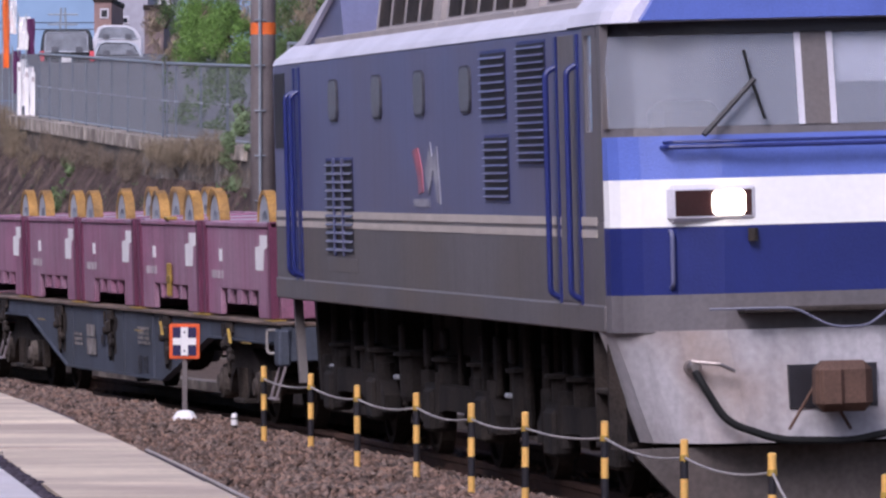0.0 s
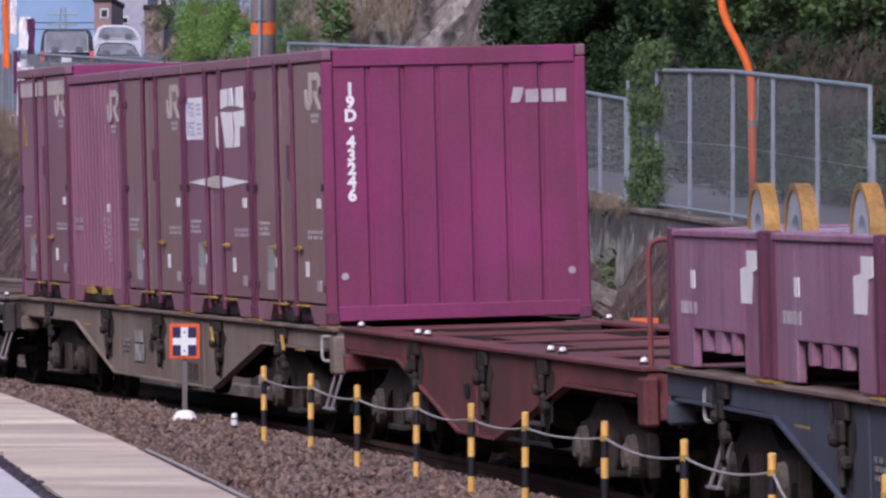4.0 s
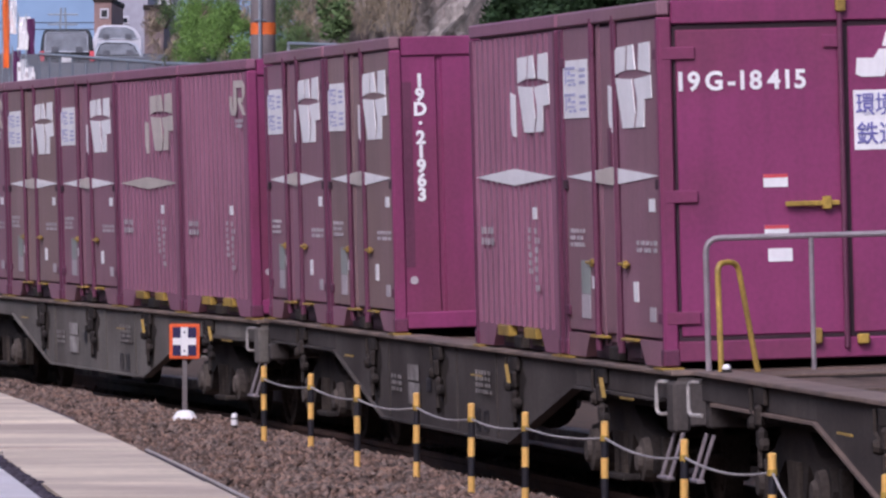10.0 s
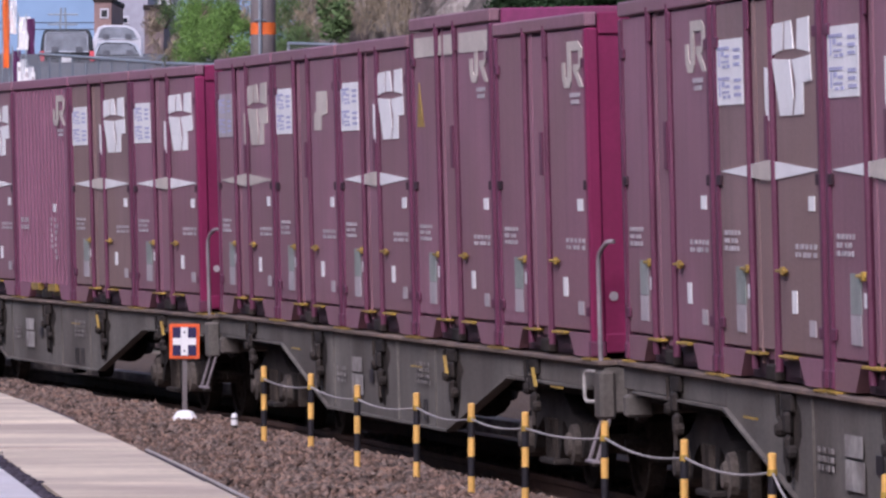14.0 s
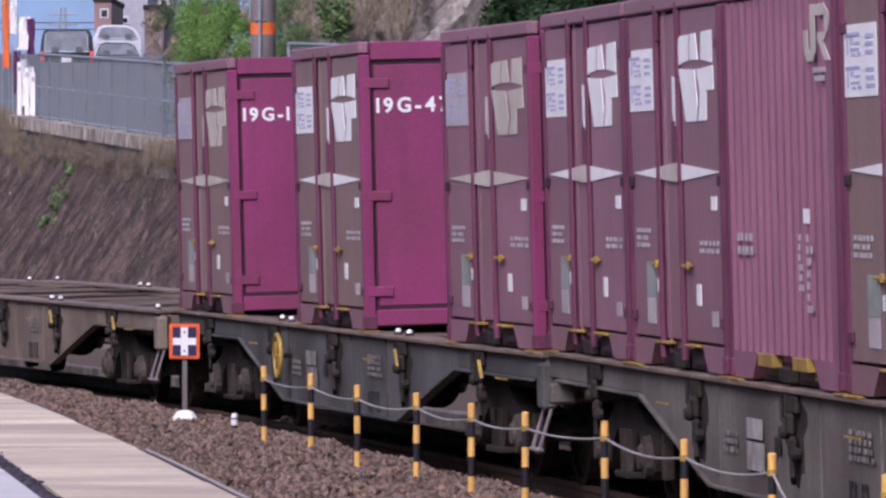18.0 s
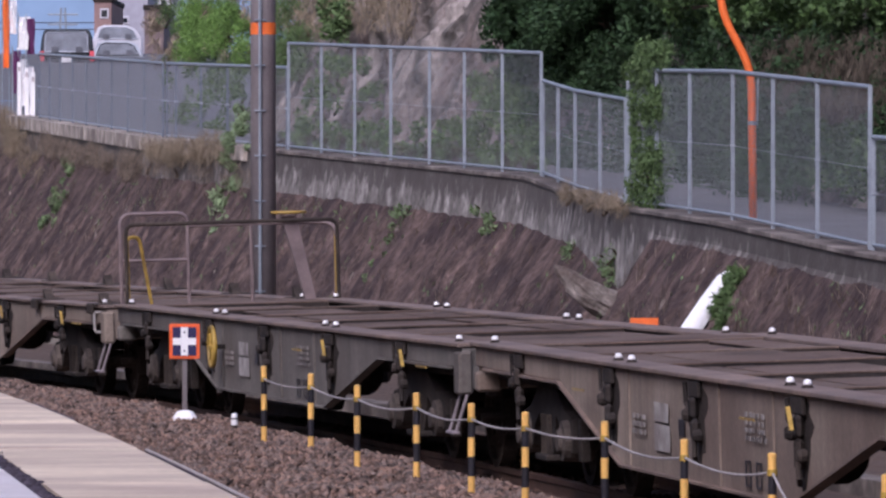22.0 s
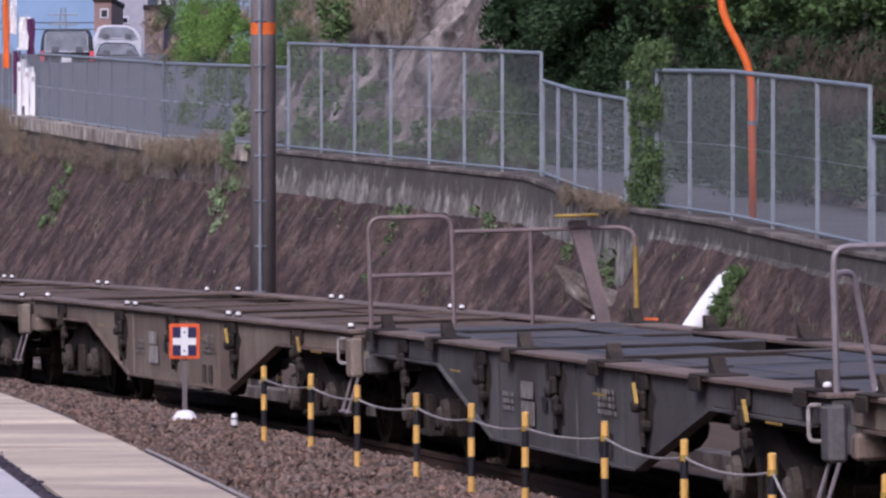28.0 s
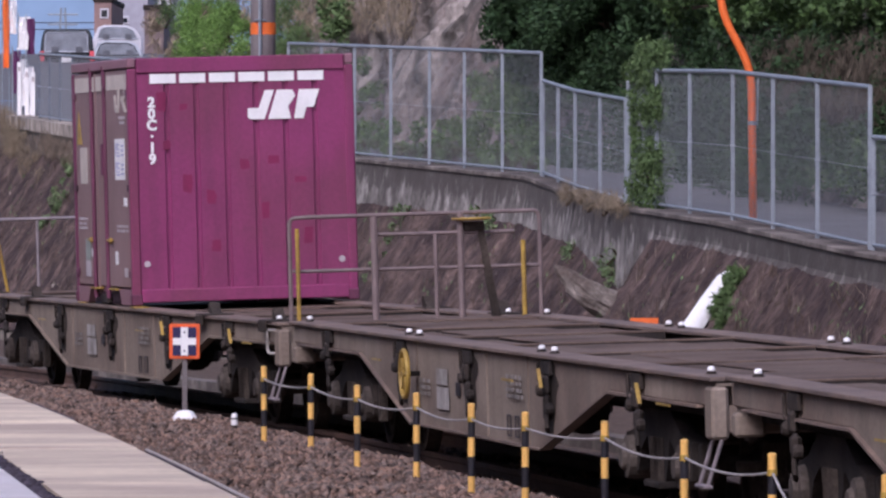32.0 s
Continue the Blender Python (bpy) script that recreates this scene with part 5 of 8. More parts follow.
def diamond(y, x, z, half, h):
    return Geo().prism([(x - half, z), (x, z - h), (x + half, z), (x, z + h)], "y", y - 0.005, y)


def rows_of_marks(y, x, z, w, h, n, seed):
    """Unreadable small lettering as bars."""
    g, rng = Geo(), random.Random(seed)
    for k in range(n):
        zz = z + h * (1 - (k + 0.85) / n)
        xx = x
        while xx < x + w - 0.04:
            b = rng.uniform(0.05, 0.12)
            g.box(xx, min(xx + b, x + w), y - 0.005, y, zz, zz + h / n * 0.62)
            xx += b + rng.uniform(0.03, 0.10)
    return g


def side_face(c, near, style, paint, key, tall):
    """One long side: leaves, posts, rods and marks."""
    s = -1 if near else 1
    W, L, H = CONTAINER_W / 2, CONTAINER_L / 2, tall
    Y = s * W
    rng = random.Random(key)

    def put(name, tag, make, material, label=""):
        def made():
            g = make()
            if not near:
                g.v = [(-v[0], -v[1], v[2]) for v in g.v]
            return g
        return part(name, shared(tag + ("n" if near else "f") + "%.2f" % H, made, material), material, c, label)

    y = -W
    bz = 0.17
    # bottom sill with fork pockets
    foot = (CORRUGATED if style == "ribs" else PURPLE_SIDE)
    for k, sx in enumerate((-1, 1)):
        put("corner_skirt", "skirt%d%s" % (k, foot.name), lambda sx=sx: Geo().prism([(sx * (L - 0.09), 0.0), (sx * (L - 0.09), bz), (sx * 0.92, bz), (sx * 0.98, 0.12), (sx * 1.12, 0.0)], "y", y + 0.01, y + 0.10), foot)
    put("bottom_sill", "sill%s" % foot.name, lambda: Geo().box(-0.92, 0.92, y + 0.062, y + 0.10, 0.125, bz), foot)
    # dark sheet that draws the shade in the notch below the sill
    put("pocket_shade", "pshade", lambda: Geo().box(-1.0, 1.0, y + 0.07, y + 0.09, 0.0, 0.124), SEAL_SHADE)
    for k, x in enumerate((-0.58, 0.58)):
        lip = 0.082 if style == "ribs" else 0.020
        def frame_of(x=x, lip=lip):
            g = Geo().box(x - 0.24, x + 0.24, y - 0.010, y + 0.06, 0.170 - lip, 0.170, 0.004)
            return g
        put("fork_pocket", "pocket%d%s" % (k, style), frame_of, YELLOW, "worn yellow fork pocket frame")
        # pocket backs carry the inner shade in their dark colour
        back = POCKET if style == "ribs" else SEAL_SHADE
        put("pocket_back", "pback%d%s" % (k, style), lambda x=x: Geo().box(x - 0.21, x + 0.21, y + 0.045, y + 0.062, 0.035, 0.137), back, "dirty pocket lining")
    put("pocket_divider", "pdiv", lambda: Geo().box(-0.16, 0.16, y + 0.0, y + 0.07, 0.0, 0.10, 0.01), GRIME)
    if style == "ribs":
        def ribs():
            g = Geo()
            x, step, dep = -L + 0.12, 0.24, 0.032
            line = [(-L + 0.095, y + 0.012)]
            while x < L - 0.30:
                line += [(x, y + 0.012), (x + 0.04, y + 0.012 + dep), (x + 0.10, y + 0.012 + dep), (x + 0.14, y + 0.012)]
                x += step
            line.append((L - 0.095, y + 0.012))
            m = len(line)
            vs = [(a, b, z) for z in (bz, H - 0.12) for a, b in line]
            return g.add(vs, [(i, i + 1, m + i + 1, m + i) for i in range(m - 1)])
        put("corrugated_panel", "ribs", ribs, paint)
        MARK_Y = y + 0.010
    else:
        for k, (a, b) in enumerate(((-L + 0.10, -0.67), (0.31, L - 0.10))):
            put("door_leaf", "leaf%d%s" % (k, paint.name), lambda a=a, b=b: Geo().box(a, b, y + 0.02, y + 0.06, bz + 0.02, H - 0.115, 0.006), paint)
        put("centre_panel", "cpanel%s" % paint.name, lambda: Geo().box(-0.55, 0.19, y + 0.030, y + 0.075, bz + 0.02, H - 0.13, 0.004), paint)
        for k, (a, b) in enumerate(((-0.67, -0.55), (0.19, 0.31))):
            put("door_seam", "seam%d" % k, lambda a=a, b=b: Geo().box(a, b, y + 0.055, y + 0.075, bz + 0.02, H - 0.13), SEAL_SHADE)
        for k, x in enumerate((-0.60, 0.24)):
            put("lock_rod", "rod%d" % k, lambda x=x: Geo().tube([(x, y + 0.016, 0.06), (x, y + 0.016, H - 0.06)], 0.026, 8), FRAME_PAINT)
            put("rod_head", "rodh%d" % k, lambda x=x: Geo().box(x - 0.07, x + 0.07, y + 0.0, y + 0.02, H - 0.30, H - 0.12, 0.006), FRAME_PAINT)
        for k, x in enumerate((-0.40, 0.05)):
            put("inner_rod", "irod%d%s" % (k, paint.name), lambda x=x: Geo().tube([(x, y + 0.034, 0.10), (x, y + 0.034, H - 0.10)], 0.013, 6), paint)
        put("rod_guard", "guard", lambda: Geo().box(-0.10, 0.02, y + 0.014, y + 0.029, H * 0.53, H * 0.66, 0.004), FRAME_PAINT)
        for k, x in enumerate((-0.72, 0.52)):
            put("lock_handle", "handle%d" % k, lambda x=x: Geo().box(x - 0.22, x + 0.12, y - 0.012, y + 0.012, 0.678, 0.698, 0.005).box(x - 0.02, x + 0.06, y - 0.018, y + 0.01, 0.660, 0.715, 0.006), YELLOW, "yellow lock handle")
        for k, (x, z) in enumerate(((-L + 0.13, 0.33), (-L + 0.13, 1.25), (-L + 0.13, H - 0.36), (L - 0.13, 0.33), (L - 0.13, 1.25), (L - 0.13, H - 0.36))):
            put("hinge", "hinge%d" % k, lambda x=x, z=z: Geo().box(x - 0.07, x + 0.07, y + 0.0, y + 0.018, z - 0.035, z + 0.035, 0.006), SEAL_SHADE if k % 3 == 1 else FRAME_PAINT)
        MARK_Y = y + 0.018
    return put, MARK_Y


def container(label, style="leaf", paint=PURPLE_SIDE, marks="diamond", end="plain", end_paint=PURPLE_END, tall=2.5, key=1, text="", cream=False, sticker=True):
    open_end = key in (1, 6, 8, 10, 15, 20, 25, 26, 27, 30)
    c = thing("freight_container", label, "container", "containers on the train")
    L, W, H = CONTAINER_L / 2, CONTAINER_W / 2, tall
    hk = "%.2f" % H
    part("core", shared("core" + hk, lambda: Geo().box(-L + 0.05, L - 0.06, -W + 0.08, W - 0.08, 0.13, H - 0.03), FRAME_PAINT), FRAME_PAINT, c)
    part("roof", shared("roof" + hk, lambda: Geo().box(-L + 0.02, L - 0.02, -W + 0.02, W - 0.02, H - 0.03, H, 0.01), FRAME_PAINT), FRAME_PAINT, c)
    for sy in (-1, 1):
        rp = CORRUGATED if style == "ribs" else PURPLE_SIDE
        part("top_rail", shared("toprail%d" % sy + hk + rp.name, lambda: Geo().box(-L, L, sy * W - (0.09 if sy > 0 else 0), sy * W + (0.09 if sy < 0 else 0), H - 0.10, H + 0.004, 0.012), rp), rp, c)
        for sx in (-1, 1):
            pm = end_paint if sx > 0 and open_end else FRAME_PAINT
            part("corner_post", shared("post%d%d" % (sx, sy) + hk + pm.name, lambda: Geo().box(sx * L - (0.10 if sx > 0 else 0), sx * L + (0.10 if sx < 0 else 0), sy * W - (0.10 if sy > 0 else 0), sy * W + (0.10 if sy < 0 else 0), 0.0, H - 0.11, 0.014), pm), pm, c)
            part("corner_casting", shared("cast%d%d" % (sx, sy), lambda: Geo().box(sx * (L - 0.05) - 0.058, sx * (L - 0.05) + 0.058, sy * (W - 0.05) - 0.058, sy * (W - 0.05) + 0.058, 0.0, 0.12, 0.012), FRAME_PAINT), FRAME_PAINT, c)
    # far side and rear stay plain in view
    side_face(c, False, style, paint, key, tall)
    put, my = side_face(c, True, style, paint, key, tall)
    wm = CREAM if cream else WHITE
    sm = PALE
    if marks == "diamond":
        put("block_mark", "logo%d%s" % (style == "ribs", wm.name), lambda: logo_side(my, 0.25, H * 0.657), wm, "white block mark")
        put("hook_mark", "hook%d%s" % (style == "ribs", wm.name), lambda: logo_hook(my + (0.010 if style != "ribs" else 0.0), 0.25, H * 0.657), wm, "white hooked stroke")
        put("diamond_mark", "dia%d%s" % (style == "ribs", wm.name), lambda: diamond(my, 0.02, H * 0.523, 1.72, 0.065), wm, "white diamond stripe")
        if style != "ribs":
            put("diamond_centre", "diac", lambda: Geo().prism([(-0.54, H * 0.523 - 0.042), (0.02, H * 0.523 - 0.064), (0.18, H * 0.523 - 0.058), (0.18, H * 0.523 + 0.058), (0.02, H * 0.523 + 0.064), (-0.54, H * 0.523 + 0.042)], "y", my - 0.007, my - 0.0055), CREAM, "yellowed middle of the stripe")
        if sticker and style != "ribs":
            put("sticker", "stick%s" % wm.name, lambda: Geo().box(-1.75, -0.80, my - 0.005, my, H * 0.693, H * 0.862), sm if cream else WHITE, "white paper sticker")
            put("sticker_print", "stickp", lambda: sticker_print(my - 0.006, -1.75, H * 0.693, 0.95, H * 0.169), PALE_INK, "pale blue print")
    elif marks == "none":
        put("sticker", "stick%s" % wm.name, lambda: Geo().box(-1.75, -0.80, my - 0.005, my, H * 0.693, H * 0.862), WHITE, "white paper sticker")
        put("sticker_print", "stickp", lambda: sticker_print(my - 0.006, -1.75, H * 0.693, 0.95, H * 0.169), PALE_INK, "pale blue print")
        put("worn_mark", "wornm", lambda: Geo().prism([(0.55, H * 0.70), (0.95, H * 0.70), (0.98, H * 0.75), (1.30, H * 0.76), (1.30, H * 0.84), (0.70, H * 0.84), (0.70, H * 0.77), (0.55, H * 0.76)], "y", my - 0.006, my), CREAM, "remains of a pale mark")
    elif marks in ("tall", "band"):
        put("tall_mark", "jr%d" % (style == "ribs"), lambda: small_mark(my, 1.12, H * 0.785), CREAM, "cream two-stroke mark")
        for k, (a, b, zz) in enumerate(((1.16, 1.54, 0.757), (1.20, 1.50, 0.737))):
            put("small_print", "jrp%d%d" % (k, style == "ribs"), lambda a=a, b=b, zz=zz: Geo().box(a, b, my - 0.005, my, H * zz, H * zz + 0.032), PALE)
        if marks == "band":
            for k, (a, b) in enumerate(((-1.70, -0.42), (-0.30, 0.16), (0.42, 1.72))):
                put("white_band", "band%d" % k, lambda a=a, b=b: Geo().box(a, b, my - 0.004, my, H - 0.32, H - 0.16), CREAM, "cream band")
            put("warning_mark", "tri", lambda: Geo().prism([(-1.62, H * 0.66), (-1.30, H * 0.66), (-1.50, H * 0.80)], "y", my - 0.005, my), YELLOW, "small yellow triangle")
    if style == "ribs":
        put("side_print", "rprint", lambda: rows_of_marks(my, 0.80, 0.44, 0.18, 0.50, 7, 8), PALE)
        put("side_print", "rprint2", lambda: rows_of_marks(my, 0.54, 0.57, 0.15, 0.37, 6, 9), PALE)
        put("print_block", "rblock", lambda: rows_of_marks(my, -1.52, 0.77, 0.56, 0.17, 2, 9), PALE)
        put("plate", "rplate", lambda: Geo().box(0.74, 0.92, my - 0.006, my, 0.99, 1.08), WHITE)
    else:
        put("long_label", "llabel", lambda: Geo().box(-1.22, -0.88, my - 0.006, my, 0.46, 0.70), LABEL_GREEN, "grey-green data label")
        put("long_label", "llabel2", lambda: Geo().box(-1.22, -0.90, my - 0.006, my, 0.28, 0.455), PALE, "worn white data label")
        put("print_block", "pblock", lambda: rows_of_marks(my, -1.62, 0.79, 0.56, 0.15, 3, 7), PALE)
        put("number_print", "nprint", lambda: rows_of_marks(my, 0.88, 0.77, 0.72, 0.10, 2, 11), PALE)
        put("plate", "plate1", lambda: Geo().box(1.36, 1.56, my - 0.006, my, 1.06, 1.15), WHITE)
        put("plate", "plate2", lambda: Geo().box(0.74, 0.90, my - 0.006, my, 0.43, 0.57), WHITE)
        put("plate", "plate3", lambda: Geo().box(-0.80, -0.70, my - 0.006, my, 0.50, 0.59), WHITE)
        put("plate", "plate4", lambda: Geo().box(1.30, 1.50, my - 0.006, my, 0.30, 0.40), PALE)
    # leading end
    E0 = L
    part("rear_end", shared("rear" + hk, lambda: Geo().box(-L + 0.01, -L + 0.05, -W + 0.10, W - 0.10, 0.16, H - 0.12), FRAME_PAINT), FRAME_PAINT, c)
    part("end_header", shared("head" + hk + end_paint.name, lambda: Geo().box(L - 0.07, L, -W + 0.10, W - 0.10, H - 0.16, H + 0.002, 0.01), end_paint), end_paint, c)
    part("end_sill", shared("esill" + hk + end_paint.name, lambda: Geo().box(L - 0.07, L, -W + 0.10, W - 0.10, 0.03, 0.17, 0.01), end_paint), end_paint, c)
    if end == "doors":
        for k, (a, b) in enumerate(((-W + 0.13, 0.07), (0.11, W - 0.13))):
            dl = part("end_door", shared("edoor%d%s" % (k, end_paint.name), lambda: Geo().box(L - 0.05, L - 0.018, a, b, 0.20, H - 0.20, 0.01), end_paint), end_paint, c)
            for q, (y0, y1, z0, z1) in enumerate(((a - 0.02, a, 0.18, H - 0.18), (b, b + 0.02, 0.18, H - 0.18), (a, b, H - 0.20, H - 0.165), (a, b, 0.172, 0.20))):
                part("seal", shared("eseal%d%d%s" % (k, q, hk), lambda: Geo().box(L - 0.055, L - 0.026, y0, y1, z0, z1), SEAL_SHADE), SEAL_SHADE, dl)
        for k, (yy, z) in enumerate(((-W + 0.14, 2.14), (-W + 0.14, 1.16), (-W + 0.14, 0.33), (W - 0.13, 2.18), (W - 0.13, 1.42), (W - 0.14, 0.33), (0.0, 2.20))):
            part("hinge", shared("ehinge%d%s" % (k, end_paint.name), lambda: Geo().box(L - 0.02, L + 0.004, yy - (0.12 if k < 3 else 0.07), yy + (0.12 if k < 3 else 0.07), z - 0.045, z + 0.045, 0.008), end_paint), end_paint, c)
        part("lock_rod", shared("elock", lambda: Geo().tube([(L + 0.012, 0.05, 0.1), (L + 0.012, 0.05, H - 0.05)], 0.02, 8), FRAME_PAINT), FRAME_PAINT, c)
        part("lock_handle", shared("ehandle", lambda: Geo().box(L, L + 0.03, -0.36, 0.02, 1.075, 1.11, 0.006).box(L, L + 0.035, -0.10, -0.04, 1.05, 1.14, 0.006), YELLOW), YELLOW, c, "yellow lock handle")
        for k, (y0, y1, z0, z1) in enumerate(((-0.20, -0.13, 0.13, 0.24), (0.12, 0.20, 0.12, 0.19), (0.02, 0.09, H - 0.10, H + 0.02))):
            part("keeper", shared("ekeep%d%s" % (k, hk), lambda: Geo().box(L, L + 0.05, y0, y1, z0, z1, 0.01), YELLOW), YELLOW, c, "yellow door keeper")
    else:
        def ribs_end():
            g = Geo()
            n = 7
            a0, b0 = -W + 0.10, W - 0.10
            st = (b0 - a0) / n
            line = [(a0, L - 0.022)]
            for i in range(1, n):
                a = a0 + i * st
                line += [(a - 0.030, L - 0.022), (a - 0.016, L - 0.046), (a + 0.016, L - 0.046), (a + 0.030, L - 0.022)]
            line.append((b0, L - 0.022))
            m = len(line)
            vs = [(x, yy, z) for z in (0.165, H - 0.155) for yy, x in line]
            return g.add(vs, [(i, i + 1, m + i + 1, m + i) for i in range(m - 1)])
        part("end_panel", shared("eribs" + hk + end_paint.name, ribs_end, end_paint), end_paint, c)
        for k, yy in enumerate((-W + 0.17, W - 0.17)):
            part("round_mark", shared("round%d" % k, lambda: Geo().lathe([(0.034, L - 0.02), (0.034, L - 0.012)], 14, "x", (0, yy, 0.44)), PALE), PALE, c)
    if key == 30:
        rng = random.Random(30)
        for yy, z, a, b in ((-0.86, 2.16, 0.05, 0.10), (-0.62, 2.10, 0.04, 0.03), (-0.60, 1.28, 0.05, 0.09), (-0.35, 1.14, 0.05, 0.07), (0.24, 0.98, 0.04, 0.08), (0.02, 1.48, 0.05, 0.05), (0.34, 1.52, 0.06, 0.04), (0.62, 1.30, 0.06, 0.03), (-0.30, 0.62, 0.05, 0.06), (0.70, 0.70, 0.05, 0.08), (-0.82, 1.70, 0.04, 0.05)):
            pts = [(yy + a * q * rng.uniform(0.8, 1.2), z + b * r * rng.uniform(0.8, 1.2)) for q, r in ((-1, -1), (1, -1), (1.1, 0), (1, 1), (-0.9, 1))]
            part("touched_up_paint", Geo().prism(pts, "x", L - 0.0225, L - 0.0205), PURPLE_DARK, c, "darker touched-up paint")
        put("sticker", "stick30", lambda: Geo().box(0.86, 1.48, my - 0.005, my, 1.34, 1.78), WHITE, "white paper sticker")
        put("sticker_print", "stickp30", lambda: sticker_print(my - 0.006, 0.86, 1.34, 0.62, 0.44), PALE_INK, "pale blue print")
        put("paper_label", "paper30", lambda: Geo().box(-1.45, -0.98, my - 0.005, my, 1.30, 1.70), CREAM, "yellowed paper label")
    if key == 8:
        part("dark_patch", Geo().box(L - 0.021, L - 0.0165, -W + 0.105, -1.04, 0.55, 2.12), FRAME_PAINT, c, "patch of darker paint")
    if text:
        if end == "doors":
            lead = -1.08
            for ch in text:
                me = on_face(letters(ch, 0.178, 1.0), ON_END, (L - 0.012, 0.0, H - 0.56))
                ys = [v.co.y for v in me.vertices]
                me.transform(Matrix.Translation((0, lead - min(ys), 0)))
                lead += max(ys) - min(ys) + 0.036
                me.materials.append(WHITE)
                part("serial_digit", me, WHITE, c)
        else:
            for i, ch in enumerate(text):
                me = on_face(letters(ch, 0.152, 1.0, 0.045), ON_END, (L - 0.014, -0.97, H - (0.375 if key == 8 else 0.475 if key == 30 else 0.365) - 0.1205 * i))
                me.materials.append(WHITE)
                part("serial_digit", me, WHITE, c)
    return c


def end_marks_19g(c):
    """The slanting block mark, banner and stickers on the end doors."""
    L = CONTAINER_L / 2
    x0, x1 = L - 0.017, L - 0.009
    z, y = 1.95, 0.16
    g = Geo()
    for pts in ([(0.0, 0.02), (0.04, 0.0), (0.20, 0.0), (0.27, 0.19), (0.17, 0.19), (0.13, 0.13), (0.01, 0.13)], [(0.19, 0.21), (0.28, 0.20), (0.31, 0.31), (0.22, 0.31)],
                [(0.25, 0.0), (0.55, 0.0), (0.50, 0.12), (0.55, 0.18), (0.32, 0.185)], [(0.33, 0.20), (0.57, 0.215), (0.60, 0.28), (0.56, 0.31), (0.36, 0.31)],
                [(0.58, 0.0), (0.71, 0.0), (0.75, 0.11), (0.84, 0.11), (0.86, 0.185), (0.63, 0.18)], [(0.64, 0.21), (0.87, 0.20), (0.90, 0.31), (0.67, 0.31)]):
        g.prism([(y + a, z + b) for a, b in pts], "x", x0, x1)
    part("slanted_mark", g, WHITE, c, "white slanting block mark")
    part("banner", Geo().box(L - 0.017, L - 0.012, 0.14, 1.12, 1.45, 1.86), WHITE, c, "white banner with blue writing")
    for txt, zz in (("環境にやさしい", 1.75), ("鉄道コンテナ", 1.55)):
        me = letters(txt, 0.145, 1.0, 0.006)
        w = max((v.co.x for v in me.vertices), default=0.5) - min((v.co.x for v in me.vertices), default=-0.5)
        me.transform(Matrix.Diagonal((0.94 / max(w, 0.01), 1.15, 1, 1)))
        on_face(me, ON_END, (L - 0.009, 0.63, zz))
        me.materials.append(BLUE_INK)
        part("writing", me, BLUE_INK, c, "blue writing")
    part("sticker", Geo().box(L - 0.017, L - 0.012, 0.68, 1.01, 0.89, 1.25), WHITE, c, "white sticker with a green and blue globe")
    part("sticker_globe", Geo().lathe([(0.125, L - 0.011), (0.125, L - 0.008)], 20, "x", (0, 0.86, 1.09)), ECO_BLUE, c)
    part("sticker_leaf", Geo().prism([(0.72, 0.96), (0.88, 0.94), (0.93, 1.03), (0.82, 1.11), (0.72, 1.07)], "x", L - 0.0075, L - 0.005), ECO_GREEN, c)
    for yy, zz in ((-0.42, 1.21), (-0.42, 0.86), (-0.40, 0.70), (0.75, 0.49)):
        w = 0.085 if yy < 0 else 0.06
        part("plate", Geo().box(L - 0.017, L - 0.012, yy - w, yy + w, zz, zz + (0.09 if zz > 0.6 else 0.06)), WHITE, c)
    for zz in (1.275, 0.925):
        part("plate_edge", Geo().box(L - 0.0115, L - 0.010, -0.505, -0.335, zz, zz + 0.025), RED_INK, c)


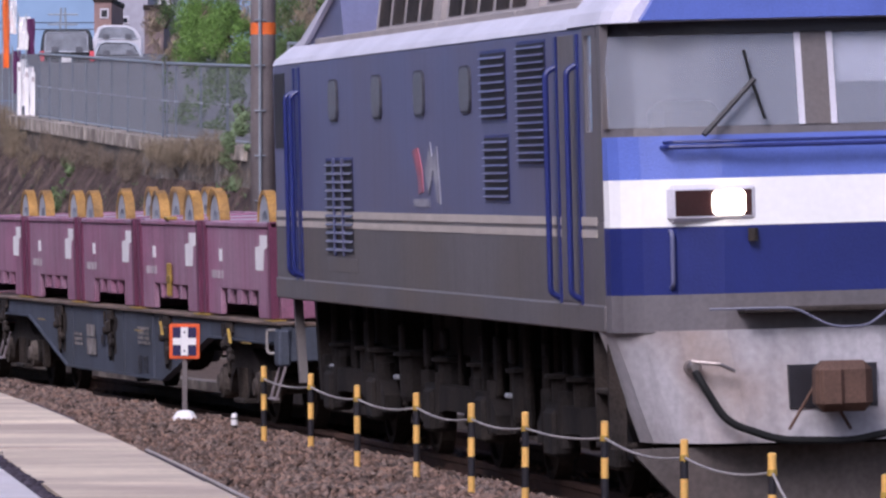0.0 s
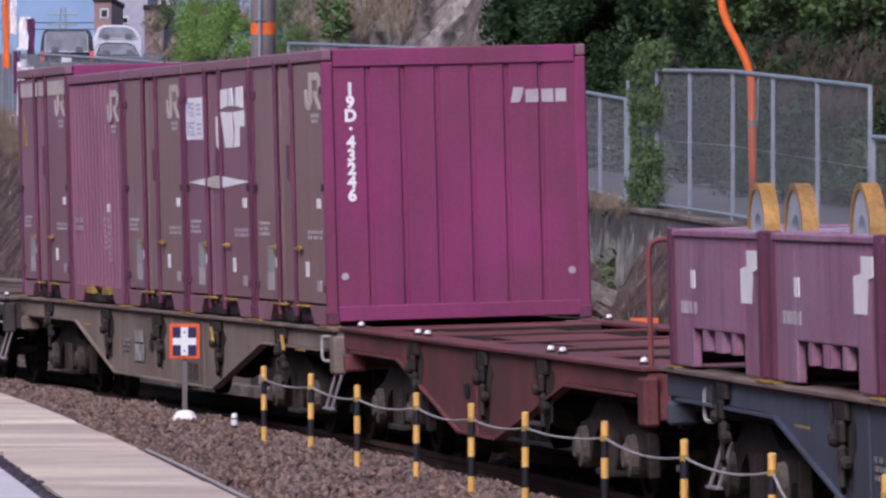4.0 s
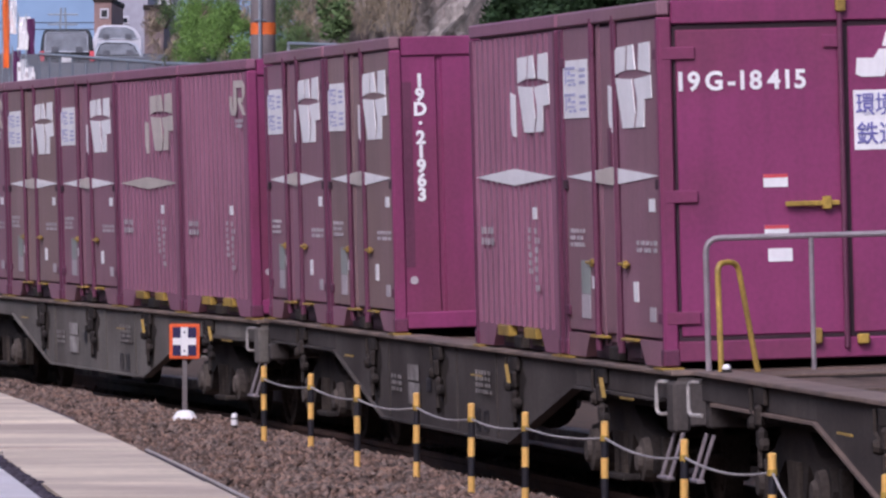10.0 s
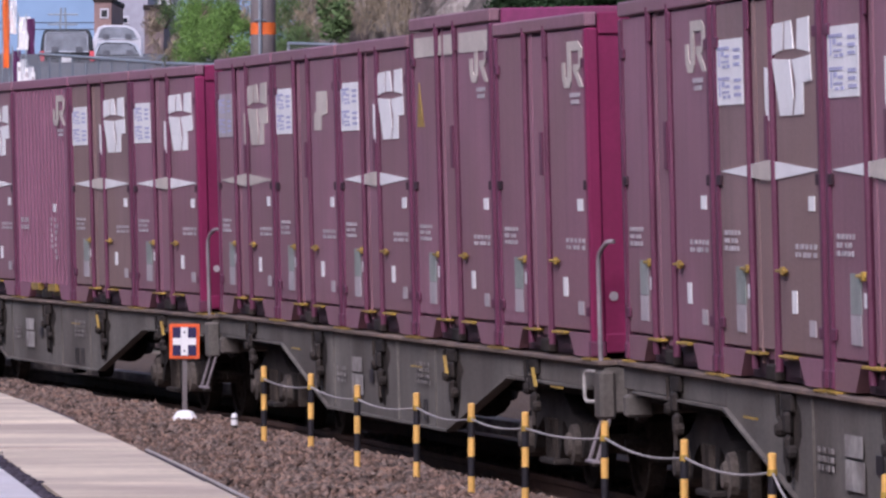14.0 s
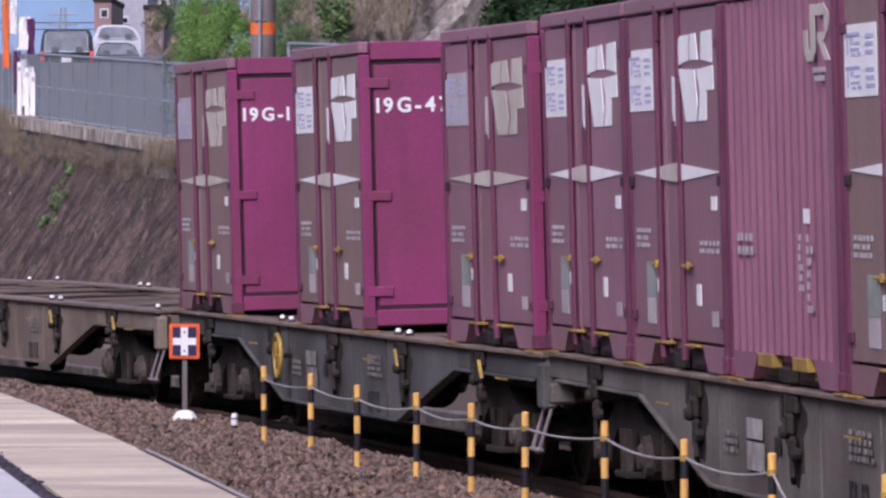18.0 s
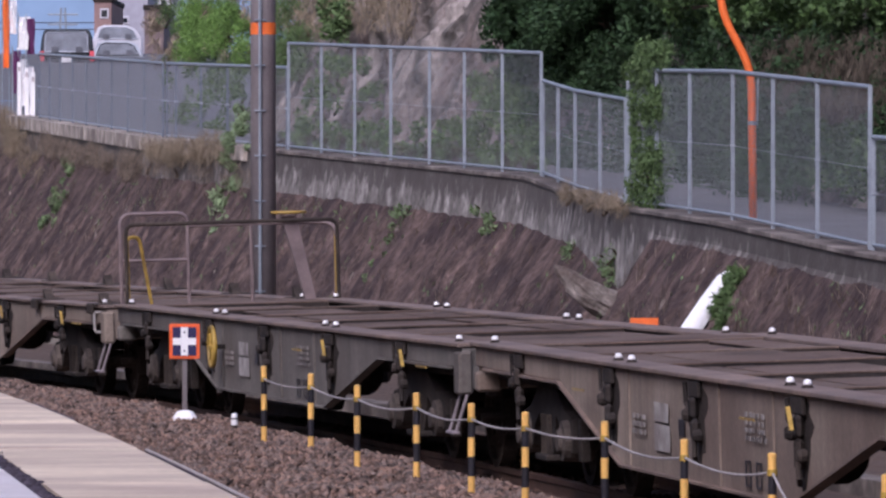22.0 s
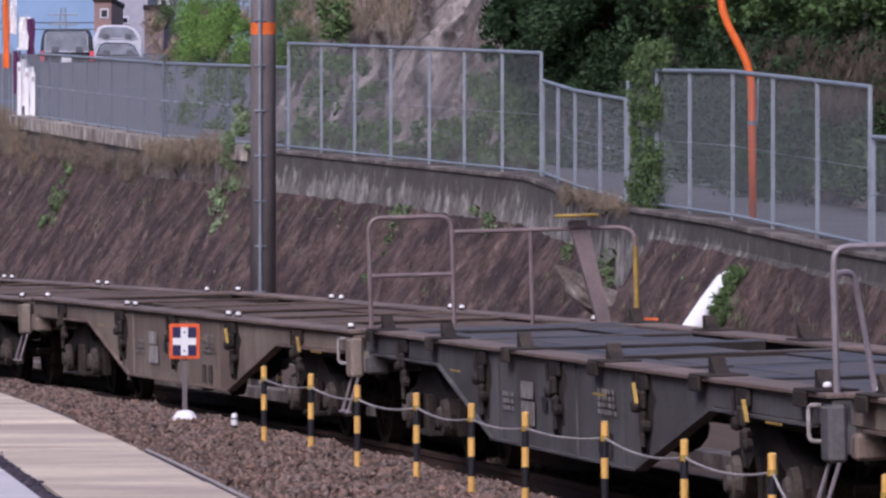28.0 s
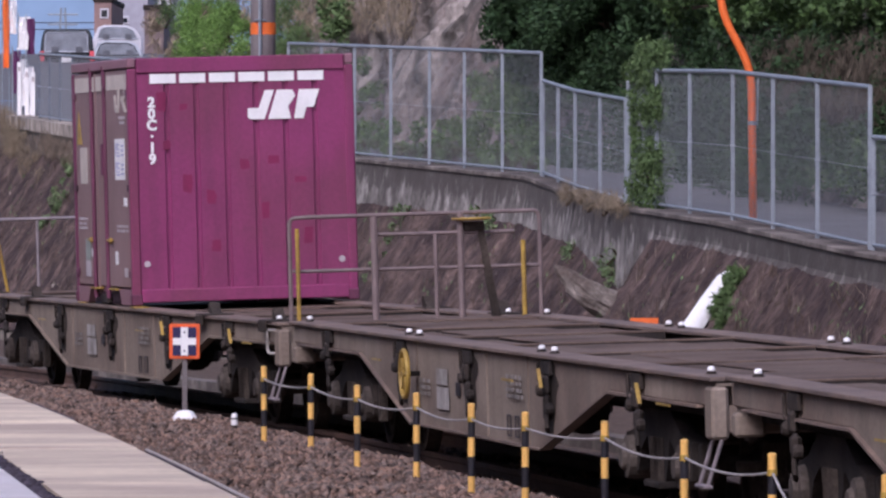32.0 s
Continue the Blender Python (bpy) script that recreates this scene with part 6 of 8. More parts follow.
def coil_box(i):
    """Open steel box, one metre high, that carries upright coils."""
    c = thing("coil_container", "low open purple steel box carrying upright yellow-rimmed coils", "container", "coil boxes on the wagon")
    L, W, H = 3.6 / 2, 1.2, 0.87
    def wall_near(side):
        g = Geo()
        for s in (side,):
            y0, y1 = sorted((s * W, s * (W - 0.06)))
            g.box(-L, -1.0, y0, y1, 0.0, H, 0.008).box(1.0, L, y0, y1, 0.0, H, 0.008).box(-1.0, 1.0, y0, y1, 0.26, H, 0.008)
            for a, b in ((-0.62, -0.50), (-0.13, 0.13), (0.50, 0.62)):
                g.box(a, b, y0, y1, 0.12, 0.258)
        return g
    for side in (-1, 1):
        part("side_wall", shared("cb_wall%d" % side, lambda: wall_near(side), COIL_BOX), COIL_BOX, c)
        a, b = sorted((side * L, side * (L - 0.06)))
        part("end_wall", shared("cb_end%d" % side, lambda: Geo().box(a, b, -W + 0.065, W - 0.065, 0.0, H, 0.008), COIL_BOX), COIL_BOX, c)
    part("floor", shared("cb_floor", lambda: Geo().box(-L + 0.07, L - 0.07, -W + 0.07, W - 0.07, 0.12, 0.2), GRIME), GRIME, c)
    part("top_rim", shared("cb_rim", lambda: Geo().box(-L - 0.01, L + 0.01, -W - 0.02, -W + 0.07, H, H + 0.05, 0.01).box(-L - 0.01, L + 0.01, W - 0.07, W + 0.02, H, H + 0.05, 0.01).box(-L, -L + 0.07, -W + 0.075, W - 0.075, H, H + 0.05, 0.01).box(L - 0.07, L, -W + 0.075, W - 0.075, H, H + 0.05, 0.01), COIL_BOX), COIL_BOX, c)
    for k, x in enumerate((-L + 0.06, L - 0.06)):
        part("corner_post", shared("cb_post%d" % k, lambda: Geo().box(x - 0.07, x + 0.07, -W - 0.03, -W + 0.05, 0.0, H + 0.06, 0.01), FRAME_PAINT), COIL_BOX, c)
    part("packing", shared("cb_pack", lambda: Geo().box(-L + 0.10, L - 0.10, -W + 0.12, W - 0.12, H - 0.02, H + 0.03, 0.012), COIL_GREY), COIL_GREY, c, "grey packing sheet")
    part("block_mark", shared("cb_logo", lambda: Geo().prism([(0.92, 0.46), (1.30, 0.46), (1.36, 0.66), (1.52, 0.68), (1.52, 0.80), (1.16, 0.80), (1.16, 0.70), (0.92, 0.68)], "y", -W - 0.006, -W), WHITE), WHITE, c, "white block mark")
    part("plate", shared("cb_pl", lambda: Geo().box(-1.02, -0.86, -W - 0.006, -W, 0.53, 0.65), WHITE), WHITE, c)
    part("print_block", shared("cb_pr", lambda: rows_of_marks(-W, -1.45, 0.34, 0.62, 0.13, 1, 4), PALE), PALE, c)
    if i == 1:
        part("clamp", Geo().box(-0.12, 0.16, -W - 0.03, -W - 0.005, 0.28, 0.36, 0.01).box(-0.08, 0.0, -W - 0.03, -W - 0.005, 0.14, 0.48, 0.01).box(0.06, 0.13, -W - 0.03, -W - 0.005, 0.14, 0.48, 0.01), YELLOW, c, "yellow clamp")
        part("top_latch", Geo().box(-0.12, 0.14, -W - 0.04, -W + 0.06, H + 0.052, H + 0.09, 0.01), YELLOW, c)
    return c


def coil(r, w):
    """One upright coil: yellow tread, grey flange, hollow."""
    c = thing("coil", "upright coil with amber outer band and grey flange", "coil", "coils in the boxes")
    def ring(r0, r1, y0, y1):
        g = Geo()
        n = 30
        vs = []
        for k in range(n):
            a = 2 * math.pi * k / n
            for rr, y in ((r1, y0), (r1, y1), (r0, y1), (r0, y0)):
                vs.append((rr * math.cos(a), y, rr * math.sin(a)))
        return g.add(vs, [(k * 4 + j, ((k + 1) % n) * 4 + j, ((k + 1) % n) * 4 + (j + 1) % 4, k * 4 + (j + 1) % 4) for k in range(n) for j in range(4)])
    part("band", shared("coil_band%.2f%.2f" % (r, w), lambda: ring(r - 0.04, r, -w / 2, w / 2), COIL_YELLOW), COIL_YELLOW, c, smooth=False)
    part("flange", shared("coil_fl%.2f%.2f" % (r, w), lambda: ring(r - 0.20, r - 0.042, -w / 2 + 0.015, w / 2 - 0.03), COIL_GREY), COIL_GREY, c, "grey flange")
    return c


def wheelset_mesh():
    g = Geo()
    for s in (-1, 1):
        y = s * 0.53
        g.lathe([(0.0, y - 0.065), (0.10, y - 0.065), (0.12, y - 0.03), (0.36, y - 0.03), (0.37, y - 0.065), (0.43, y - 0.065), (0.428, y + 0.04 * s + 0.0), (0.44 if s < 0 else 0.425, y + 0.06), (0.37, y + 0.06), (0.36, y + 0.02), (0.12, y + 0.02), (0.10, y + 0.065), (0.0, y + 0.065)], 24, "y")
        for k in range(6):
            a = k * math.pi / 3
            g.lathe([(0.03, y - 0.045), (0.03, y - 0.028)], 8, "y", (0.24 * math.cos(a), 0, 0.24 * math.sin(a)))
    g.lathe([(0.075, -0.85), (0.075, 0.85)], 12, "y")
    return g


WHEELS = []


def bogie(wagon, x):
    """Cast side frames, springs, axle boxes, two turning wheelsets."""
    outline = [(-1.20, 0.36), (-1.10, 0.50), (-0.80, 0.55), (-0.45, 0.70), (0.45, 0.70), (0.80, 0.55), (1.10, 0.50), (1.20, 0.36), (1.16, 0.24), (0.76, 0.24), (0.64, 0.40), (0.40, 0.50), (0.30, 0.30), (0.22, 0.20), (-0.22, 0.20), (-0.30, 0.30), (-0.40, 0.50), (-0.64, 0.40), (-0.76, 0.24), (-1.16, 0.24)]
    b = part("bogie", shared("bolster", lambda: Geo().box(-0.26, 0.26, -0.92, 0.92, 0.44, 0.72, 0.02), UNDER), UNDER, wagon, "grimy cast steel bogie")
    b.location = (x, 0, 0)
    for s in (-1, 1):
        y0, y1 = sorted((s * 0.93, s * 1.06))
        lo, hi = sorted((s * 0.90, s * 1.12))
        e0, e1 = sorted((s * 0.95, s * 1.03))
        part("side_frame", shared("bframe%d" % s, lambda: Geo().prism(outline, "y", y0, y1), GRIME), GRIME, b)
        part("spring_plank", shared("bplank%d" % s, lambda: Geo().box(-0.28, 0.28, lo, hi, 0.15, 0.198, 0.01), GRIME), GRIME, b)
        for ax in (-0.95, 0.95):
            part("axle_box", shared("abox%d" % s, lambda: Geo().lathe([(0.08, y0 - 0.09), (0.10, y0 - 0.06), (0.15, y0 - 0.05), (0.16, y0), (0.16, y1), (0.15, y1 + 0.05), (0.10, y1 + 0.06), (0.08, y1 + 0.09)], 14, "y"), DUSTY), DUSTY, b, "dusty axle box").location = (ax, 0, 0.33)
            part("end_stop", shared("bstop%d" % s, lambda: Geo().box(-0.06, 0.06, e0, e1, 0.18, 0.5, 0.01), UNDER), UNDER, b).location = (1.285 * ax / 0.95, 0, 0)
            part("brake_shoe", shared("shoe%d" % s, lambda: Geo().box(-0.05, 0.05, min(s * 0.44, s * 0.62), max(s * 0.44, s * 0.62), 0.18, 0.52, 0.02), UNDER), UNDER, b).location = (1.42 * ax / 0.95, 0, 0)
        for sx in (-0.14, 0.0, 0.14):
            part("spring", shared("bspring%d" % s, lambda: Geo().tube([(0, s * 1.045, 0.20), (0, s * 1.045, 0.50)], 0.05, 8), UNDER), UNDER, b).location = (sx, 0, 0)
    for ax in (-1.42, 1.42):
        part("brake_beam", shared("bbeam", lambda: Geo().tube([(0, -0.8, 0.34), (0, 0.8, 0.34)], 0.04, 8), UNDER), UNDER, b).location = (ax, 0, 0)
    for ax in (-0.95, 0.95):
        w = part("wheelset", shared("wheelset", wheelset_mesh, UNDER), UNDER, b)
        w.location = (ax, 0, RAIL_TOP + 0.43)
        WHEELS.append((w, wagon, ax))
    return b


def double_railing(wagon, x, tb):
    """Full-width rails with two stout posts, a lower short rail and a brake wheel on a bracket."""
    part("hand_rail", tb([(x - 0.05, -1.22, 0.99), (x - 0.05, -1.22, 1.955), (x, -1.10, 1.965), (x, 1.13, 1.975), (x, 1.15, 1.90), (x, 1.15, 0.98)], 0.020, 0.09), RAIL_BROWN, wagon)
    part("cross_bar", tb([(x - 0.03, -1.20, 1.46), (x, 1.15, 1.46)], 0.017), RAIL_BROWN, wagon)
    part("short_rail", tb([(x, -0.40, 1.785), (x, 0.91, 1.785)], 0.018), RAIL_BROWN, wagon)
    for yy, r, top in ((-0.43, 0.034, 1.955), (0.15, 0.020, 1.78), (0.39, 0.032, 1.965)):
        part("stanchion", tb([(x + 0.03, yy, top), (x + 0.03, yy, 0.98)], r), RAIL_BROWN, wagon)
    part("brake_stand", Geo().box(x - 0.05, x + 0.05, 0.42, 0.62, 1.80, 1.885, 0.01).prism([(0.56, 1.80), (0.62, 1.80), (0.76, 0.98), (0.68, 0.98)], "x", x - 0.03, x + 0.02), UNDER, wagon, "dark brake bracket and strut")
    part("brake_wheel", Geo().lathe([(0.02, 1.895), (0.18, 1.90), (0.19, 1.912), (0.18, 1.924), (0.02, 1.92)], 18, "z", (x, 0.50, 0)), YELLOW, wagon, "yellow brake wheel")
    part("yellow_post", tb([(x + 0.04, -1.16, 0.99), (x + 0.04, -1.16, 1.86)], 0.020), YELLOW, wagon, "yellow post")
    part("yellow_post", tb([(x + 0.06, 0.98, 0.98), (x + 0.06, 0.98, 1.70)], 0.022), YELLOW, wagon, "yellow post")


def railing(wagon, end, style, reach=9.76):
    """Hand rails across the end of a wagon, with the yellow bow and the brake stand."""
    paint = RAIL_BROWN if style in ("brown", "bare") else WAGON_RED if style == "red" else RAIL_PAINT
    x = end * reach
    tb = lambda pts, r=0.019, rad=0.1: Geo().tube(bent(pts, rad), r, 8)
    if style in ("brown", "double", "bare"):
        if style == "double":
            double_railing(wagon, x, tb)
            return
        wide = -0.42
        part("hand_rail", tb([(x, -1.16, 0.98), (x, -1.16, 1.97), (x, wide, 1.97), (x, wide, 0.98)], 0.021, 0.12), paint, wagon)
        part("cross_bar", tb([(x, -1.16, 1.46), (x, wide, 1.46)]), paint, wagon)
        part("hand_rail", tb([(x, -0.42, 1.83), (x, 1.12, 1.83), (x + 0.12 * -end, 1.2, 1.77), (x, 1.2, 0.98)], 0.019), paint, wagon)
        part("stanchion", tb([(x, 0.28, 1.82), (x, 0.28, 0.98)]), paint, wagon)
        if style == "brown":
            xr = x - 0.42 * end
            part("cross_rail", tb([(xr, -1.16, 0.98), (xr, -1.16, 1.86), (xr, 1.16, 1.86), (xr, 1.16, 0.98)], 0.022, 0.10), UNDER, wagon, "dark cross rail")
        part("brake_stand", Geo().box(x - 0.05, x + 0.05, 0.62, 0.78, 1.83, 1.90, 0.01).prism([(0.64, 1.82), (0.80, 1.82), (0.98, 0.98), (0.86, 0.98)], "x", x - 0.04, x + 0.04), RAIL_BROWN, wagon, "brown brake stand")
        part("brake_wheel", Geo().lathe([(0.19, 1.93), (0.20, 1.945), (0.19, 1.96)], 18, "z", (x, 0.70, 0)), YELLOW, wagon, "yellow brake wheel")
        part("yellow_post", tb([(x - 0.1 * end, 1.20, 0.98), (x - 0.1 * end, 1.20, 1.75)], 0.022), YELLOW, wagon, "yellow post")
    else:
        part("hand_rail", tb([(x, -1.16, 0.98), (x, -1.16, 1.88), (x, 1.16, 1.88), (x, 1.16, 0.98)], 0.020, 0.1), paint, wagon)
        for yy in (-0.45, 0.35):
            part("stanchion", tb([(x, yy, 1.88), (x, yy, 0.98)], 0.017), paint, wagon)
    if style not in ("red", "bare"):
        xo = x - end * 0.22
        near = RAIL_PAINT if style == "plain" else YELLOW
        part("step_bow" if style == "plain" else "yellow_bow", tb([(xo + 0.10, -1.13, 0.98), (xo + 0.05, -1.13, 1.72), (xo - 0.05, -0.98, 1.72), (xo - 0.10, -0.85, 0.98)], 0.020, 0.07), near, wagon, "grey step bow" if style == "plain" else "yellow step bow")
        if style != "brown":
            part("yellow_bow", tb([(xo + 0.05, 0.80, 0.98), (xo + 0.02, 0.90, 1.72), (xo - 0.02, 1.02, 1.72), (xo - 0.05, 1.13, 0.98)], 0.020, 0.07), YELLOW, wagon, "yellow step bow")


PATTERN = [0]


def wagon(label, paint, deck, length=20.4, rails=(), lugs="balls", wheel=False, loaded=(), grab=True, rear=False, pole=False):
    """A container flat wagon: sills, cross beams, deck plates, fish-belly side plates, bogies, steps."""
    w = thing("flat_wagon", label, "freight wagon", "wagons of the train")
    h = length / 2 - 0.38
    half = 7.1 if length > 18 else 4.9
    k = "%.0f%s" % (length, paint.name)
    kd = "%.0f%s" % (length, deck.name)
    ra, rb, fb, fa = (-5.6, -2.9, 3.3, 6.1) if length > 18 else (-4.0, -0.9, 0.9, 4.0)
    for s in (-1, 1):
        def sill():
            g = Geo()
            y0, y1 = sorted((s * 1.20, s * 1.08))
            e = fa if q > 0 else -ra
            return g.box(min(q * e, q * h), max(q * e, q * h), y0, y1, 0.80, 0.965, 0.008)
        for q in (-1, 1):
            part("side_sill", shared("sill%d%d" % (s, q) + k, sill, paint), paint, w)
        fm = deck if deck is WAGON_RED else FLANGE
        part("top_flange", shared("flange%d" % s + kd, lambda: Geo().box(-h - 0.02, h + 0.02, min(s * 1.245, s * 0.97), max(s * 1.245, s * 0.97), 0.967, 1.0, 0.006), fm), fm, w, "rust-worn edge flange")
        def belly():
            g = Geo()
            y0, y1 = sorted((s * 1.20, s * 1.14))
            g.prism([(ra, 0.965), (ra, 0.80), (rb, 0.29), (fb, 0.29), (fa, 0.80), (fa, 0.965)], "y", y0, y1)
            ys = s * 1.20
            y2, y3 = sorted((ys, ys + s * 0.012))
            return g
        part("side_plate", shared("belly%d" % s + k, belly, paint), paint, w, "fish-belly side plate")
        for xx in ((-2.55, 0.9, 2.75) if length > 18 else (0.0,)):
            part("rib", shared("rib%d" % s + k, lambda: Geo().box(-0.02, 0.02, min(s * 1.2005, s * 1.214), max(s * 1.2005, s * 1.214), 0.295, 0.962), paint), paint, w).location = (xx, 0, 0)
        def lip():
            e = h - 0.5
            y0, y1 = sorted((s * 1.14, s * 1.232))
            up = [(-e, 0.800), (ra, 0.800), (rb, 0.288), (fb, 0.288), (fa, 0.800), (e, 0.800)]
            dn = [(e, 0.780), (fa - 0.01, 0.780), (fb - 0.01, 0.270), (rb + 0.01, 0.270), (ra + 0.01, 0.780), (-e, 0.780)]
            return Geo().prism(up + dn, "y", y0, y1)
        lm = FLANGE if paint in (WAGON_BEIGE, WAGON_BROWN) and not loaded else paint
        part("lower_flange", shared("lip%d" % s + k + lm.name, lip, lm), lm, w, "worn lower flange")
    part("centre_sill", shared("centre" + k, lambda: Geo().box(-h, h, -0.20, 0.20, 0.50, 0.69, 0.01), GRIME), GRIME, w)
    # deck: loose plates on beams; dark fill puts shade into the openings between
    PATTERN[0] = (PATTERN[0] + 1) % 3
    rng = random.Random(31 + PATTERN[0])
    n = 7 if length > 18 else 6
    under = Geo()
    bay = (2 * h - 1.8) / (n - 1)
    kp = "%d" % PATTERN[0] + kd
    for i in range(n):
        x = -h + 0.9 + bay * i
        wide = 0.05 + 0.05 * (i % 3)
        part("cross_beam", shared("beam%d" % (i % 3) + kd, lambda: Geo().box(-wide, wide, -0.968, 0.968, 0.972, 0.986, 0.003), deck), deck, w).location = (x, 0, 0)
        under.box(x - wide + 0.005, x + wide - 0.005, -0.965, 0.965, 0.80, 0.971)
        if i == n - 1:
            continue
        for y0, y1 in ((-0.94, -0.52), (-0.47, 0.47), (0.52, 0.94)):
            if rng.random() < (0.90 if y0 != -0.47 else 0.96):
                a, b = x + wide + rng.choice((0.02, 0.06, 0.35)), x + bay - 0.12 - rng.choice((0.0, 0.05, 0.4))
                zt = rng.choice((0.955, 0.966, 0.974))
                q = part("deck_plate", shared("dp%s%d%.0f" % (kp, i, y0 * 100), lambda: Geo().box(a, b, y0, y1, zt - 0.012, zt, 0.003), deck), deck, w)
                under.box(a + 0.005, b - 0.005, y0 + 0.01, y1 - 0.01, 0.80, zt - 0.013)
            else:
                rng.random()
    # dark blocks and sheet that stand for the shade below the deck
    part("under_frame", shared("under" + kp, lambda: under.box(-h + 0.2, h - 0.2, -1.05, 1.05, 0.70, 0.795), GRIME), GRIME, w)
    for end in (-1, 1):
        part("end_plate", shared("endp%d" % end + kd, lambda: Geo().box(min(end * (h - 0.9), end * h), max(end * (h - 0.9), end * h), -0.98, 0.98, 0.95, 0.988, 0.006), deck), deck, w)
        part("end_sill", shared("ends%d" % end + k, lambda: Geo().box(min(end * (h - 0.14), end * h), max(end * (h - 0.14), end * h), -1.18, 1.18, 0.62, 0.948, 0.012), paint), paint, w)
        part("coupler", shared("coup%d" % end, lambda: Geo().box(min(end * h, end * (h + 0.28)), max(end * h, end * (h + 0.28)), -0.09, 0.09, 0.66, 0.86, 0.02).box(min(end * (h + 0.2), end * (h + 0.40)), max(end * (h + 0.2), end * (h + 0.40)), -0.16, 0.16, 0.60, 0.92, 0.04), GRIME), GRIME, w)
        part("brake_hose", shared("hose%d" % end, lambda: Geo().tube([(end * h, 0.35, 0.70), (end * (h + 0.18), 0.33, 0.52), (end * (h + 0.36), 0.30, 0.46)], 0.025, 6), RUBBER), RUBBER, w)
        bx = end * (h - 0.12)
        if end > 0 or rear:
            if end > 0:
                part("step_box", shared("sbox%d" % end + k, lambda: Geo().box(bx - 0.10, bx + 0.15, -1.235, -1.12, 0.58, 0.93, 0.02), paint), paint, w, "small steel locker at the corner")
            if grab:
                part("grab_iron", shared("grab%d" % end, lambda: Geo().tube(bent([(bx - 0.16, -1.20, 0.92), (bx - 0.30, -1.262, 0.92), (bx - 0.30, -1.262, 0.70), (bx - 0.16, -1.20, 0.70)], 0.05), 0.014, 8), DATA_WHITE), DATA_WHITE, w, "worn white grab iron")
            for q, dx in enumerate((-0.14, 0.14)):
                part("step_hanger", shared("hang%d%d" % (end, q), lambda: Geo().tube([(bx + dx, -1.17, 0.58), (bx + dx - 0.05, -1.26, 0.28)], 0.014, 6), RAIL_PAINT), RAIL_PAINT, w)
            part("step", shared("step%d" % end, lambda: Geo().box(bx - 0.22, bx + 0.12, -1.29, -1.235, 0.262, 0.284, 0.004), RAIL_PAINT), RAIL_PAINT, w, "pale steel step")
        else:
            part("corner_bracket", shared("cbrk%d" % end + k, lambda: Geo().box(bx - 0.08, bx + 0.08, -1.22, -1.02, 0.60, 0.76, 0.02), paint), paint, w)
            part("angle_cock", shared("cock%d" % end, lambda: Geo().lathe([(0.04, -0.10), (0.055, 0.0), (0.04, 0.10)], 10, "x", (bx - 0.32, -1.05, 0.60)), GRIME), GRIME, w)
    if pole:
        part("corner_pole", shared("cpole", lambda: Geo().tube(bent([(h - 0.10, -1.20, 0.95), (h - 0.10, -1.20, 1.78), (h + 0.06, -1.16, 1.86), (h + 0.10, -1.12, 1.86)], 0.10), 0.018, 8), RAIL_PAINT), RAIL_PAINT, w, "grey hooked corner pole")
    # lock fittings along the edges
    xs = [(2.5 - i) * PITCH for i in range(6)] if length > 18 else [-5.2, -1.6, 1.6, 5.2]
    gears = [7.2, 3.65, 0.1, -3.3, -7.45] if length > 18 else [-3.0, 0.4, 3.1]
    cones = ([9.3, 3.45, 2.90, -2.90, -3.45, -9.3] if length > 18 else [-6.6, -3.4, -2.9, 2.9, 3.4, 6.6])
    for j, x in enumerate(gears):
        for s in (-1, 1):
            def gear(odd=j % 2):
                g = Geo()
                o = lambda a, b: (min(s * a, s * b), max(s * a, s * b))
                g.box(-0.17, 0.19, *o(1.203, 1.236), 0.845, 0.958, 0.01)
                g.box(-0.10 + 0.05 * odd, 0.06 + 0.05 * odd, *o(1.203, 1.255), 0.70, 0.85, 0.025)
                g.box(0.0, 0.15 - 0.04 * odd, *o(1.203, 1.262), 0.56 - 0.06 * odd, 0.71, 0.03)
                g.lathe([(0.045, s * 1.21), (0.05, s * 1.25), (0.035, s * 1.28)], 9, "y", (-0.14, 0, 0.73))
                g.lathe([(0.04, s * 1.21), (0.045, s * 1.25), (0.03, s * 1.27)], 8, "y", (0.17, 0, 0.60))
                g.tube([(0.06, s * 1.24, 0.58), (0.12, s * 1.25, 0.46), (0.04, s * 1.23, 0.42)], 0.018, 6)
                g.tube([(-0.15, s * 1.225, 0.74), (-0.32, s * 1.225, 0.80), (-0.34, s * 1.225, 0.94)], 0.014, 6)
                return g
            part("lock_gear", shared("lg%d%d" % (s, j % 2), gear, GRIME), GRIME, w, "dark oily lock gear").location = (x, 0, 0)
    for j, x in enumerate(gears):
        def smear(seed=j % 3):
            rng = random.Random(70 + seed)
            pts = []
            for a in range(18):
                t = 2 * math.pi * a / 18
                r = rng.uniform(0.75, 1.2)
                zz = 0.70 + (0.25 if math.sin(t) > 0 else 0.30 * r) * math.sin(t)
                pts.append((0.38 * r * math.cos(t) * (1.0 if math.sin(t) > 0 else 0.7) + 0.03, min(zz, 0.958)))
            return Geo().prism(pts, "y", -1.2020, -1.2008)
        in_belly = length < 18 or ra + 1.0 < x < fa - 1.0
        if in_belly:
            part("oil_smear", shared("smear%d" % (j % 3), smear, UNDER), UNDER, w, "dark oily smear").location = (x, 0, 0)
    busy = lambda x: any(abs(x - (2 - q) * PITCH) < 1.95 for q in loaded)
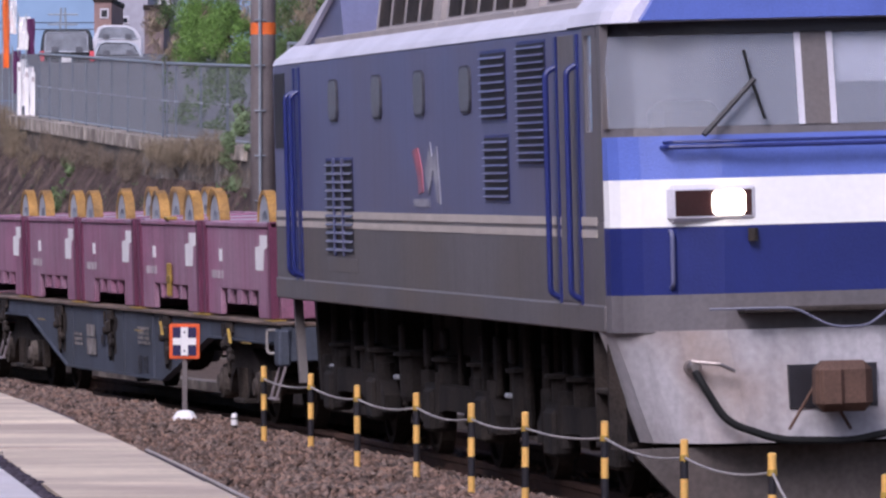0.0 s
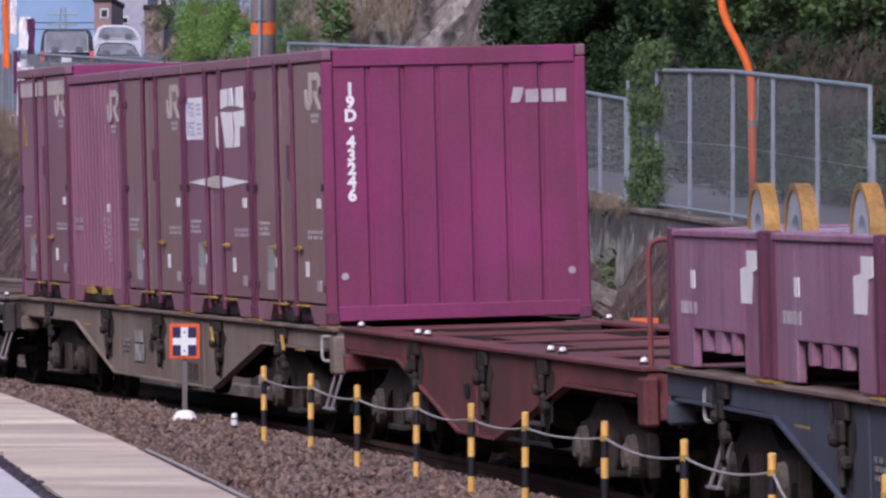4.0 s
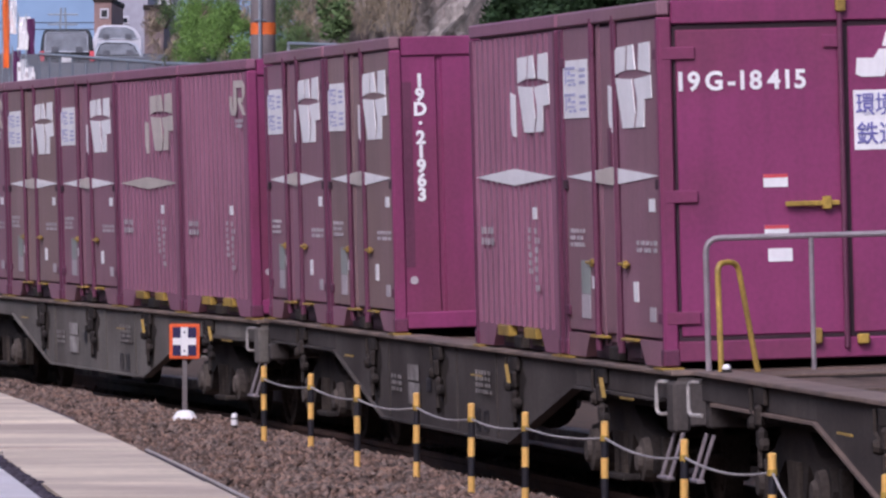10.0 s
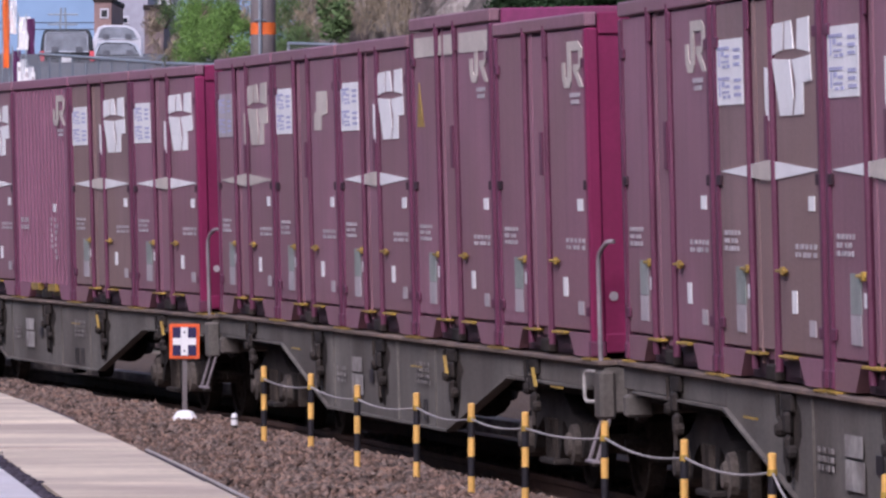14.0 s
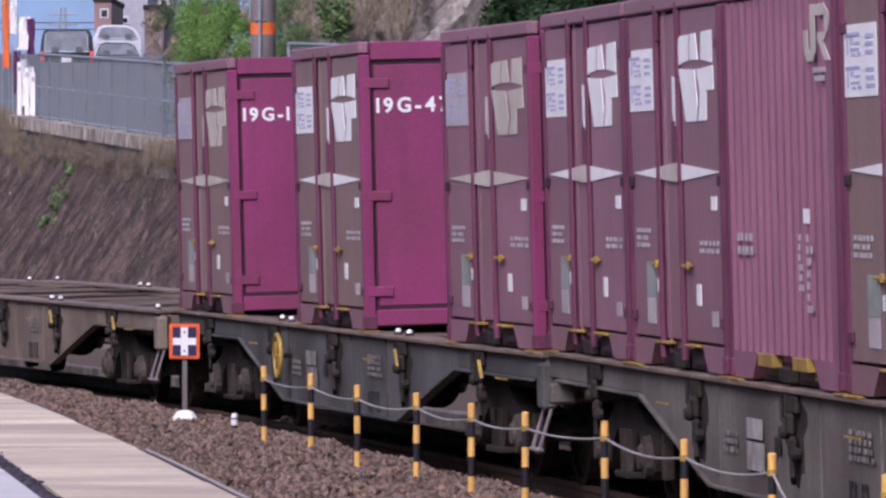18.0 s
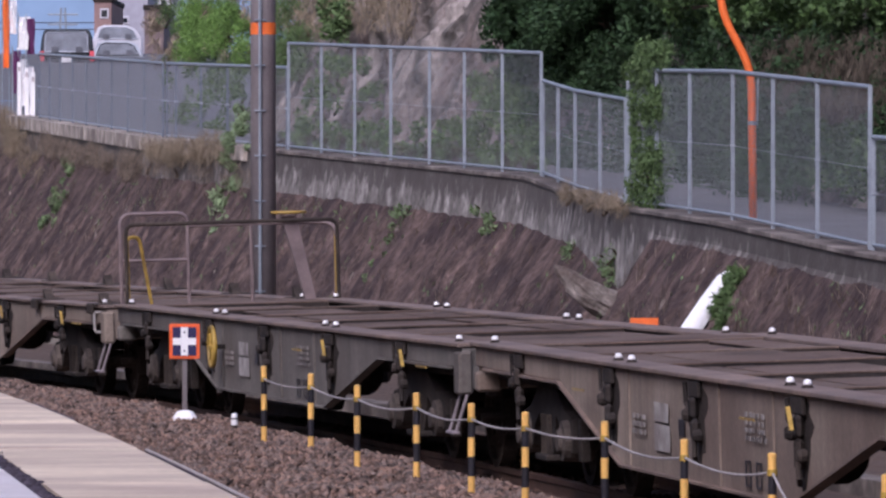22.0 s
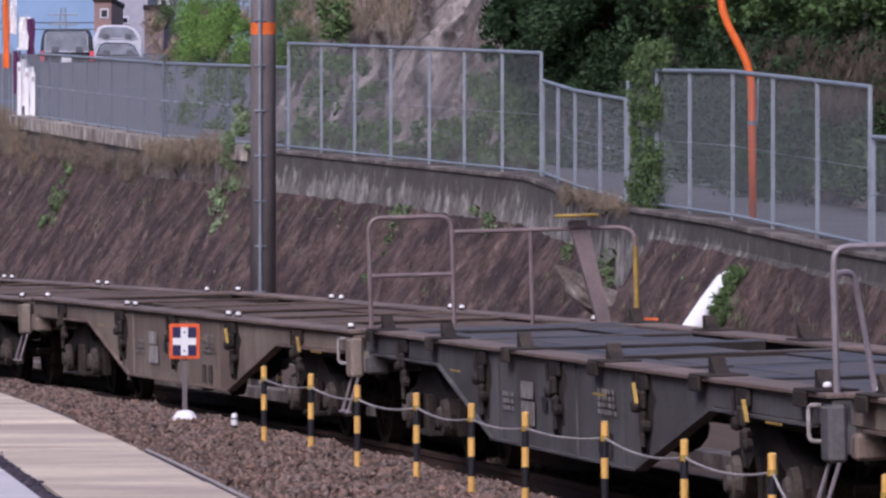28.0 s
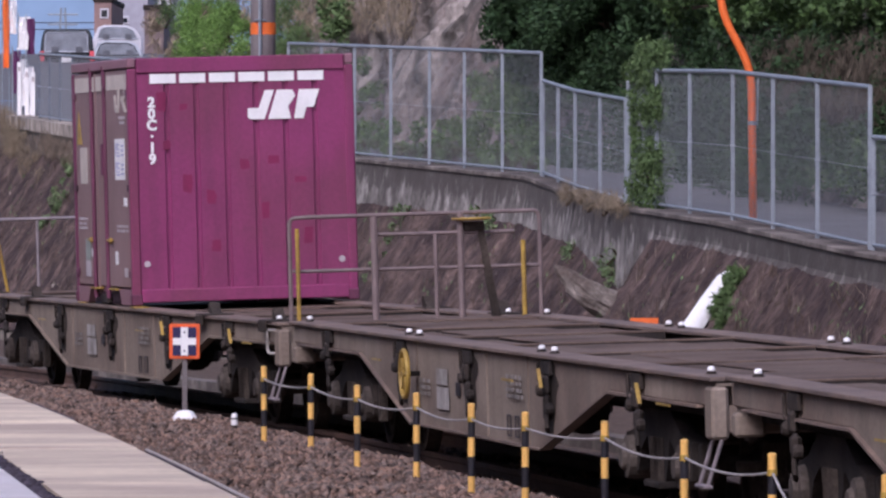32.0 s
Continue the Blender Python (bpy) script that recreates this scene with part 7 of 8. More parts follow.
    for x in cones:
        for s in (-1, 1):
            if not busy(x) and (lugs == "balls" or abs(x) > 5):
                part("cone_socket", shared("conesock", lambda: Geo().lathe([(0.040, 1.0), (0.040, 1.008), (0.030, 1.012), (0.030, 1.022)], 12, "z"), UNDER), UNDER, w).location = (x, s * 1.12, 0)
                part("lock_cone", shared("cone", lambda: Geo().lathe([(0.026, 1.022), (0.028, 1.032), (0.023, 1.048), (0.010, 1.054)], 12, "z"), WHITE), WHITE, w, "white lock cone").location = (x, s * 1.12, 0)
    for j, x in enumerate(xs if lugs == "lugs" else ()):
        for s in (-1, 1):
            dx = 0.0 if 0 < j < len(xs) - 1 else (-0.45 if j == 0 else 0.45)
            if not busy(x + dx):
                part("guide_lug", shared("lug%d" % s, lambda: Geo().prism([(-0.09, 1.013), (0.16, 1.013), (0.03, 1.07), (-0.03, 1.125), (-0.08, 1.12)], "y", min(s * 1.05, s * 1.15), max(s * 1.05, s * 1.15)).box(-0.20, 0.42, min(s * 0.98, s * 1.262), max(s * 0.98, s * 1.262), 1.001, 1.0125, 0.003).box(-0.20, 0.16, min(s * 1.247, s * 1.27), max(s * 1.247, s * 1.27), 0.90, 1.0, 0.008), UNDER), UNDER, w, "rusty steel guide lug clamped over the flange").location = (x + dx, 0, 0)
    for i in loaded:
        for dx in (-1.72, 1.72):
            part("corner_stripe", shared("ystripe", lambda: Geo().box(-0.16, 0.16, -1.25, -1.10, 1.002, 1.014), YELLOW), YELLOW, w, "yellow painted corner stripe").location = ((2 - i) * PITCH + dx, 0, 0)
    if length > 18:
        for x in (3.75, 7.6):
            part("lock_lever", shared("lever", lambda: Geo().prism([(0.05, 0.76), (0.08, 0.76), (-0.03, 0.90), (-0.06, 0.90)], "y", -1.31, -1.285), YELLOW), YELLOW, w, "yellow lock lever").location = (x, 0, 0)
        for x in (-4.1, 2.45, 8.6):
            part("pull_bar", shared("pullbar", lambda: Geo().box(-0.32, 0.16, -1.305, -1.295, 0.772, 0.786), YELLOW), YELLOW, w, "thin yellow pull bar").location = (x, 0, 0)
        plate = DATA_WHITE if paint in (WAGON_BEIGE, WAGON_GREY) else FAINT
        for x0, x1, z0, z1 in ((-1.50, -0.95, 0.64, 0.77), (-1.50, -0.90, 0.44, 0.62)):
            part("data_plate", shared("dp%.2f%s" % (z0, plate.name), lambda: Geo().box(x0, x1, -1.2165, -1.214, z0, z1), plate), plate, w, "painted data block")
        part("data_print", shared("dprint", lambda: rows_of_marks(-1.214, 1.85, 0.62, 0.72, 0.20, 4, 12), FAINT), FAINT, w, "faint stencilled data")
        part("data_print", shared("dprint2", lambda: rows_of_marks(-1.214, -2.35, 0.52, 0.5, 0.16, 3, 13), FAINT), FAINT, w, "faint stencilled data")
    if length > 18:
        for xx in (1.82, 2.18):
            part("stencil_box", shared("sten%.2f" % xx, lambda: Geo().box(xx, xx + 0.03, -1.2155, -1.2115, 0.33, 0.50).box(xx + 0.15, xx + 0.18, -1.2155, -1.2115, 0.33, 0.50).box(xx + 0.03, xx + 0.15, -1.2155, -1.2115, 0.33, 0.345).box(xx + 0.03, xx + 0.15, -1.2155, -1.2115, 0.485, 0.50), BLACK), BLACK, w)
    part("valve_hatch", shared("hatch", lambda: Geo().box(-0.56, -0.34, -1.216, -1.212, 0.57, 0.68, 0.002), BLACK), BLACK, w)
    # brake gear under the middle
    part("air_tank", shared("tank", lambda: Geo().lathe([(0.05, -0.7), (0.19, -0.62), (0.19, 0.62), (0.05, 0.7)], 14, "x", (1.0, -0.55, 0.5)), GRIME), GRIME, w)
    part("brake_cylinder", shared("cyl", lambda: Geo().lathe([(0.15, -0.3), (0.15, 0.3), (0.06, 0.35)], 14, "x", (-1.2, -0.5, 0.48)), GRIME), GRIME, w)
    if wheel:
        def ring():
            g = Geo()
            n, m = 22, 6
            vs = []
            for i in range(n):
                a = 2 * math.pi * i / n
                for q in range(m):
                    b = 2 * math.pi * q / m
                    rr = 0.195 + 0.022 * math.cos(b)
                    vs.append((rr * math.cos(a), 0.022 * math.sin(b), rr * math.sin(a)))
            g.add(vs, [(i * m + q, ((i + 1) % n) * m + q, ((i + 1) % n) * m + (q + 1) % m, i * m + (q + 1) % m) for i in range(n) for q in range(m)])
            for q in range(4):
                a = q * math.pi / 4
                g.tube([(-0.19 * math.cos(a), 0, -0.19 * math.sin(a)), (0.19 * math.cos(a), 0, 0.19 * math.sin(a))], 0.011, 6)
            g.lathe([(0.035, -0.02), (0.035, 0.04)], 10, "y")
            return g
        part("wheel_shaft", shared("hshaft", lambda: Geo().lathe([(0.022, 0.0), (0.022, 0.14)], 8, "y"), GRIME), GRIME, w).location = (-2.45, -1.33, 0.70)
        part("hand_wheel", shared("hwheel", ring, YELLOW), YELLOW, w, "yellow hand brake wheel").location = (-2.45, -1.33, 0.70)
    for x in (-half, half):
        bogie(w, x)
    for end, style in rails:
        railing(w, end, style, h - 0.06)
    return w, half


def louvre(parent, x0, x1, z0, z1, y, n, slat=LOCO_BLUE):
    b = part("louvre", Geo().box(x0 - 0.03, x1 + 0.03, y + 0.002, y + 0.03, z0 - 0.03, z1 + 0.03, 0.006), LOCO_DEEP, parent, "dark louvred grille")
    b2 = Geo()
    for i in range(n):
        z = z0 + (z1 - z0) * (i + 0.5) / n
        dz = (z1 - z0) / n
        b2 = Geo().prism([(y - 0.030, z - dz * 0.16), (y - 0.024, z - dz * 0.22), (y - 0.003, z + dz * 0.06), (y - 0.008, z + dz * 0.12)], "x", x0, x1)
        part("slat", b2, slat, b)
    # black sheet that draws the shade between the slats
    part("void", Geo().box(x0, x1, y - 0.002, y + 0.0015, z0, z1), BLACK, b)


def locomotive():
    lo = thing("electric_locomotive", "blue and grey electric locomotive with white band and lit headlamp", "locomotive")
    W, x0, x1, zb, zt = 1.45, -7.9, 8.55, 1.26, 3.38
    split = 2.02

    def shell(za, zc, xa, xc):
        g = Geo()
        return g.box(xa, xc, -W, W, za, zc, 0.02)
    part("lower_side", Geo().box(x0, x1 - 0.305, -W, -W + 0.08, zb, split, 0.012).box(x0, x1 - 0.305, W - 0.08, W, zb, split, 0.012), LOCO_GREY, lo, "grey lower body side")
    part("upper_side", Geo().box(x0, x1 - 0.99, -W + 0.004, -W + 0.08, split, zt, 0.012).box(x0, x1 - 0.99, W - 0.08, W - 0.004, split, zt, 0.012), LOCO_BLUE, lo, "slate blue upper body side")
    part("rear_wall", Geo().box(x0 + 0.01, x0 + 0.09, -W + 0.085, W - 0.085, zb, zt - 0.01), LOCO_BLUE, lo)
    part("rear_window", Geo().box(x0 + 0.0, x0 + 0.012, -1.25, -0.1, 2.55, 3.25).box(x0, x0 + 0.012, 0.1, 1.25, 2.55, 3.25), GLASS, lo)
    part("rear_side_window", Geo().box(x0 + 0.10, x0 + 0.75, -W - 0.004, -W + 0.003, 2.62, 3.30), BLACK, lo, "dark cab side window")
    part("inner_floor", Geo().box(x0 + 0.1, x1 - 0.4, -W + 0.09, W - 0.09, zb, zb + 0.1), GRIME, lo)
    part("machine_room", Geo().box(x0 + 0.12, 6.4, -W + 0.10, W - 0.10, zb + 0.1, zt), GRIME, lo)
    for z0, z1 in ((1.985, 2.045), (1.90, 1.955)):
        part("cream_stripe", Geo().box(x0 + 0.05, x1 - 0.55, -W - 0.005, -W, z0, z1), LOCO_CREAM, lo, "cream waist stripe")
    part("sole_bar", Geo().box(x0 - 0.02, x1 - 0.31, -W - 0.012, W + 0.012, zb - 0.02, zb + 0.17, 0.012), LOCO_GREY, lo)
    # roof
    g = Geo().prism([(-W, zt), (-W + 0.03, zt + 0.05), (-1.26, zt + 0.17), (1.26, zt + 0.17), (W - 0.03, zt + 0.05), (W, zt)], "x", x0 - 0.02, 7.0)
    part("roof", g, LOCO_ROOF, lo, "pale sloped roof edge")
    for xa, xb in ((-6.4, 0.3), (0.34, 3.9), (3.94, 6.98)):
        part("roof_rail", Geo().box(xa, xb, -1.27, -1.20, zt + 0.155, zt + 0.215, 0.008), BEIGE, lo, "beige gutter rail")
    part("rear_hood", Geo().prism([(x0 - 0.02, zt + 0.172), (x0 + 0.5, zt + 0.20), (x0 + 2.6, zt + 0.62), (x0 + 2.8, zt + 0.172)], "y", -1.2, 1.2), LOCO_BLUE, lo, "dark sloped hood over the rear cab")
    part("hood_edge", Geo().prism([(x0 - 0.02, zt + 0.172), (x0 + 0.5, zt + 0.23), (x0 + 2.6, zt + 0.66), (x0 + 2.75, zt + 0.66), (x0 + 0.7, zt + 0.172)], "y", -1.25, -1.205), LOCO_ROOF, lo)
    for xa, xb in ((-4.6, -1.2), (-0.9, 3.4), (3.7, 6.6)):
        rb = part("roof_cover", Geo().prism([(-1.0, zt + 0.172), (-0.92, zt + 0.75), (0.92, zt + 0.75), (1.0, zt + 0.172)], "x", xa, xb), BEIGE, lo, "beige roof equipment cover")
        nn = int((xb - xa) / 0.75)
        for i in range(nn):
            part("vent", Geo().add([(xa + 0.15 + 0.75 * i, -0.993, zt + 0.27), (xa + 0.75 + 0.75 * i, -0.993, zt + 0.27), (xa + 0.75 + 0.75 * i, -0.937, zt + 0.68), (xa + 0.15 + 0.75 * i, -0.937, zt + 0.68)], [(0, 1, 2, 3)]), GRIME, rb)
    # side windows and grilles
    for x in (-4.18, -1.75, 0.45, 2.66):
        def pill(w, h):
            return [(x + a * (w - q), 3.015 + b * (h - r)) for a, b, q, r in ((-1, -1, 0, 0.09), (-1, -1, 0.03, 0.025), (-1, -1, 0.1, 0), (1, -1, 0.1, 0), (1, -1, 0.03, 0.025), (1, -1, 0, 0.09), (1, 1, 0, 0.09), (1, 1, 0.03, 0.025), (1, 1, 0.1, 0), (-1, 1, 0.1, 0), (-1, 1, 0.03, 0.025), (-1, 1, 0, 0.09))]
        wd = part("side_window", Geo().prism(pill(0.26, 0.185), "y", -W - 0.010, -W + 0.003), SHADE_BLUE, lo, "rubber-framed side window")
        part("pane", Geo().prism(pill(0.225, 0.168), "y", -W - 0.016, -W - 0.0105), DULL_PANE, wd)
    louvre(lo, -4.7, -3.2, 1.68, 2.49, -W, 11, RAIL_SLATE)
    for x in (-4.2, -3.7):
        part("louvre_bar", Geo().box(x - 0.03, x + 0.03, -W - 0.026, -W - 0.004, 1.66, 2.51, 0.004), LOCO_BLUE, lo)
    louvre(lo, 3.37, 4.45, 2.77, 3.27, -W, 8)
    louvre(lo, 3.46, 4.5, 2.16, 2.63, -W, 8)
    louvre(lo, 4.95, 6.1, 2.43, 3.31, -W, 16)
    part("access_panel", Geo().box(-4.75, -3.0, -W - 0.004, -W + 0.001, 1.52, 1.64, 0.002), LOCO_GREY, lo)
    # worn advert on the side: a red and a white blotch with a bar
    part("red_mark", Geo().prism([(0.0, 2.55), (0.32, 2.58), (0.5, 2.40), (0.55, 2.22), (0.3, 2.20), (0.25, 2.36)], "y", -W - 0.004, -W + 0.003), FADED_RED, lo, "worn red mark")
    part("white_mark", Geo().prism([(0.65, 2.38), (0.92, 2.62), (1.0, 2.50), (1.25, 2.58), (1.38, 2.12), (1.22, 2.14), (1.05, 2.40), (0.82, 2.20)], "y", -W - 0.004, -W + 0.003), FADED_WHITE, lo, "worn pale mark")
    part("pale_bar", Geo().box(0.05, 0.85, -W - 0.004, -W + 0.003, 2.10, 2.16), FADED_WHITE, lo)
    # doors with blue hand rails
    for x in (-6.35, 6.75):
        part("side_door", Geo().box(x - 0.10, x + (0.12 if x < 0 else 0.62), -W - 0.006, -W + 0.002, 1.44, 3.34, 0.004), LOCO_DEEP if x < 0 else LOCO_GREY, lo, "recessed side door")
        for dx in (-0.22, 0.10) if x < 0 else (-0.20, 0.62):
            hr = part("hand_rail", Geo().tube(bent([(x + dx, -W - 0.01, 3.12), (x + dx, -W - 0.08, 3.08), (x + dx, -W - 0.08, 1.50), (x + dx, -W - 0.01, 1.46)], 0.05), 0.022, 8), LOCO_DEEP, lo, "deep blue hand rail")
            part("door_edge", Geo().box(x + dx - 0.05, x + dx + 0.05, -W - 0.012, -W + 0.002, 1.42, 3.34, 0.003), LOCO_DEEP, lo)
    # cab
    F = 8.62
    corner = [(0.7, F + 0.10), (1.02, F + 0.04), (1.24, x1 + 0.0), (1.37, x1 - 0.10), (1.43, x1 - 0.20), (W, x1 - 0.30)]
    nose = [(-y, x) for y, x in corner[::-1]] + corner

    def front_at(y):
        """How far ahead the rounded front reaches, y metres from the middle."""
        for (a, p), (b, q) in zip(corner, corner[1:]):
            if a <= abs(y) <= b:
                return p + (q - p) * (abs(y) - a) / (b - a)
        return F + 0.10 if abs(y) < 0.7 else x1 - 0.30

    def band(za, zc, material, name, grow=0.0, rake0=0.0, rake1=0.0):
        g = Geo()
        vs = [(x + grow - rake0 * (abs(y) < W - 0.01), y, za) for y, x in nose] + [(x + grow - rake1 * (abs(y) < W - 0.01), y, zc) for y, x in nose]
        n = len(nose)
        fs = [(i, (i + 1) % n, n + (i + 1) % n, n + i) for i in range(n)] + [tuple(range(n)), tuple(range(n, 2 * n))]
        return part(name, g.add(vs, fs), material, lo)
    band(1.24, 1.50, LOCO_GREY, "nose_sill", 0.003)
    band(1.50, 1.97, LOCO_DEEP, "nose_lower")
    band(1.97, 2.30, NOSE_WHITE, "nose_band", 0.004)
    band(2.30, 2.60, LOCO_BRIGHT, "nose_upper", 0, 0.0, 0.05)
    # windscreen frame, glass and cab inside
    zs0, zs1, rk = 2.60, 3.36, 0.14
    def screen(y0, y1, name, material, dx=0.0, zz=(2.66, 3.30)):
        g = Geo()
        fx = lambda y, z: front_at(y) - 0.05 - rk * (z - zs0) / (zs1 - zs0)
        m = 16
        vs = []
        for i in range(m + 1):
            y = y0 + (y1 - y0) * i / m
            for z in zz:
                vs.append((fx(y, z) + dx, y, z))
                vs.append((fx(y, z) + dx - 0.012, y, z))
        fs = []
        for i in range(m):
            a, b = i * 4, (i + 1) * 4
            fs += [(a, b, b + 2, a + 2), (a + 1, a + 3, b + 3, b + 1), (a, a + 1, b + 1, b), (a + 2, b + 2, b + 3, a + 3)]
        fs += [(0, 2, 3, 1), (m * 4, m * 4 + 1, m * 4 + 3, m * 4 + 2)]
        return part(name, g.add(vs, fs), material, lo)
    for a, b in ((-1.415, -0.137), (0.137, 1.415)):
        gl = screen(a, b, "windscreen", CAB_GLASS, 0.012)
        gl.visible_shadow = False
    screen(-1.45, 1.45, "screen_sill", LOCO_GREY, 0.0, (2.60, 2.66))
    screen(-1.45, 1.45, "screen_header", BLACK, 0.03, (3.30, 3.40))
    screen(-0.09, 0.09, "screen_pillar", LOCO_GREY, 0.01)
    for a, b in ((-0.135, -0.092), (0.092, 0.135)):
        screen(a, b, "pillar_edge", LOCO_ROOF, 0.016)
    for a, b in ((-1.45, -1.415), (1.415, 1.45)):
        screen(a, b, "corner_pillar", LOCO_GREY, 0.0)
    for s in (-1, 1):
        sw = part("cab_side_window", Geo().box(7.64, 7.90, min(s * (W - 0.02), s * (W - 0.03)), max(s * (W - 0.02), s * (W - 0.03)), 2.64, 3.32), CAB_GLASS, lo)
        sw.visible_shadow = False
    for s in (-1, 1):
        ya, yb = sorted((s * (W - 0.002), s * (W - 0.06)))
        part("cab_side_panel", Geo().box(7.56, 7.64, ya, yb, split, zt).box(7.90, x1 - 0.31, ya, yb, split, zt).box(7.64, 7.90, ya, yb, split, 2.64).box(7.64, 7.90, ya, yb, 3.32, zt), LOCO_GREY, lo)
    # wall and ceiling coloured pale to stand in for sky reflected in the windscreen
    part("cab_back_wall", Geo().box(7.0, 7.06, -W + 0.1, W - 0.1, 1.4, zt), FACADE_PALE, lo, "pale cab rear wall")
    part("cab_ceiling", Geo().box(7.08, F - 0.25, -1.15, 1.15, 3.31, 3.36), FACADE_PALE, lo)
    part("control_desk", Geo().prism([(7.75, 1.6), (7.75, 2.52), (8.25, 2.62), (8.36, 2.58), (8.36, 1.6)], "y", -1.2, 1.2), LOCO_GREY, lo)
    part("driver_seat", Geo().box(7.25, 7.6, -0.95, -0.45, 2.0, 2.85, 0.08), GRIME, lo)
    part("sun_blind", Geo().box(F - 0.10, F - 0.085, 0.15, 0.6, 2.95, 3.26), WHITE, lo, "white paper behind the windscreen")
    ring = [(-W - 0.01, zt + 0.01), (-W + 0.03, zt + 0.10), (-1.2, zt + 0.34), (1.2, zt + 0.34), (W - 0.03, zt + 0.10), (W + 0.01, zt + 0.01)]
    vs = [(x, y * f, z) for x, f in ((7.0, 1.0), (8.22, 1.0), (8.42, 0.965), (F - 0.04, 0.89)) for y, z in ring]
    part("cab_roof", Geo().add(vs, [(6 * i + j, 6 * i + (j + 1) % 6, 6 * i + 6 + (j + 1) % 6, 6 * i + 6 + j) for i in range(3) for j in range(6)] + [tuple(range(6)), tuple(range(18, 24))]), LOCO_ROOF, lo)
    part("roof_visor", Geo().prism([(-1.24, zt + 0.02), (-1.06, zt + 0.30), (1.06, zt + 0.30), (1.24, zt + 0.02)], "x", F - 0.035, F + 0.08), LOCO_BRIGHT, lo, "bright blue roof front")
    # wipers, handles, lamps
    for s in (-1, 1):
        y = s * 0.7 + 0.05
        wp = part("wiper", Geo().tube([(F + 0.14, y - 0.18, 2.60), (F + 0.07, y + 0.20, 2.98)], 0.02, 6), BLACK, lo)
        part("blade", Geo().tube([(F + 0.02, y + 0.14, 3.18), (F + 0.05, y + 0.18, 2.98), (F + 0.11, y + 0.26, 2.70)], 0.012, 6), RUBBER, wp)
        hl = part("headlamp", Geo().box(F - 0.02, F + 0.12, min(s * 1.08, s * 0.46), max(s * 1.08, s * 0.46), 2.00, 2.26, 0.03), LOCO_ROOF, lo, "pale rounded headlamp housing")
        part("lamp_void", Geo().box(F + 0.115, F + 0.124, min(s * 1.04, s * 0.50), max(s * 1.04, s * 0.50), 2.04, 2.22, 0.002), LAMP_RECESS, hl)
        part("lit_lens", Geo().box(F + 0.125, F + 0.15, s * 0.665 - 0.115, s * 0.665 + 0.115, 2.045, 2.215, 0.024), LAMP_ON, hl, "lit headlamp lens")
        part("nose_handle", Geo().tube(bent([(F - 0.04, s * 1.06, 1.95), (F + 0.08, s * 1.06, 1.93), (F + 0.08, s * 1.06, 1.56), (F - 0.04, s * 1.06, 1.54)], 0.04), 0.016, 8), LOCO_BLUE, lo)
    part("nose_rail", Geo().tube(bent([(F - 0.10, -1.10, 2.52), (F + 0.10, -1.08, 2.52), (F + 0.19, -0.6, 2.52), (F + 0.19, 0.6, 2.52), (F + 0.10, 1.08, 2.52), (F - 0.10, 1.10, 2.52)], 0.05), 0.016, 8).tube(bent([(F - 0.06, -1.08, 2.555), (F + 0.09, -1.06, 2.555), (F + 0.18, -0.6, 2.555), (F + 0.18, 0.6, 2.555), (F + 0.09, 1.06, 2.555)], 0.05), 0.012, 8), LOCO_DEEP, lo)
    part("lamp_socket", Geo().lathe([(0.035, 1.86), (0.035, 1.95)], 10, "z", (F + 0.13, -0.50, 0)), GRIME, lo)
    # skirt
    sk = [(-1.42, 8.02), (-1.37, 8.30), (-1.22, 8.52), (-1.0, 8.70), (-0.7, 8.83), (0.7, 8.83), (1.0, 8.70), (1.22, 8.52), (1.37, 8.30), (1.42, 8.02)]
    g = Geo()
    top = [(x, y * 1.03, 1.25) for y, x in sk]
    bot = [(x + 0.12, y * 0.855, 0.47) for y, x in sk]
    n = len(sk)
    g.add(top + bot, [(i, i + 1, n + i + 1, n + i) for i in range(n - 1)] + [tuple(range(n)), tuple(range(n, 2 * n))] + [(0, n, 2 * n - 1, n - 1)])
    part("snow_skirt", g, LOCO_SKIRT, lo, "pale grey front skirt with rust stains", smooth=False)
    # black box that stands for the shade in the coupler opening
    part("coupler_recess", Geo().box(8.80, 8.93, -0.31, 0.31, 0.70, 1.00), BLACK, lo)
    part("coupler", Geo().box(8.90, 9.15, -0.13, 0.13, 0.72, 0.98, 0.03).box(9.10, 9.32, -0.20, 0.20, 0.68, 1.03, 0.06).box(9.30, 9.36, -0.18, -0.02, 0.72, 0.99, 0.02), RUSTY, lo, "rusty knuckle coupler")
    part("air_hose", Geo().tube(bent([(8.80, -0.96, 1.00), (8.98, -0.95, 0.92), (9.04, -0.78, 0.62), (9.06, -0.42, 0.49), (9.06, 0.10, 0.47), (9.02, 0.55, 0.56)], 0.12), 0.028, 8), RUBBER, lo)
    part("hose_cock", Geo().lathe([(0.05, 8.72), (0.055, 8.86), (0.03, 8.90)], 12, "x", (0, -0.96, 1.00)), STEEL, lo)
    part("uncoupling_rod", Geo().tube(bent([(8.95, -0.86, 1.40), (9.12, -0.3, 1.40), (9.18, -0.05, 1.26), (9.18, 0.2, 1.26), (9.12, 0.4, 1.40)], 0.08), 0.010, 6), RAIL_SLATE, lo)
    part("chain", Geo().tube(bent([(9.0, 0.10, 0.55), (9.05, -0.12, 0.92), (9.03, -0.34, 0.56)], 0.05), 0.012, 6), RUSTY, lo, "rusty slack chain")
    part("cock_lever", Geo().tube([(8.88, -0.98, 1.04), (8.98, -0.80, 1.02), (8.98, -0.70, 0.97)], 0.014, 6), STEEL, lo)
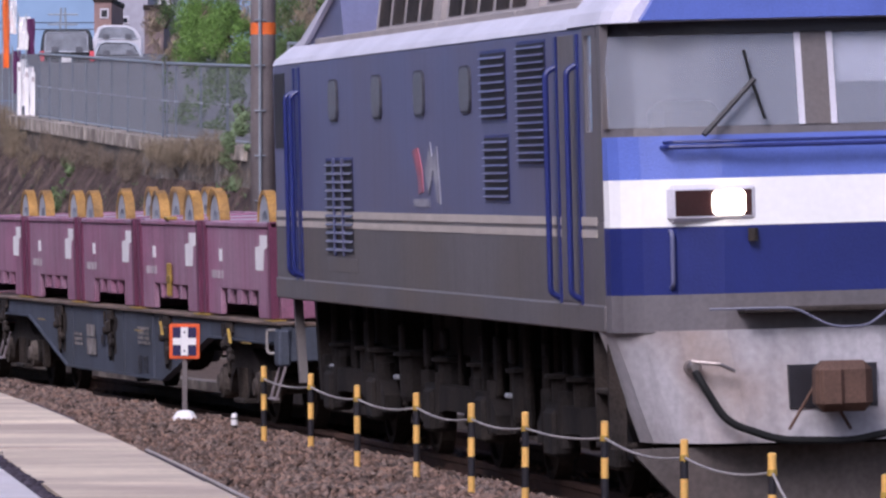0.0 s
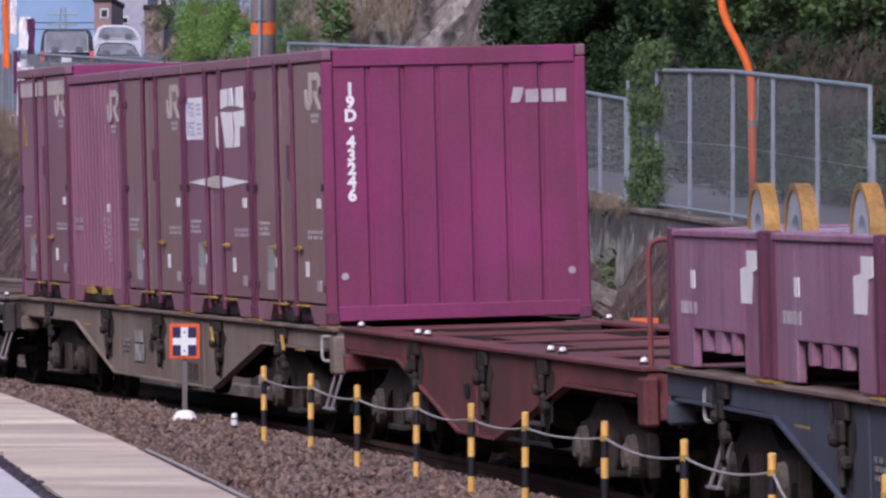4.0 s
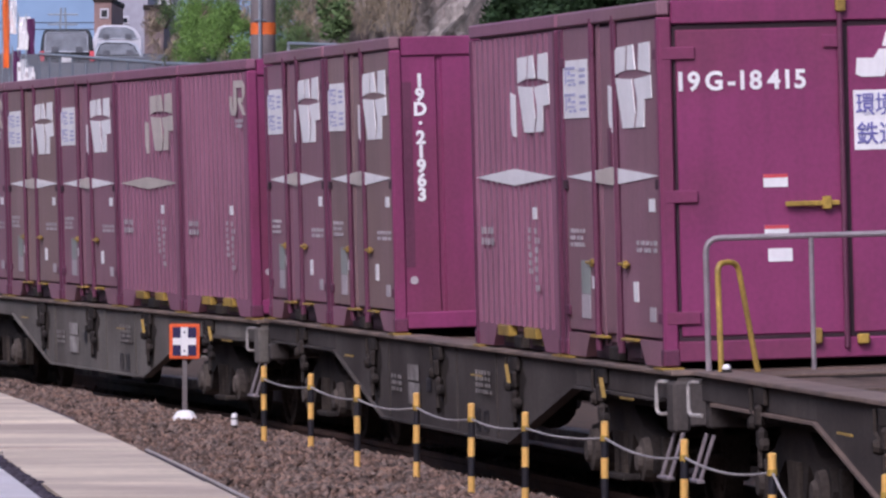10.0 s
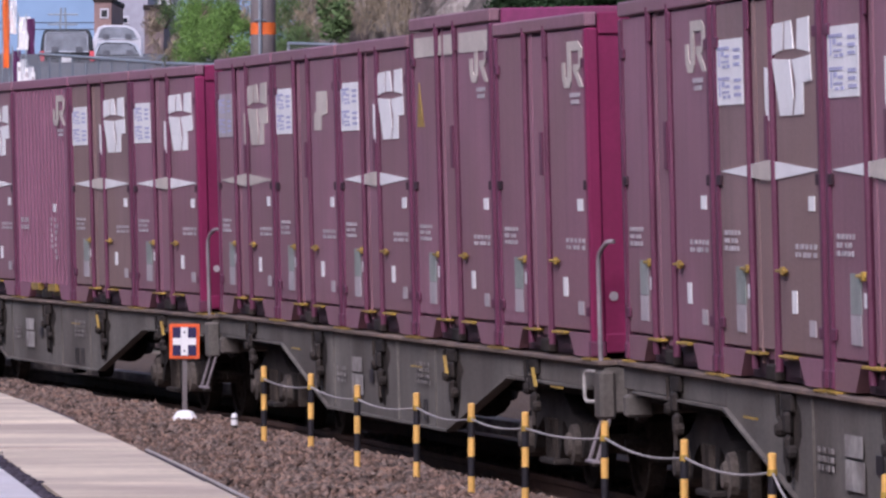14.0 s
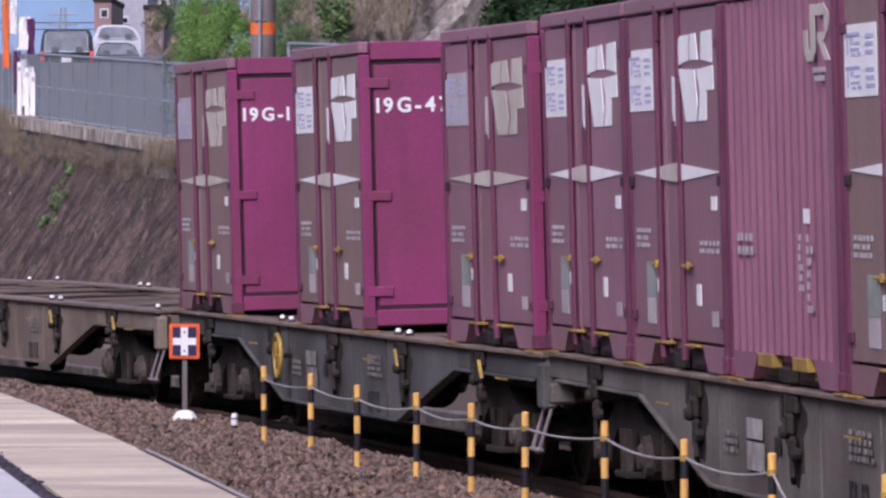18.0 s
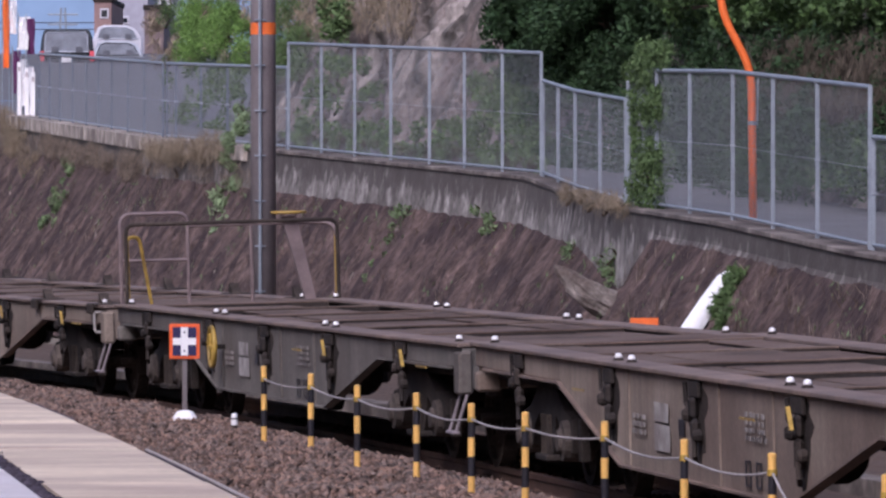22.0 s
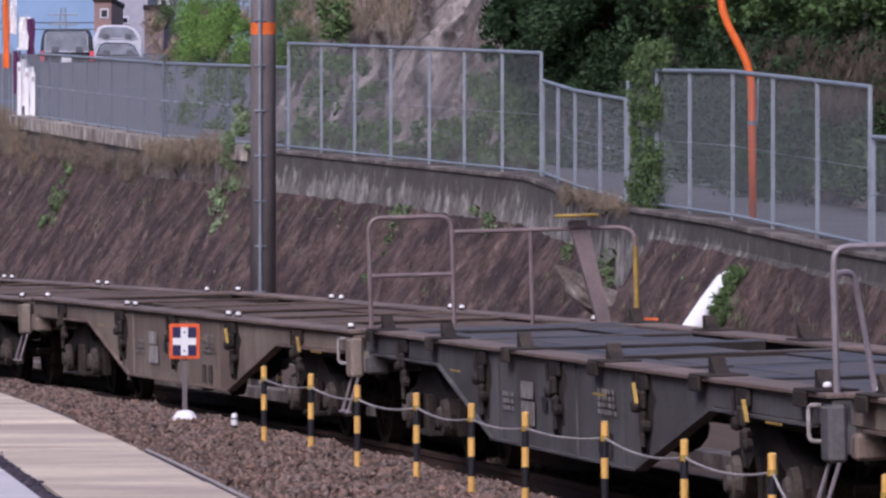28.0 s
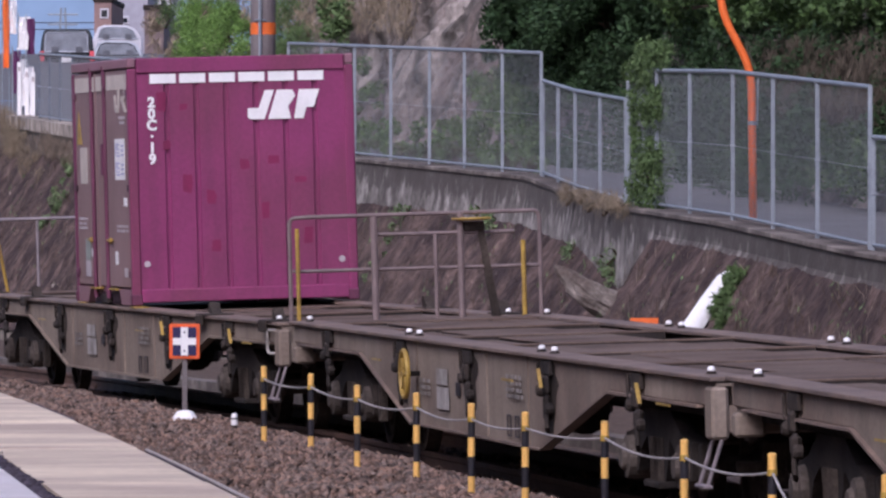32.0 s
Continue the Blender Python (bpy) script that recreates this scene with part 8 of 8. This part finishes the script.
    part("step_plate", Geo().box(8.72, 8.98, -0.62, 0.62, 1.36, 1.40, 0.01), GRIME, lo)
    part("plough", Geo().prism([(-1.36, 0.44), (1.36, 0.44), (1.34, 0.38), (1.02, 0.04), (-1.02, 0.04), (-1.34, 0.38)], "x", 8.60, 8.68), PLOUGH, lo, "dirty grey plough plate")
    part("cab_steps", Geo().box(7.6, 8.1, -1.42, -1.22, 0.42, 0.46, 0.01).box(7.6, 8.1, -1.42, -1.25, 0.80, 0.84, 0.01).box(7.58, 7.62, -1.42, -1.30, 0.42, 1.24).box(8.08, 8.12, -1.42, -1.30, 0.42, 1.24), GRIME, lo)
    part("rear_skirt", Geo().prism([(-8.0, 1.24), (-7.85, 1.24), (-7.62, 0.45), (-7.8, 0.45)], "y", -1.10, 1.10), GRIME, lo)
    part("corner_strut", Geo().prism([(-7.98, 1.24), (-7.90, 1.24), (-7.66, 0.45), (-7.74, 0.45)], "y", -1.30, -1.22), LOCO_GREY, lo)
    # underframe boxes and gear
    rng = random.Random(5)
    x = -7.2
    while x < 7.2:
        wd = rng.uniform(0.35, 0.9)
        z0 = rng.uniform(0.38, 0.85)
        part("underfloor_case", Geo().box(x, x + wd, -0.96 + rng.uniform(0, 0.3), 1.25, z0, 1.23, 0.03), rng.choice((LOCO_GEAR, LOCO_GEAR, GRIME)), lo)
        if rng.random() < 0.8:
            part("pipe", Geo().tube([(x + 0.1, -1.04, rng.uniform(0.3, 0.5)), (x + 0.1, -1.04, 1.2)], rng.uniform(0.02, 0.05), 8), rng.choice((LOCO_GEAR, LOCO_GEAR, GRIME)), lo)
        if rng.random() < 0.4:
            part("bracket", Geo().box(x + 0.15, x + 0.34, -1.10, -1.04, rng.uniform(0.5, 1.0), 1.08, 0.02), LOCO_GEAR, lo)
        x += wd + rng.uniform(0.1, 0.5)
    for k, x in enumerate((-6.6, -5.1, -4.3, -2.9, -0.9, 0.8, 2.6, 4.3, 5.2, 6.9)):
        cy = part("air_cylinder", Geo().lathe([(0.13, 0.42), (0.15, 0.46), (0.15, 0.80), (0.20, 0.81), (0.20, 0.84), (0.05, 0.86)], 14, "z", (x, -0.98, 0.0)), LOCO_GEAR, lo)
        if k % 4 == 1:
            part("drop_bar", Geo().box(x + 0.34, x + 0.39, -1.12, -1.06, 0.40, 1.22, 0.008), LOCO_GEAR, lo)
        if k % 3 == 0:
            part("bolt_head", Geo().box(x - 0.32, x - 0.20, -1.14, -1.08, 0.60, 0.64, 0.01), COIL_GREY, lo)
    for bx in (-5.6, 0.0, 5.6):
        def lframe():
            g = Geo()
            for s in (-1, 1):
                y0, y1 = sorted((s * 1.0, s * 1.14))
                g.prism([(-1.9, 0.45), (-1.6, 0.62), (1.6, 0.62), (1.9, 0.45), (1.9, 0.30), (1.4, 0.34), (0.5, 0.42), (-0.5, 0.42), (-1.4, 0.34), (-1.9, 0.30)], "y", y0, y1)
                for ax in (-1.25, 1.25):
                    g.box(ax - 0.2, ax + 0.2, y0 - 0.04, y1 + 0.04, 0.22, 0.58, 0.03)
                    for dx in (-0.36, 0.36):
                        g.tube([(ax + dx, s * 1.08, 0.30), (ax + dx, s * 1.08, 0.72)], 0.08, 10)
            g.box(-0.3, 0.3, -0.98, 0.98, 0.40, 0.70, 0.02)
            return g
        b = part("bogie", shared("lbogie", lframe, LOCO_GEAR), LOCO_GEAR, lo, "grimy locomotive bogie")
        b.location = (bx, 0, 0)
        for ax in (-1.25, 1.25):
            w = part("wheelset", shared("lwheel", wheelset_mesh, UNDER), UNDER, b)
            w.scale = (1.0, 1.0, 1.0)
            w.location = (ax, 0, RAIL_TOP + 0.43)
            WHEELS.append((w, lo, ax))
    return lo


# ---- the make-up of the train ----
V0, T0, ACC = 9.493066, 9.0, -0.01404725


def gone(t):
    return V0 * (t - T0) + ACC * (t - T0) ** 2 / 2


TRAIN = []      # (thing, half base, s of its middle at T0)
CARGO = []      # (thing, carrier index, offset ahead, offset across, height)


def couple(ob, half, s):
    TRAIN.append((ob, half, s))
    return len(TRAIN) - 1


def load(ob, carrier, i, dz=SEAT_Z, ahead=None, across=0.0):
    CARGO.append((ob, carrier, (2 - i) * PITCH if ahead is None else ahead, across, dz))


couple(locomotive(), 5.6, 83.28 + 9.1)

w1, h1 = wagon("dark blue-grey flat wagon carrying coil boxes", WAGON_BLUE, DECK, loaded=(0, 1, 2, 3, 4))
c1 = couple(w1, h1, 83.28 - 10.2)
crng = random.Random(8)
for i in range(5):
    load(coil_box(i), c1, i)
    for j, dx in enumerate((-0.90, 0.90)):
        for row, yy in enumerate((-0.78, 0.10, 0.75)):
            if row and (i * 2 + j + row) % 3 == 0:
                continue
            load(coil(0.34, 0.105), c1, i, SEAT_Z + 0.88, (2 - i) * PITCH + dx + crng.uniform(-0.12, 0.12), yy + crng.uniform(-0.08, 0.08))

w2, h2 = wagon("short dark red flat wagon, empty", WAGON_RED, WAGON_RED, 15.0, rails=((1, "red"),))
couple(w2, h2, 62.88 - 7.5)

w3, h3 = wagon("beige-grey flat wagon loaded with five containers", WAGON_BEIGE, DECK, loaded=range(5))
c3 = couple(w3, h3, 48.06 - 10.2)
load(container("red-purple container with brown doors and ribbed end", "leaf", BROWN_SIDE, "tall", "plain", PURPLE_END, key=1, text="19D·43246"), c3, 0)
load(container("purple container with white diamond stripe on its doors", "leaf", PURPLE_SIDE, "diamond", key=2), c3, 1)
load(container("brown-purple container with cream mark", "leaf", BROWN_SIDE, "tall", key=3), c3, 2)
load(container("corrugated purple container with cream mark", "ribs", CORRUGATED, "tall", key=4), c3, 3)
load(container("tall purple container with a cream band along its top", "leaf", PURPLE_SIDE, "band", tall=2.626, key=5), c3, 4)

w4, h4 = wagon("dark grey flat wagon, empty, with end railing", WAGON_BROWN, DECK, rails=((-1, "grey"),), wheel=True, rear=True)
couple(w4, h4, 27.48 - 10.2)

w5, h5 = wagon("dark grey-green flat wagon loaded with four containers", WAGON_BROWN, DECK, loaded=(0, 1, 3, 4))
c5 = couple(w5, h5, 6.78 - 10.2)
g18 = container("bright purple container with double end doors and banner", "leaf", PURPLE_SIDE, "diamond", "doors", PURPLE_END, key=6, text="19G-18415")
end_marks_19g(g18)
load(g18, c5, 0)
load(container("corrugated purple container with white diamond stripe", "ribs", CORRUGATED, "diamond", key=7), c5, 1)
load(container("purple container with numbered ribbed end", "leaf", BROWN_SIDE, "diamond", "plain", PURPLE_END, key=8, text="19D·21963"), c5, 3)
load(container("brown-purple container with white diamond stripe", "leaf", PURPLE_SIDE, "diamond", key=9), c5, 4)

w6, h6 = wagon("brown-grey flat wagon loaded with five containers", WAGON_GREY, DECK, loaded=range(5))
c6 = couple(w6, h6, -13.38 - 10.2)
load(container("corrugated magenta container with cream mark", "ribs", CORRUGATED, "tall", "plain", PURPLE_END, key=10), c6, 0)
load(container("corrugated container with faded beige block mark", "ribs", CORRUGATED, "diamond", cream=True, key=11), c6, 1)
load(container("purple container with white diamond stripe on its doors", "leaf", PURPLE_SIDE, "diamond", key=12), c6, 2)
load(container("faded brown container with white diamond stripe", "leaf", BROWN_SIDE, "diamond", key=13), c6, 3)
load(container("brown-purple container with cream mark", "leaf", PURPLE_SIDE, "tall", key=14), c6, 4)

w7, h7 = wagon("brown-grey flat wagon loaded with five containers", WAGON_GREY, DECK, loaded=range(5), pole=True)
c7 = couple(w7, h7, -33.97 - 10.2)
load(container("purple container with bright crimson end", "leaf", PURPLE_SIDE, "tall", "plain", PURPLE_DARK, key=15), c7, 0)
load(container("tall purple container with a cream band along its top", "leaf", PURPLE_SIDE, "band", tall=2.626, key=16), c7, 1)
load(container("purple container with white diamond stripe on its doors", "leaf", PURPLE_SIDE, "diamond", key=17), c7, 2)
load(container("plain brown-purple container with a white sticker", "leaf", PURPLE_SIDE, "none", key=18), c7, 3)
load(container("purple container with a yellowed sticker and diamond stripe", "leaf", PURPLE_SIDE, "diamond", cream=True, key=19), c7, 4)

w8, h8 = wagon("grey flat wagon loaded with five containers", WAGON_GREY, DECK, loaded=range(5), grab=False, pole=True)
c8 = couple(w8, h8, -54.16 - 10.2)
load(container("purple container with crimson end and white diamond stripe", "leaf", PURPLE_SIDE, "diamond", "plain", PURPLE_DARK, key=20), c8, 0, ahead=(2 - 0) * PITCH - 0.12)
load(container("faded brown container with white diamond stripe", "leaf", BROWN_SIDE, "diamond", key=21), c8, 1, ahead=(2 - 1) * PITCH - 0.12)
load(container("corrugated purple container with cream mark", "ribs", CORRUGATED, "tall", key=22), c8, 2, ahead=(2 - 2) * PITCH - 0.12)
load(container("purple container with white diamond stripe on its doors", "leaf", PURPLE_SIDE, "diamond", key=23), c8, 3, ahead=(2 - 3) * PITCH - 0.12)
load(container("brown-purple container with white diamond stripe", "leaf", PURPLE_SIDE, "diamond", key=24), c8, 4, ahead=(2 - 4) * PITCH - 0.12)

w9, h9 = wagon("dark slate flat wagon loaded with three containers", WAGON_SLATE, DECK, wheel=True, loaded=(0, 2, 4), grab=False)
c9 = couple(w9, h9, -74.05 - 10.2)
load(container("purple container with yellowed sticker and dark end doors", "leaf", PURPLE_SIDE, "diamond", "doors", PURPLE_END, key=25, cream=True), c9, 0)
load(container("bright purple container with double end doors", "leaf", BROWN_SIDE, "diamond", "doors", PURPLE_END, key=26, text="19G-47"), c9, 2)
load(container("brown-purple container with bright purple end doors", "leaf", BROWN_SIDE, "diamond", "doors", PURPLE_END, key=27, text="19G-17", cream=True), c9, 4)

for k, (label, paint, dk, rails, lugs, wh) in enumerate((
        ("empty beige-grey flat wagon with rusty deck", WAGON_BEIGE, DECK, (), "balls", False),
        ("empty grey-brown flat wagon with brown end railing", WAGON_GREY, DECK, ((-1, "brown"),), "balls", True),
        ("empty pale grey flat wagon with upright guide lugs", WAGON_BEIGE, DECK, (), "lugs", False),
        ("empty dark slate flat wagon with slate deck and railings", WAGON_SLATE, DECK_BLUE, ((1, "plain"), (-1, "bare")), "lugs", False),
        ("empty beige-brown flat wagon with rusty deck", WAGON_BEIGE, DECK, (), "balls", False),
        ("empty beige-brown flat wagon with double end railing", WAGON_BEIGE, DECK, ((-1, "double"),), "balls", True))):
    wk, hk = wagon(label, paint, dk, rails=rails, lugs=lugs, wheel=wh, grab=k in (2, 3, 4))
    couple(wk, hk, -94.92 - 20.4 * k - 10.2)

w16, h16 = wagon("pale grey flat wagon carrying one tall container", WAGON_BEIGE, DECK, loaded=(2,), lugs="lugs", rails=((-1, "grey"),))
c16 = couple(w16, h16, -217.33 - 10.2)
c20 = container("tall purple container with white band and ribbed end", "leaf", BROWN_SIDE, "band", "plain", PURPLE_END, tall=2.626, key=30, text="20C·19")
load(c20, c16, 0, SEAT_Z, 10.2 - 10.4349)


def end_marks_20c(c):
    L, H = CONTAINER_L / 2, 2.626
    g = Geo()
    for i in range(6):
        part("white_block", Geo().box(L - 0.017, L - 0.011, -0.98 + 0.32 * i, -0.70 + 0.32 * i, H - 0.27, H - 0.17), WHITE, c, "white block of the band")
    z, y = 1.95, 0.07
    g = Geo()
    for pts in ([(0.0, 0.02), (0.03, 0.0), (0.18, 0.0), (0.29, 0.31), (0.19, 0.31), (0.12, 0.12), (0.0, 0.12)], [(0.22, 0.0), (0.47, 0.0), (0.44, 0.13), (0.52, 0.24), (0.49, 0.31), (0.32, 0.31)],
                [(0.50, 0.0), (0.60, 0.0), (0.64, 0.12), (0.72, 0.12), (0.78, 0.31), (0.56, 0.31)]):
        g.prism([(y + a, z + b) for a, b in pts], "x", L - 0.017, L - 0.009)
    part("slanted_mark", g, WHITE, c, "white slanting block mark")


end_marks_20c(c20)
g43 = CARGO[[i for i, q in enumerate(CARGO) if q[1] == c3][0]][0]
part("end_print", Geo().add([], []).prism([(0.52, 1.98), (0.60, 1.98), (0.64, 2.07), (0.64, 2.12), (0.55, 2.12)], "x", CONTAINER_L / 2 - 0.019, CONTAINER_L / 2 - 0.013).box(CONTAINER_L / 2 - 0.019, CONTAINER_L / 2 - 0.013, 0.66, 0.78, 1.98, 2.10).box(CONTAINER_L / 2 - 0.019, CONTAINER_L / 2 - 0.013, 0.81, 0.92, 1.98, 2.10).box(CONTAINER_L / 2 - 0.019, CONTAINER_L / 2 - 0.013, 0.94, 1.04, 1.98, 2.10), PALE, g43)


def motions():
    """The whole train runs along the line; containers ride on their wagons, wheels turn."""
    times = [0.5 * i for i in range(65)]
    poses = {}
    for k, (ob, half, s) in enumerate(TRAIN):
        poses[k] = [rolling(s + gone(t), half) for t in times]
        walk(ob, list(zip(times, poses[k])))
    for ob, k, ahead, across, dz in CARGO:
        put = Matrix.Translation((ahead, across, dz))
        walk(ob, [(t, m @ put) for t, m in zip(times, poses[k])])
    mid = {ob.name: s for ob, _, s in TRAIN}
    for wheel, owner, ax in WHEELS:
        s = mid[owner.name]
        near = [i / 15 for i in range(481) if -70 < s + gone(i / 15) < 45]
        rows = []
        for t in ([0.0] if not near or near[0] > 0.01 else []) + near + ([CLIP] if not near or near[-1] < CLIP - 0.01 else []):
            m = Matrix.Translation((ax, 0, RAIL_TOP + 0.43)) @ Matrix.Rotation((gone(t) / 0.43) % (2 * math.pi), 4, "Y")
            rows.append((t, m))
        if len(rows) < 2:
            rows = [(0.0, rows[0][1]), (CLIP, rows[0][1])]
        walk(wheel, rows)


motions()
